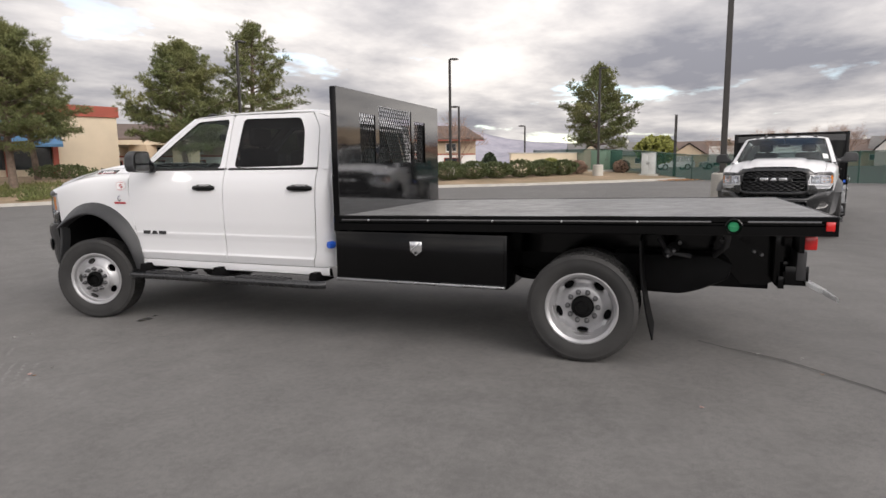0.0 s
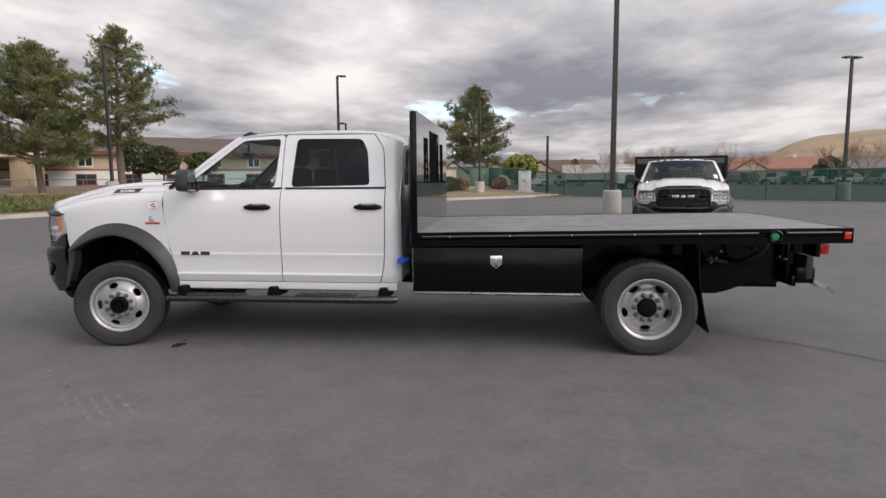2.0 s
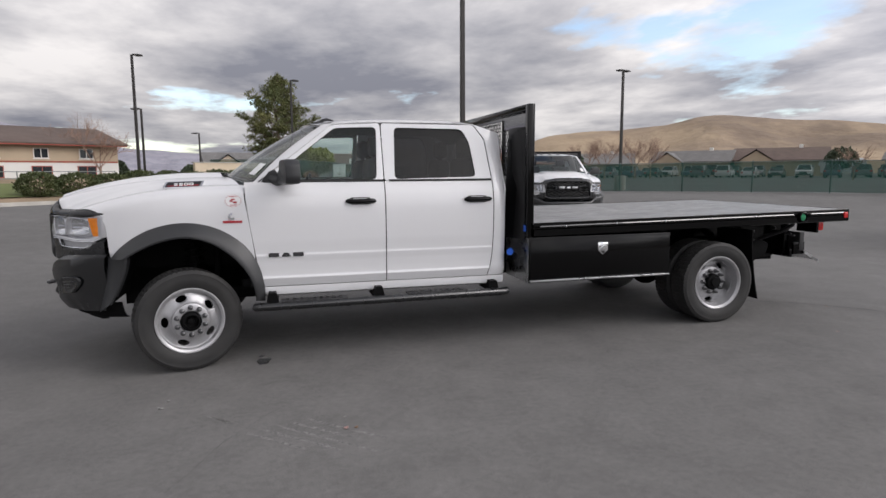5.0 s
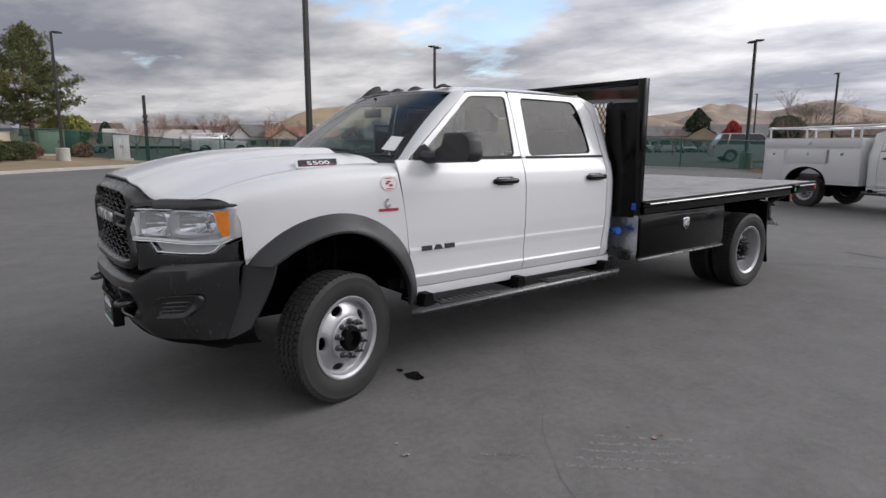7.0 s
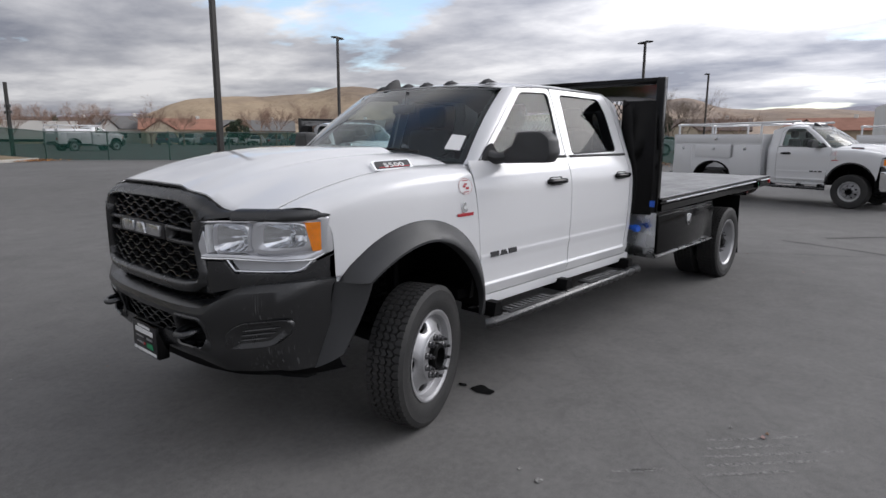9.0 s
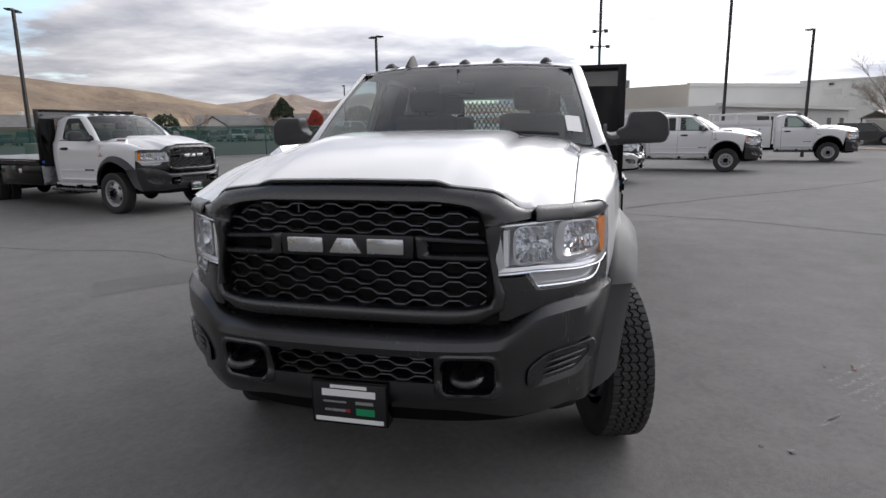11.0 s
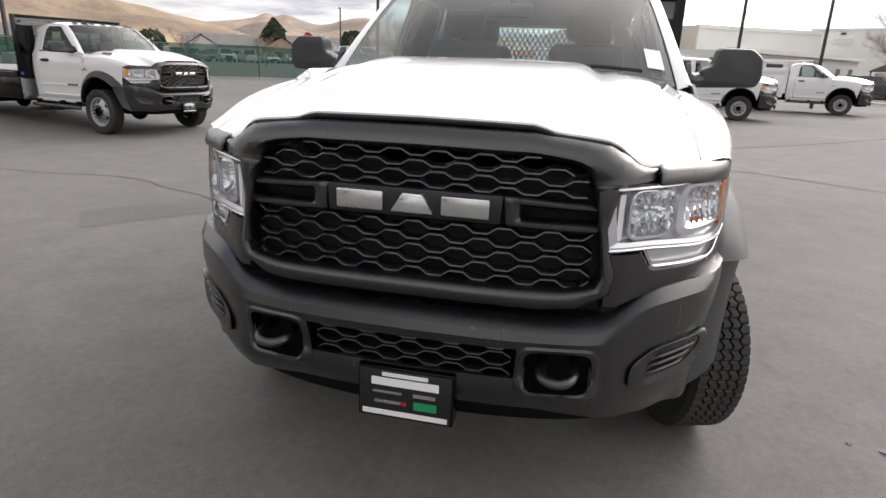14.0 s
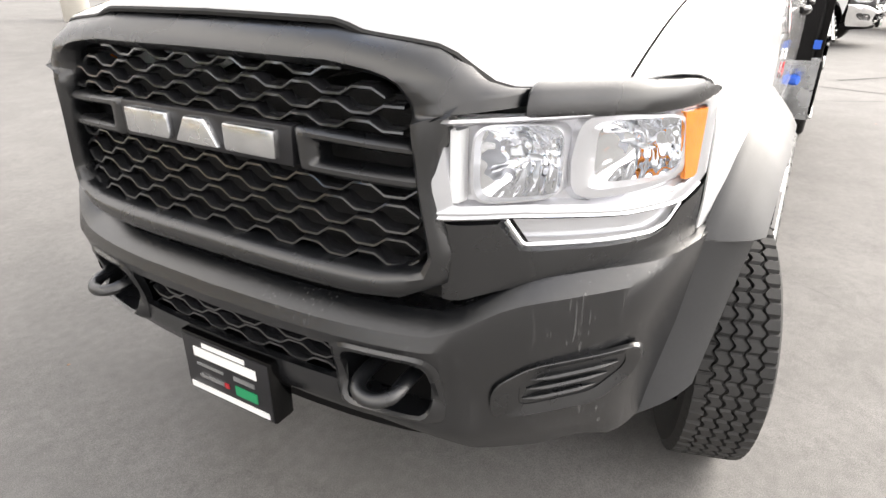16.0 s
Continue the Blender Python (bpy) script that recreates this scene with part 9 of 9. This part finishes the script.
    part("bumper", boxes((-h - 0.04, -h + 0.1, -W * 0.92, W * 0.92, 0.34, 0.55), bevel=0.03), PLASTIC, root)
    if kind == "pickup":
        part("bed_liner", boxes((c3 + 0.1, h - 0.1, -W * 0.85, W * 0.85, belt + 0.02, belt + 0.045)), DARK, root)
    return root


car(52.0, -22.7, 60, "suv", (0.05, 0.055, 0.055), "dark grey sport utility car by the warehouse", "cars by the warehouse")
car(48.2, -25.6, 125, "suv", (0.05, 0.05, 0.055), "charcoal sport utility car with red tail lamps", "cars by the warehouse")
car(47.2, -28.6, 146, "pickup", (0.75, 0.75, 0.76), "white pickup parked by the warehouse", "cars by the warehouse")
car(40.0, -31.9, 130, "suv", (0.45, 0.03, 0.03), "red car parked behind a round bush", "cars by the warehouse")

# rows of cars beyond the fence
_rng = random.Random(17)
_paints = [(0.75, 0.75, 0.76), (0.60, 0.61, 0.62), (0.05, 0.05, 0.055), (0.16, 0.17, 0.18), (0.72, 0.72, 0.72), (0.30, 0.31, 0.33), (0.10, 0.12, 0.17)]
for row in range(2):
    for k in range(26):
        t = -0.28 + 1.40 * (k + 0.5) / 26
        # along a line parallel to the fence
        off = 62.0 + 10.0 * row
        px, py = 4.0 + (46.0 - 4.0) * t + off * 0.75, 36.0 + (-6.0 - 36.0) * t + off * 0.66
        if _rng.random() < 0.12:
            continue
        kind = _rng.choice(["suv", "sedan", "suv", "pickup"])
        car(px, py, 41 + _rng.choice([0, 180]) + _rng.uniform(-3, 3), kind, _rng.choice(_paints), {"suv": "sport utility car parked behind the green fence", "sedan": "saloon car parked behind the green fence", "pickup": "pickup parked behind the green fence"}[kind], "cars beyond the fence")
for px, py, turn, kind, rgb in ((36.5, 13.5, 130, "suv", (0.62, 0.63, 0.64)),):
    car(px, py, turn, kind, rgb, {"suv": "sport utility car parked behind the green fence", "sedan": "saloon car parked behind the green fence"}[kind], "cars beyond the fence")
service_truck(pose(18.6, 53.0, 0.45, 0, 0, -168), False, "white utility truck parked behind the green fence")
car(7.5, 78.0, 20, "suv", (0.72, 0.72, 0.73), "white sport utility car beyond the bank", "cars beyond the fence")
car(13.0, 80.0, 10, "suv", (0.55, 0.56, 0.57), "silver sport utility car beyond the bank", "cars beyond the fence")


def caravan(x, y, turn):
    root = thing("motorhome", "white motorhome parked beyond the fence", "motorhome")
    root.matrix_world = pose(x, y, ground_z(x, y), 0, 0, turn)
    bm = bmesh.new()
    prism(bm, [(-3.2, 0.5), (3.2, 0.5), (3.2, 2.5), (2.6, 2.9), (-2.4, 2.9), (-3.4, 2.4), (-3.6, 1.8), (-3.2, 1.6)], "y", -1.15, 1.15, 0.05)
    part("body", bm, WHITE, root)
    for k in range(3):
        w = part("window", boxes((-1.9 + 1.7 * k, -0.9 + 1.7 * k, -1.18, -1.14, 1.5, 2.1), bevel=0.02), WINDOWDARK, root)
    for sx in (-2.0, 1.8):
        for s in (-1, 1):
            car_wheel(root, sx, s * 1.02, s, 0.38)


caravan(93.0, 73.0, -45)


# a long white box trailer row beyond the far end of the fence
tr = thing("box_trailer", "white box trailer beyond the fence", "trailer")
tr.matrix_world = pose(17.5, 76.0, 0.45, 0, 0, -12)
part("box", boxes((-6, 6, -1.2, 1.2, 0.9, 2.9), bevel=0.03), WHITEWALL, tr)
part("chassis", boxes((-5.5, 5.8, -0.5, 0.5, 0.6, 0.9)), DARK, tr)
for sx in (4.0, 5.0):
    for s in (-1, 1):
        car_wheel(tr, sx, s * 1.05, s, 0.45)

# ---- marks and litter on the asphalt ----
def flat_mark(name, label, pts, mat, lift=0.004, category="stain"):
    bm = bmesh.new()
    bm.faces.new([bm.verts.new((x, y, ground_z(x, y) + lift)) for x, y in pts])
    facing(bm, (0, 0, 1))
    return tagged(part(name, bm, mat, angle=0), label, category)


def blob(cx, cy, rx, ry, seed, n=22):
    return [(cx + rx * math.cos(a) * (1 + 0.45 * noise.noise(Vector((math.cos(a) * 1.5, math.sin(a) * 1.5, seed)))), cy + ry * math.sin(a) * (1 + 0.45 * noise.noise(Vector((math.cos(a) * 1.5, math.sin(a) * 1.5, seed + 9))))) for a in np.linspace(0, 2 * math.pi, n + 1)[:-1]]


def seam_line(label, pts, w, seed, mat=None):
    """A wandering filled crack across the yard."""
    bm = bmesh.new()
    rows = [[], []]
    out = []
    for (x0, y0), (x1, y1) in zip(pts, pts[1:]):
        n = max(3, int(math.hypot(x1 - x0, y1 - y0) / 0.25))
        out += [(x0 + (x1 - x0) * k / n, y0 + (y1 - y0) * k / n) for k in range(n)]
    out.append(pts[-1])
    for i, (x, y) in enumerate(out):
        x2, y2 = out[min(i + 1, len(out) - 1)]
        x1, y1 = out[max(i - 1, 0)]
        d = Vector((x2 - x1, y2 - y1, 0)).normalized()
        s = Vector((-d.y, d.x, 0))
        o = 0.10 * noise.noise(Vector((x * 0.9, y * 0.9, seed))) + 0.03 * noise.noise(Vector((x * 5, y * 5, seed)))
        ww = w * (0.6 + 0.8 * abs(noise.noise(Vector((x * 2, y * 2, seed + 4)))))
        c = Vector((x, y, ground_z(x, y) + 0.004)) + s * o
        rows[0].append(tuple(c + s * ww))
        rows[1].append(tuple(c - s * ww))
    grid(bm, rows)
    facing(bm, (0, 0, 1))
    tagged(part("crack", bm, mat or TARLINE, angle=0), label, "crack", "cracks in the asphalt")


HAIR = material("fine dusty crack", (0.080, 0.079, 0.078), 0.8, vary=0.3, vary_scale=5)
seam_line("thin dark crack in the asphalt", [(3.5, 9.0), (3.6, 6.6), (3.68, 5.2), (3.58, 4.58), (3.4, 4.2), (3.19, 3.62), (2.98, 3.37)], 0.013, 1)
seam_line("dark asphalt seam with a tar line", [(8.9, -1.7), (11.0, -3.8), (13.3, -6.4), (16.3, -9.2), (18.8, -13.0), (22.1, -18.5)], 0.04, 2)
seam_line("dark asphalt seam with a tar line", [(8.2, -1.2), (7.6, -3.2), (6.3, -5.0), (5.4, -6.6)], 0.022, 3)
seam_line("thin dark crack in the asphalt", [(5.85, -0.45), (6.4, -0.82), (6.85, -1.34), (7.4, -2.4)], 0.008, 4)
seam_line("hairline crack in the asphalt", [(2.0, -0.8), (1.46, -1.32), (1.06, -1.84), (0.72, -2.19), (0.39, -2.58), (0.1, -3.1)], 0.0014, 5, HAIR)
seam_line("hairline crack in the asphalt", [(-1.6, 3.9), (-1.13, 4.63), (-0.6, 5.6), (0.2, 7.0)], 0.005, 6, HAIR)
PATCH = material("old asphalt repair band", (0.113, 0.111, 0.108), 0.8, vary=0.12, vary_scale=1.0, fine=0.2, fine_scale=200, bump=0.3, bump_scale=200)
flat_mark("asphalt_patch", "slightly darker repaired band of asphalt", [(1.7, 3.85), (2.3, 3.35), (3.0, 2.6), (3.6, 1.9), (3.95, 2.3), (3.45, 2.95), (2.75, 3.7), (2.2, 4.3)], PATCH, 0.003, "asphalt patch")
flat_mark("oil_stain", "small wet black oil stain beside the front wheel", blob(0.58, -1.05, 0.055, 0.095, 2.0), OIL)
flat_mark("oil_stain", "small wet black oil drip beside the front wheel", blob(0.56, -0.90, 0.02, 0.035, 4.0), OIL)
CHALK = material("pale tyre scuff", (0.172, 0.168, 0.163), 0.85, vary=0.3, vary_scale=30, fine=0.4, fine_scale=80)


for k in range(5):
    o = 0.062 * (k - 2)
    n = 0.34 + 0.10 * (k % 3)
    x, y = 0.56 + 0.05 * k + o * 0.7, -2.42 - 0.02 * k + o * 0.7
    flat_mark("scuff_mark", "pale dusty tyre print on the asphalt", [(x, y), (x + 0.018, y + 0.018), (x + n + 0.018, y - n + 0.018), (x + n, y - n)], CHALK, 0.0012, "tyre mark")
for k in range(3):
    x, y = 0.22 + 0.04 * k, -2.15 - 0.03 * k
    flat_mark("scuff_mark", "pale dusty tyre print on the asphalt", [(x, y), (x + 0.016, y + 0.016), (x + 0.13, y - 0.12), (x + 0.114, y - 0.136)], CHALK, 0.0012, "tyre mark")
def litter(x, y, w, mat, label, seed):
    """A crumpled scrap: a small bent sheet."""
    rng = random.Random(seed)
    bm = bmesh.new()
    n = 4
    rows = [[(x + w * (i / n - 0.5) + rng.gauss(0, w * 0.06), y + w * 0.8 * (j / n - 0.5) + rng.gauss(0, w * 0.06), ground_z(x, y) + 0.004 + abs(rng.gauss(0, w * 0.16))) for i in range(n + 1)] for j in range(n + 1)]
    grid(bm, rows)
    thick(bm, 0.002)
    tagged(part("litter", bm, mat, angle=20), label, "litter", "litter on the asphalt")


DEADLEAF = material("brown dead leaf", (0.22, 0.13, 0.08), 0.8, vary=0.3, vary_scale=30)
SCRAP = material("dirty paper scrap", (0.28, 0.275, 0.265), 0.8, vary=0.2, vary_scale=60)
PINKISH = material("faded pink paper", (0.40, 0.26, 0.24), 0.8, vary=0.2, vary_scale=40)
for k, (x, y, w, mt, lb) in enumerate(((1.08, -2.63, 0.07, PINKISH, "crumpled faded paper scrap on the asphalt"), (-0.09, -1.91, 0.09, PAPER, "small pale paper scrap on the asphalt"), (-0.06, -1.78, 0.05, PAPER, "small pale paper scrap on the asphalt"),
                                        (6.23, -0.74, 0.05, PAPER, "small pale pebble like scrap"), (6.52, -0.76, 0.04, PAPER, "small pale pebble like scrap"), (6.57, -1.11, 0.04, DEADLEAF, "dry brown leaf on the asphalt"),
                                        (5.76, -1.95, 0.05, PINKISH, "crumpled faded paper scrap on the asphalt"), (1.14, -2.64, 0.05, DEADLEAF, "dry brown leaf on the asphalt"), (-1.42, 1.52, 0.04, PAPER, "small pale paper scrap on the asphalt"),
                                        (1.89, 2.63, 0.05, DEADLEAF, "dry brown leaf on the asphalt"), (-0.88, 1.29, 0.03, DEADLEAF, "dry brown leaf on the asphalt"), (3.04, 0.71, 0.04, DEADLEAF, "dry brown leaf on the asphalt"),
                                        (1.09, -2.46, 0.04, PAPER, "small pale paper scrap on the asphalt"))):
    litter(x, y, w * 0.42, SCRAP if mt is PAPER else mt, lb, 200 + k)
# drifts of fallen leaves at the bank's end and the fence foot
def leaf_drift(cx, cy, rx, ry, n, seed, label):
    rng = random.Random(seed)
    verts, faces = [], []
    for _ in range(n):
        x, y = cx + rng.gauss(0, rx), cy + rng.gauss(0, ry)
        z = ground_z(x, y) + 0.02 + abs(rng.gauss(0, 0.03))
        a, s = rng.uniform(0, 6.28), rng.uniform(0.03, 0.06)
        k = len(verts)
        for q in range(4):
            verts.append((x + s * math.cos(a + q * 1.57), y + s * 0.7 * math.sin(a + q * 1.57), z + rng.uniform(-0.01, 0.02)))
        faces.append((k, k + 1, k + 2, k + 3))
    me = bpy.data.meshes.new("leaf_litter")
    me.from_pydata(verts, [], faces)
    me.materials.append(LEAFLITTER)
    tagged(new("leaf_litter", me), label, "leaves", kind="stuff")


leaf_drift(6.0, 29.6, 0.8, 0.5, 900, 3, "orange drift of fallen leaves at the bank")
leaf_drift(28.0, 8.8, 0.7, 0.4, 400, 5, "orange drift of fallen leaves by the fence")
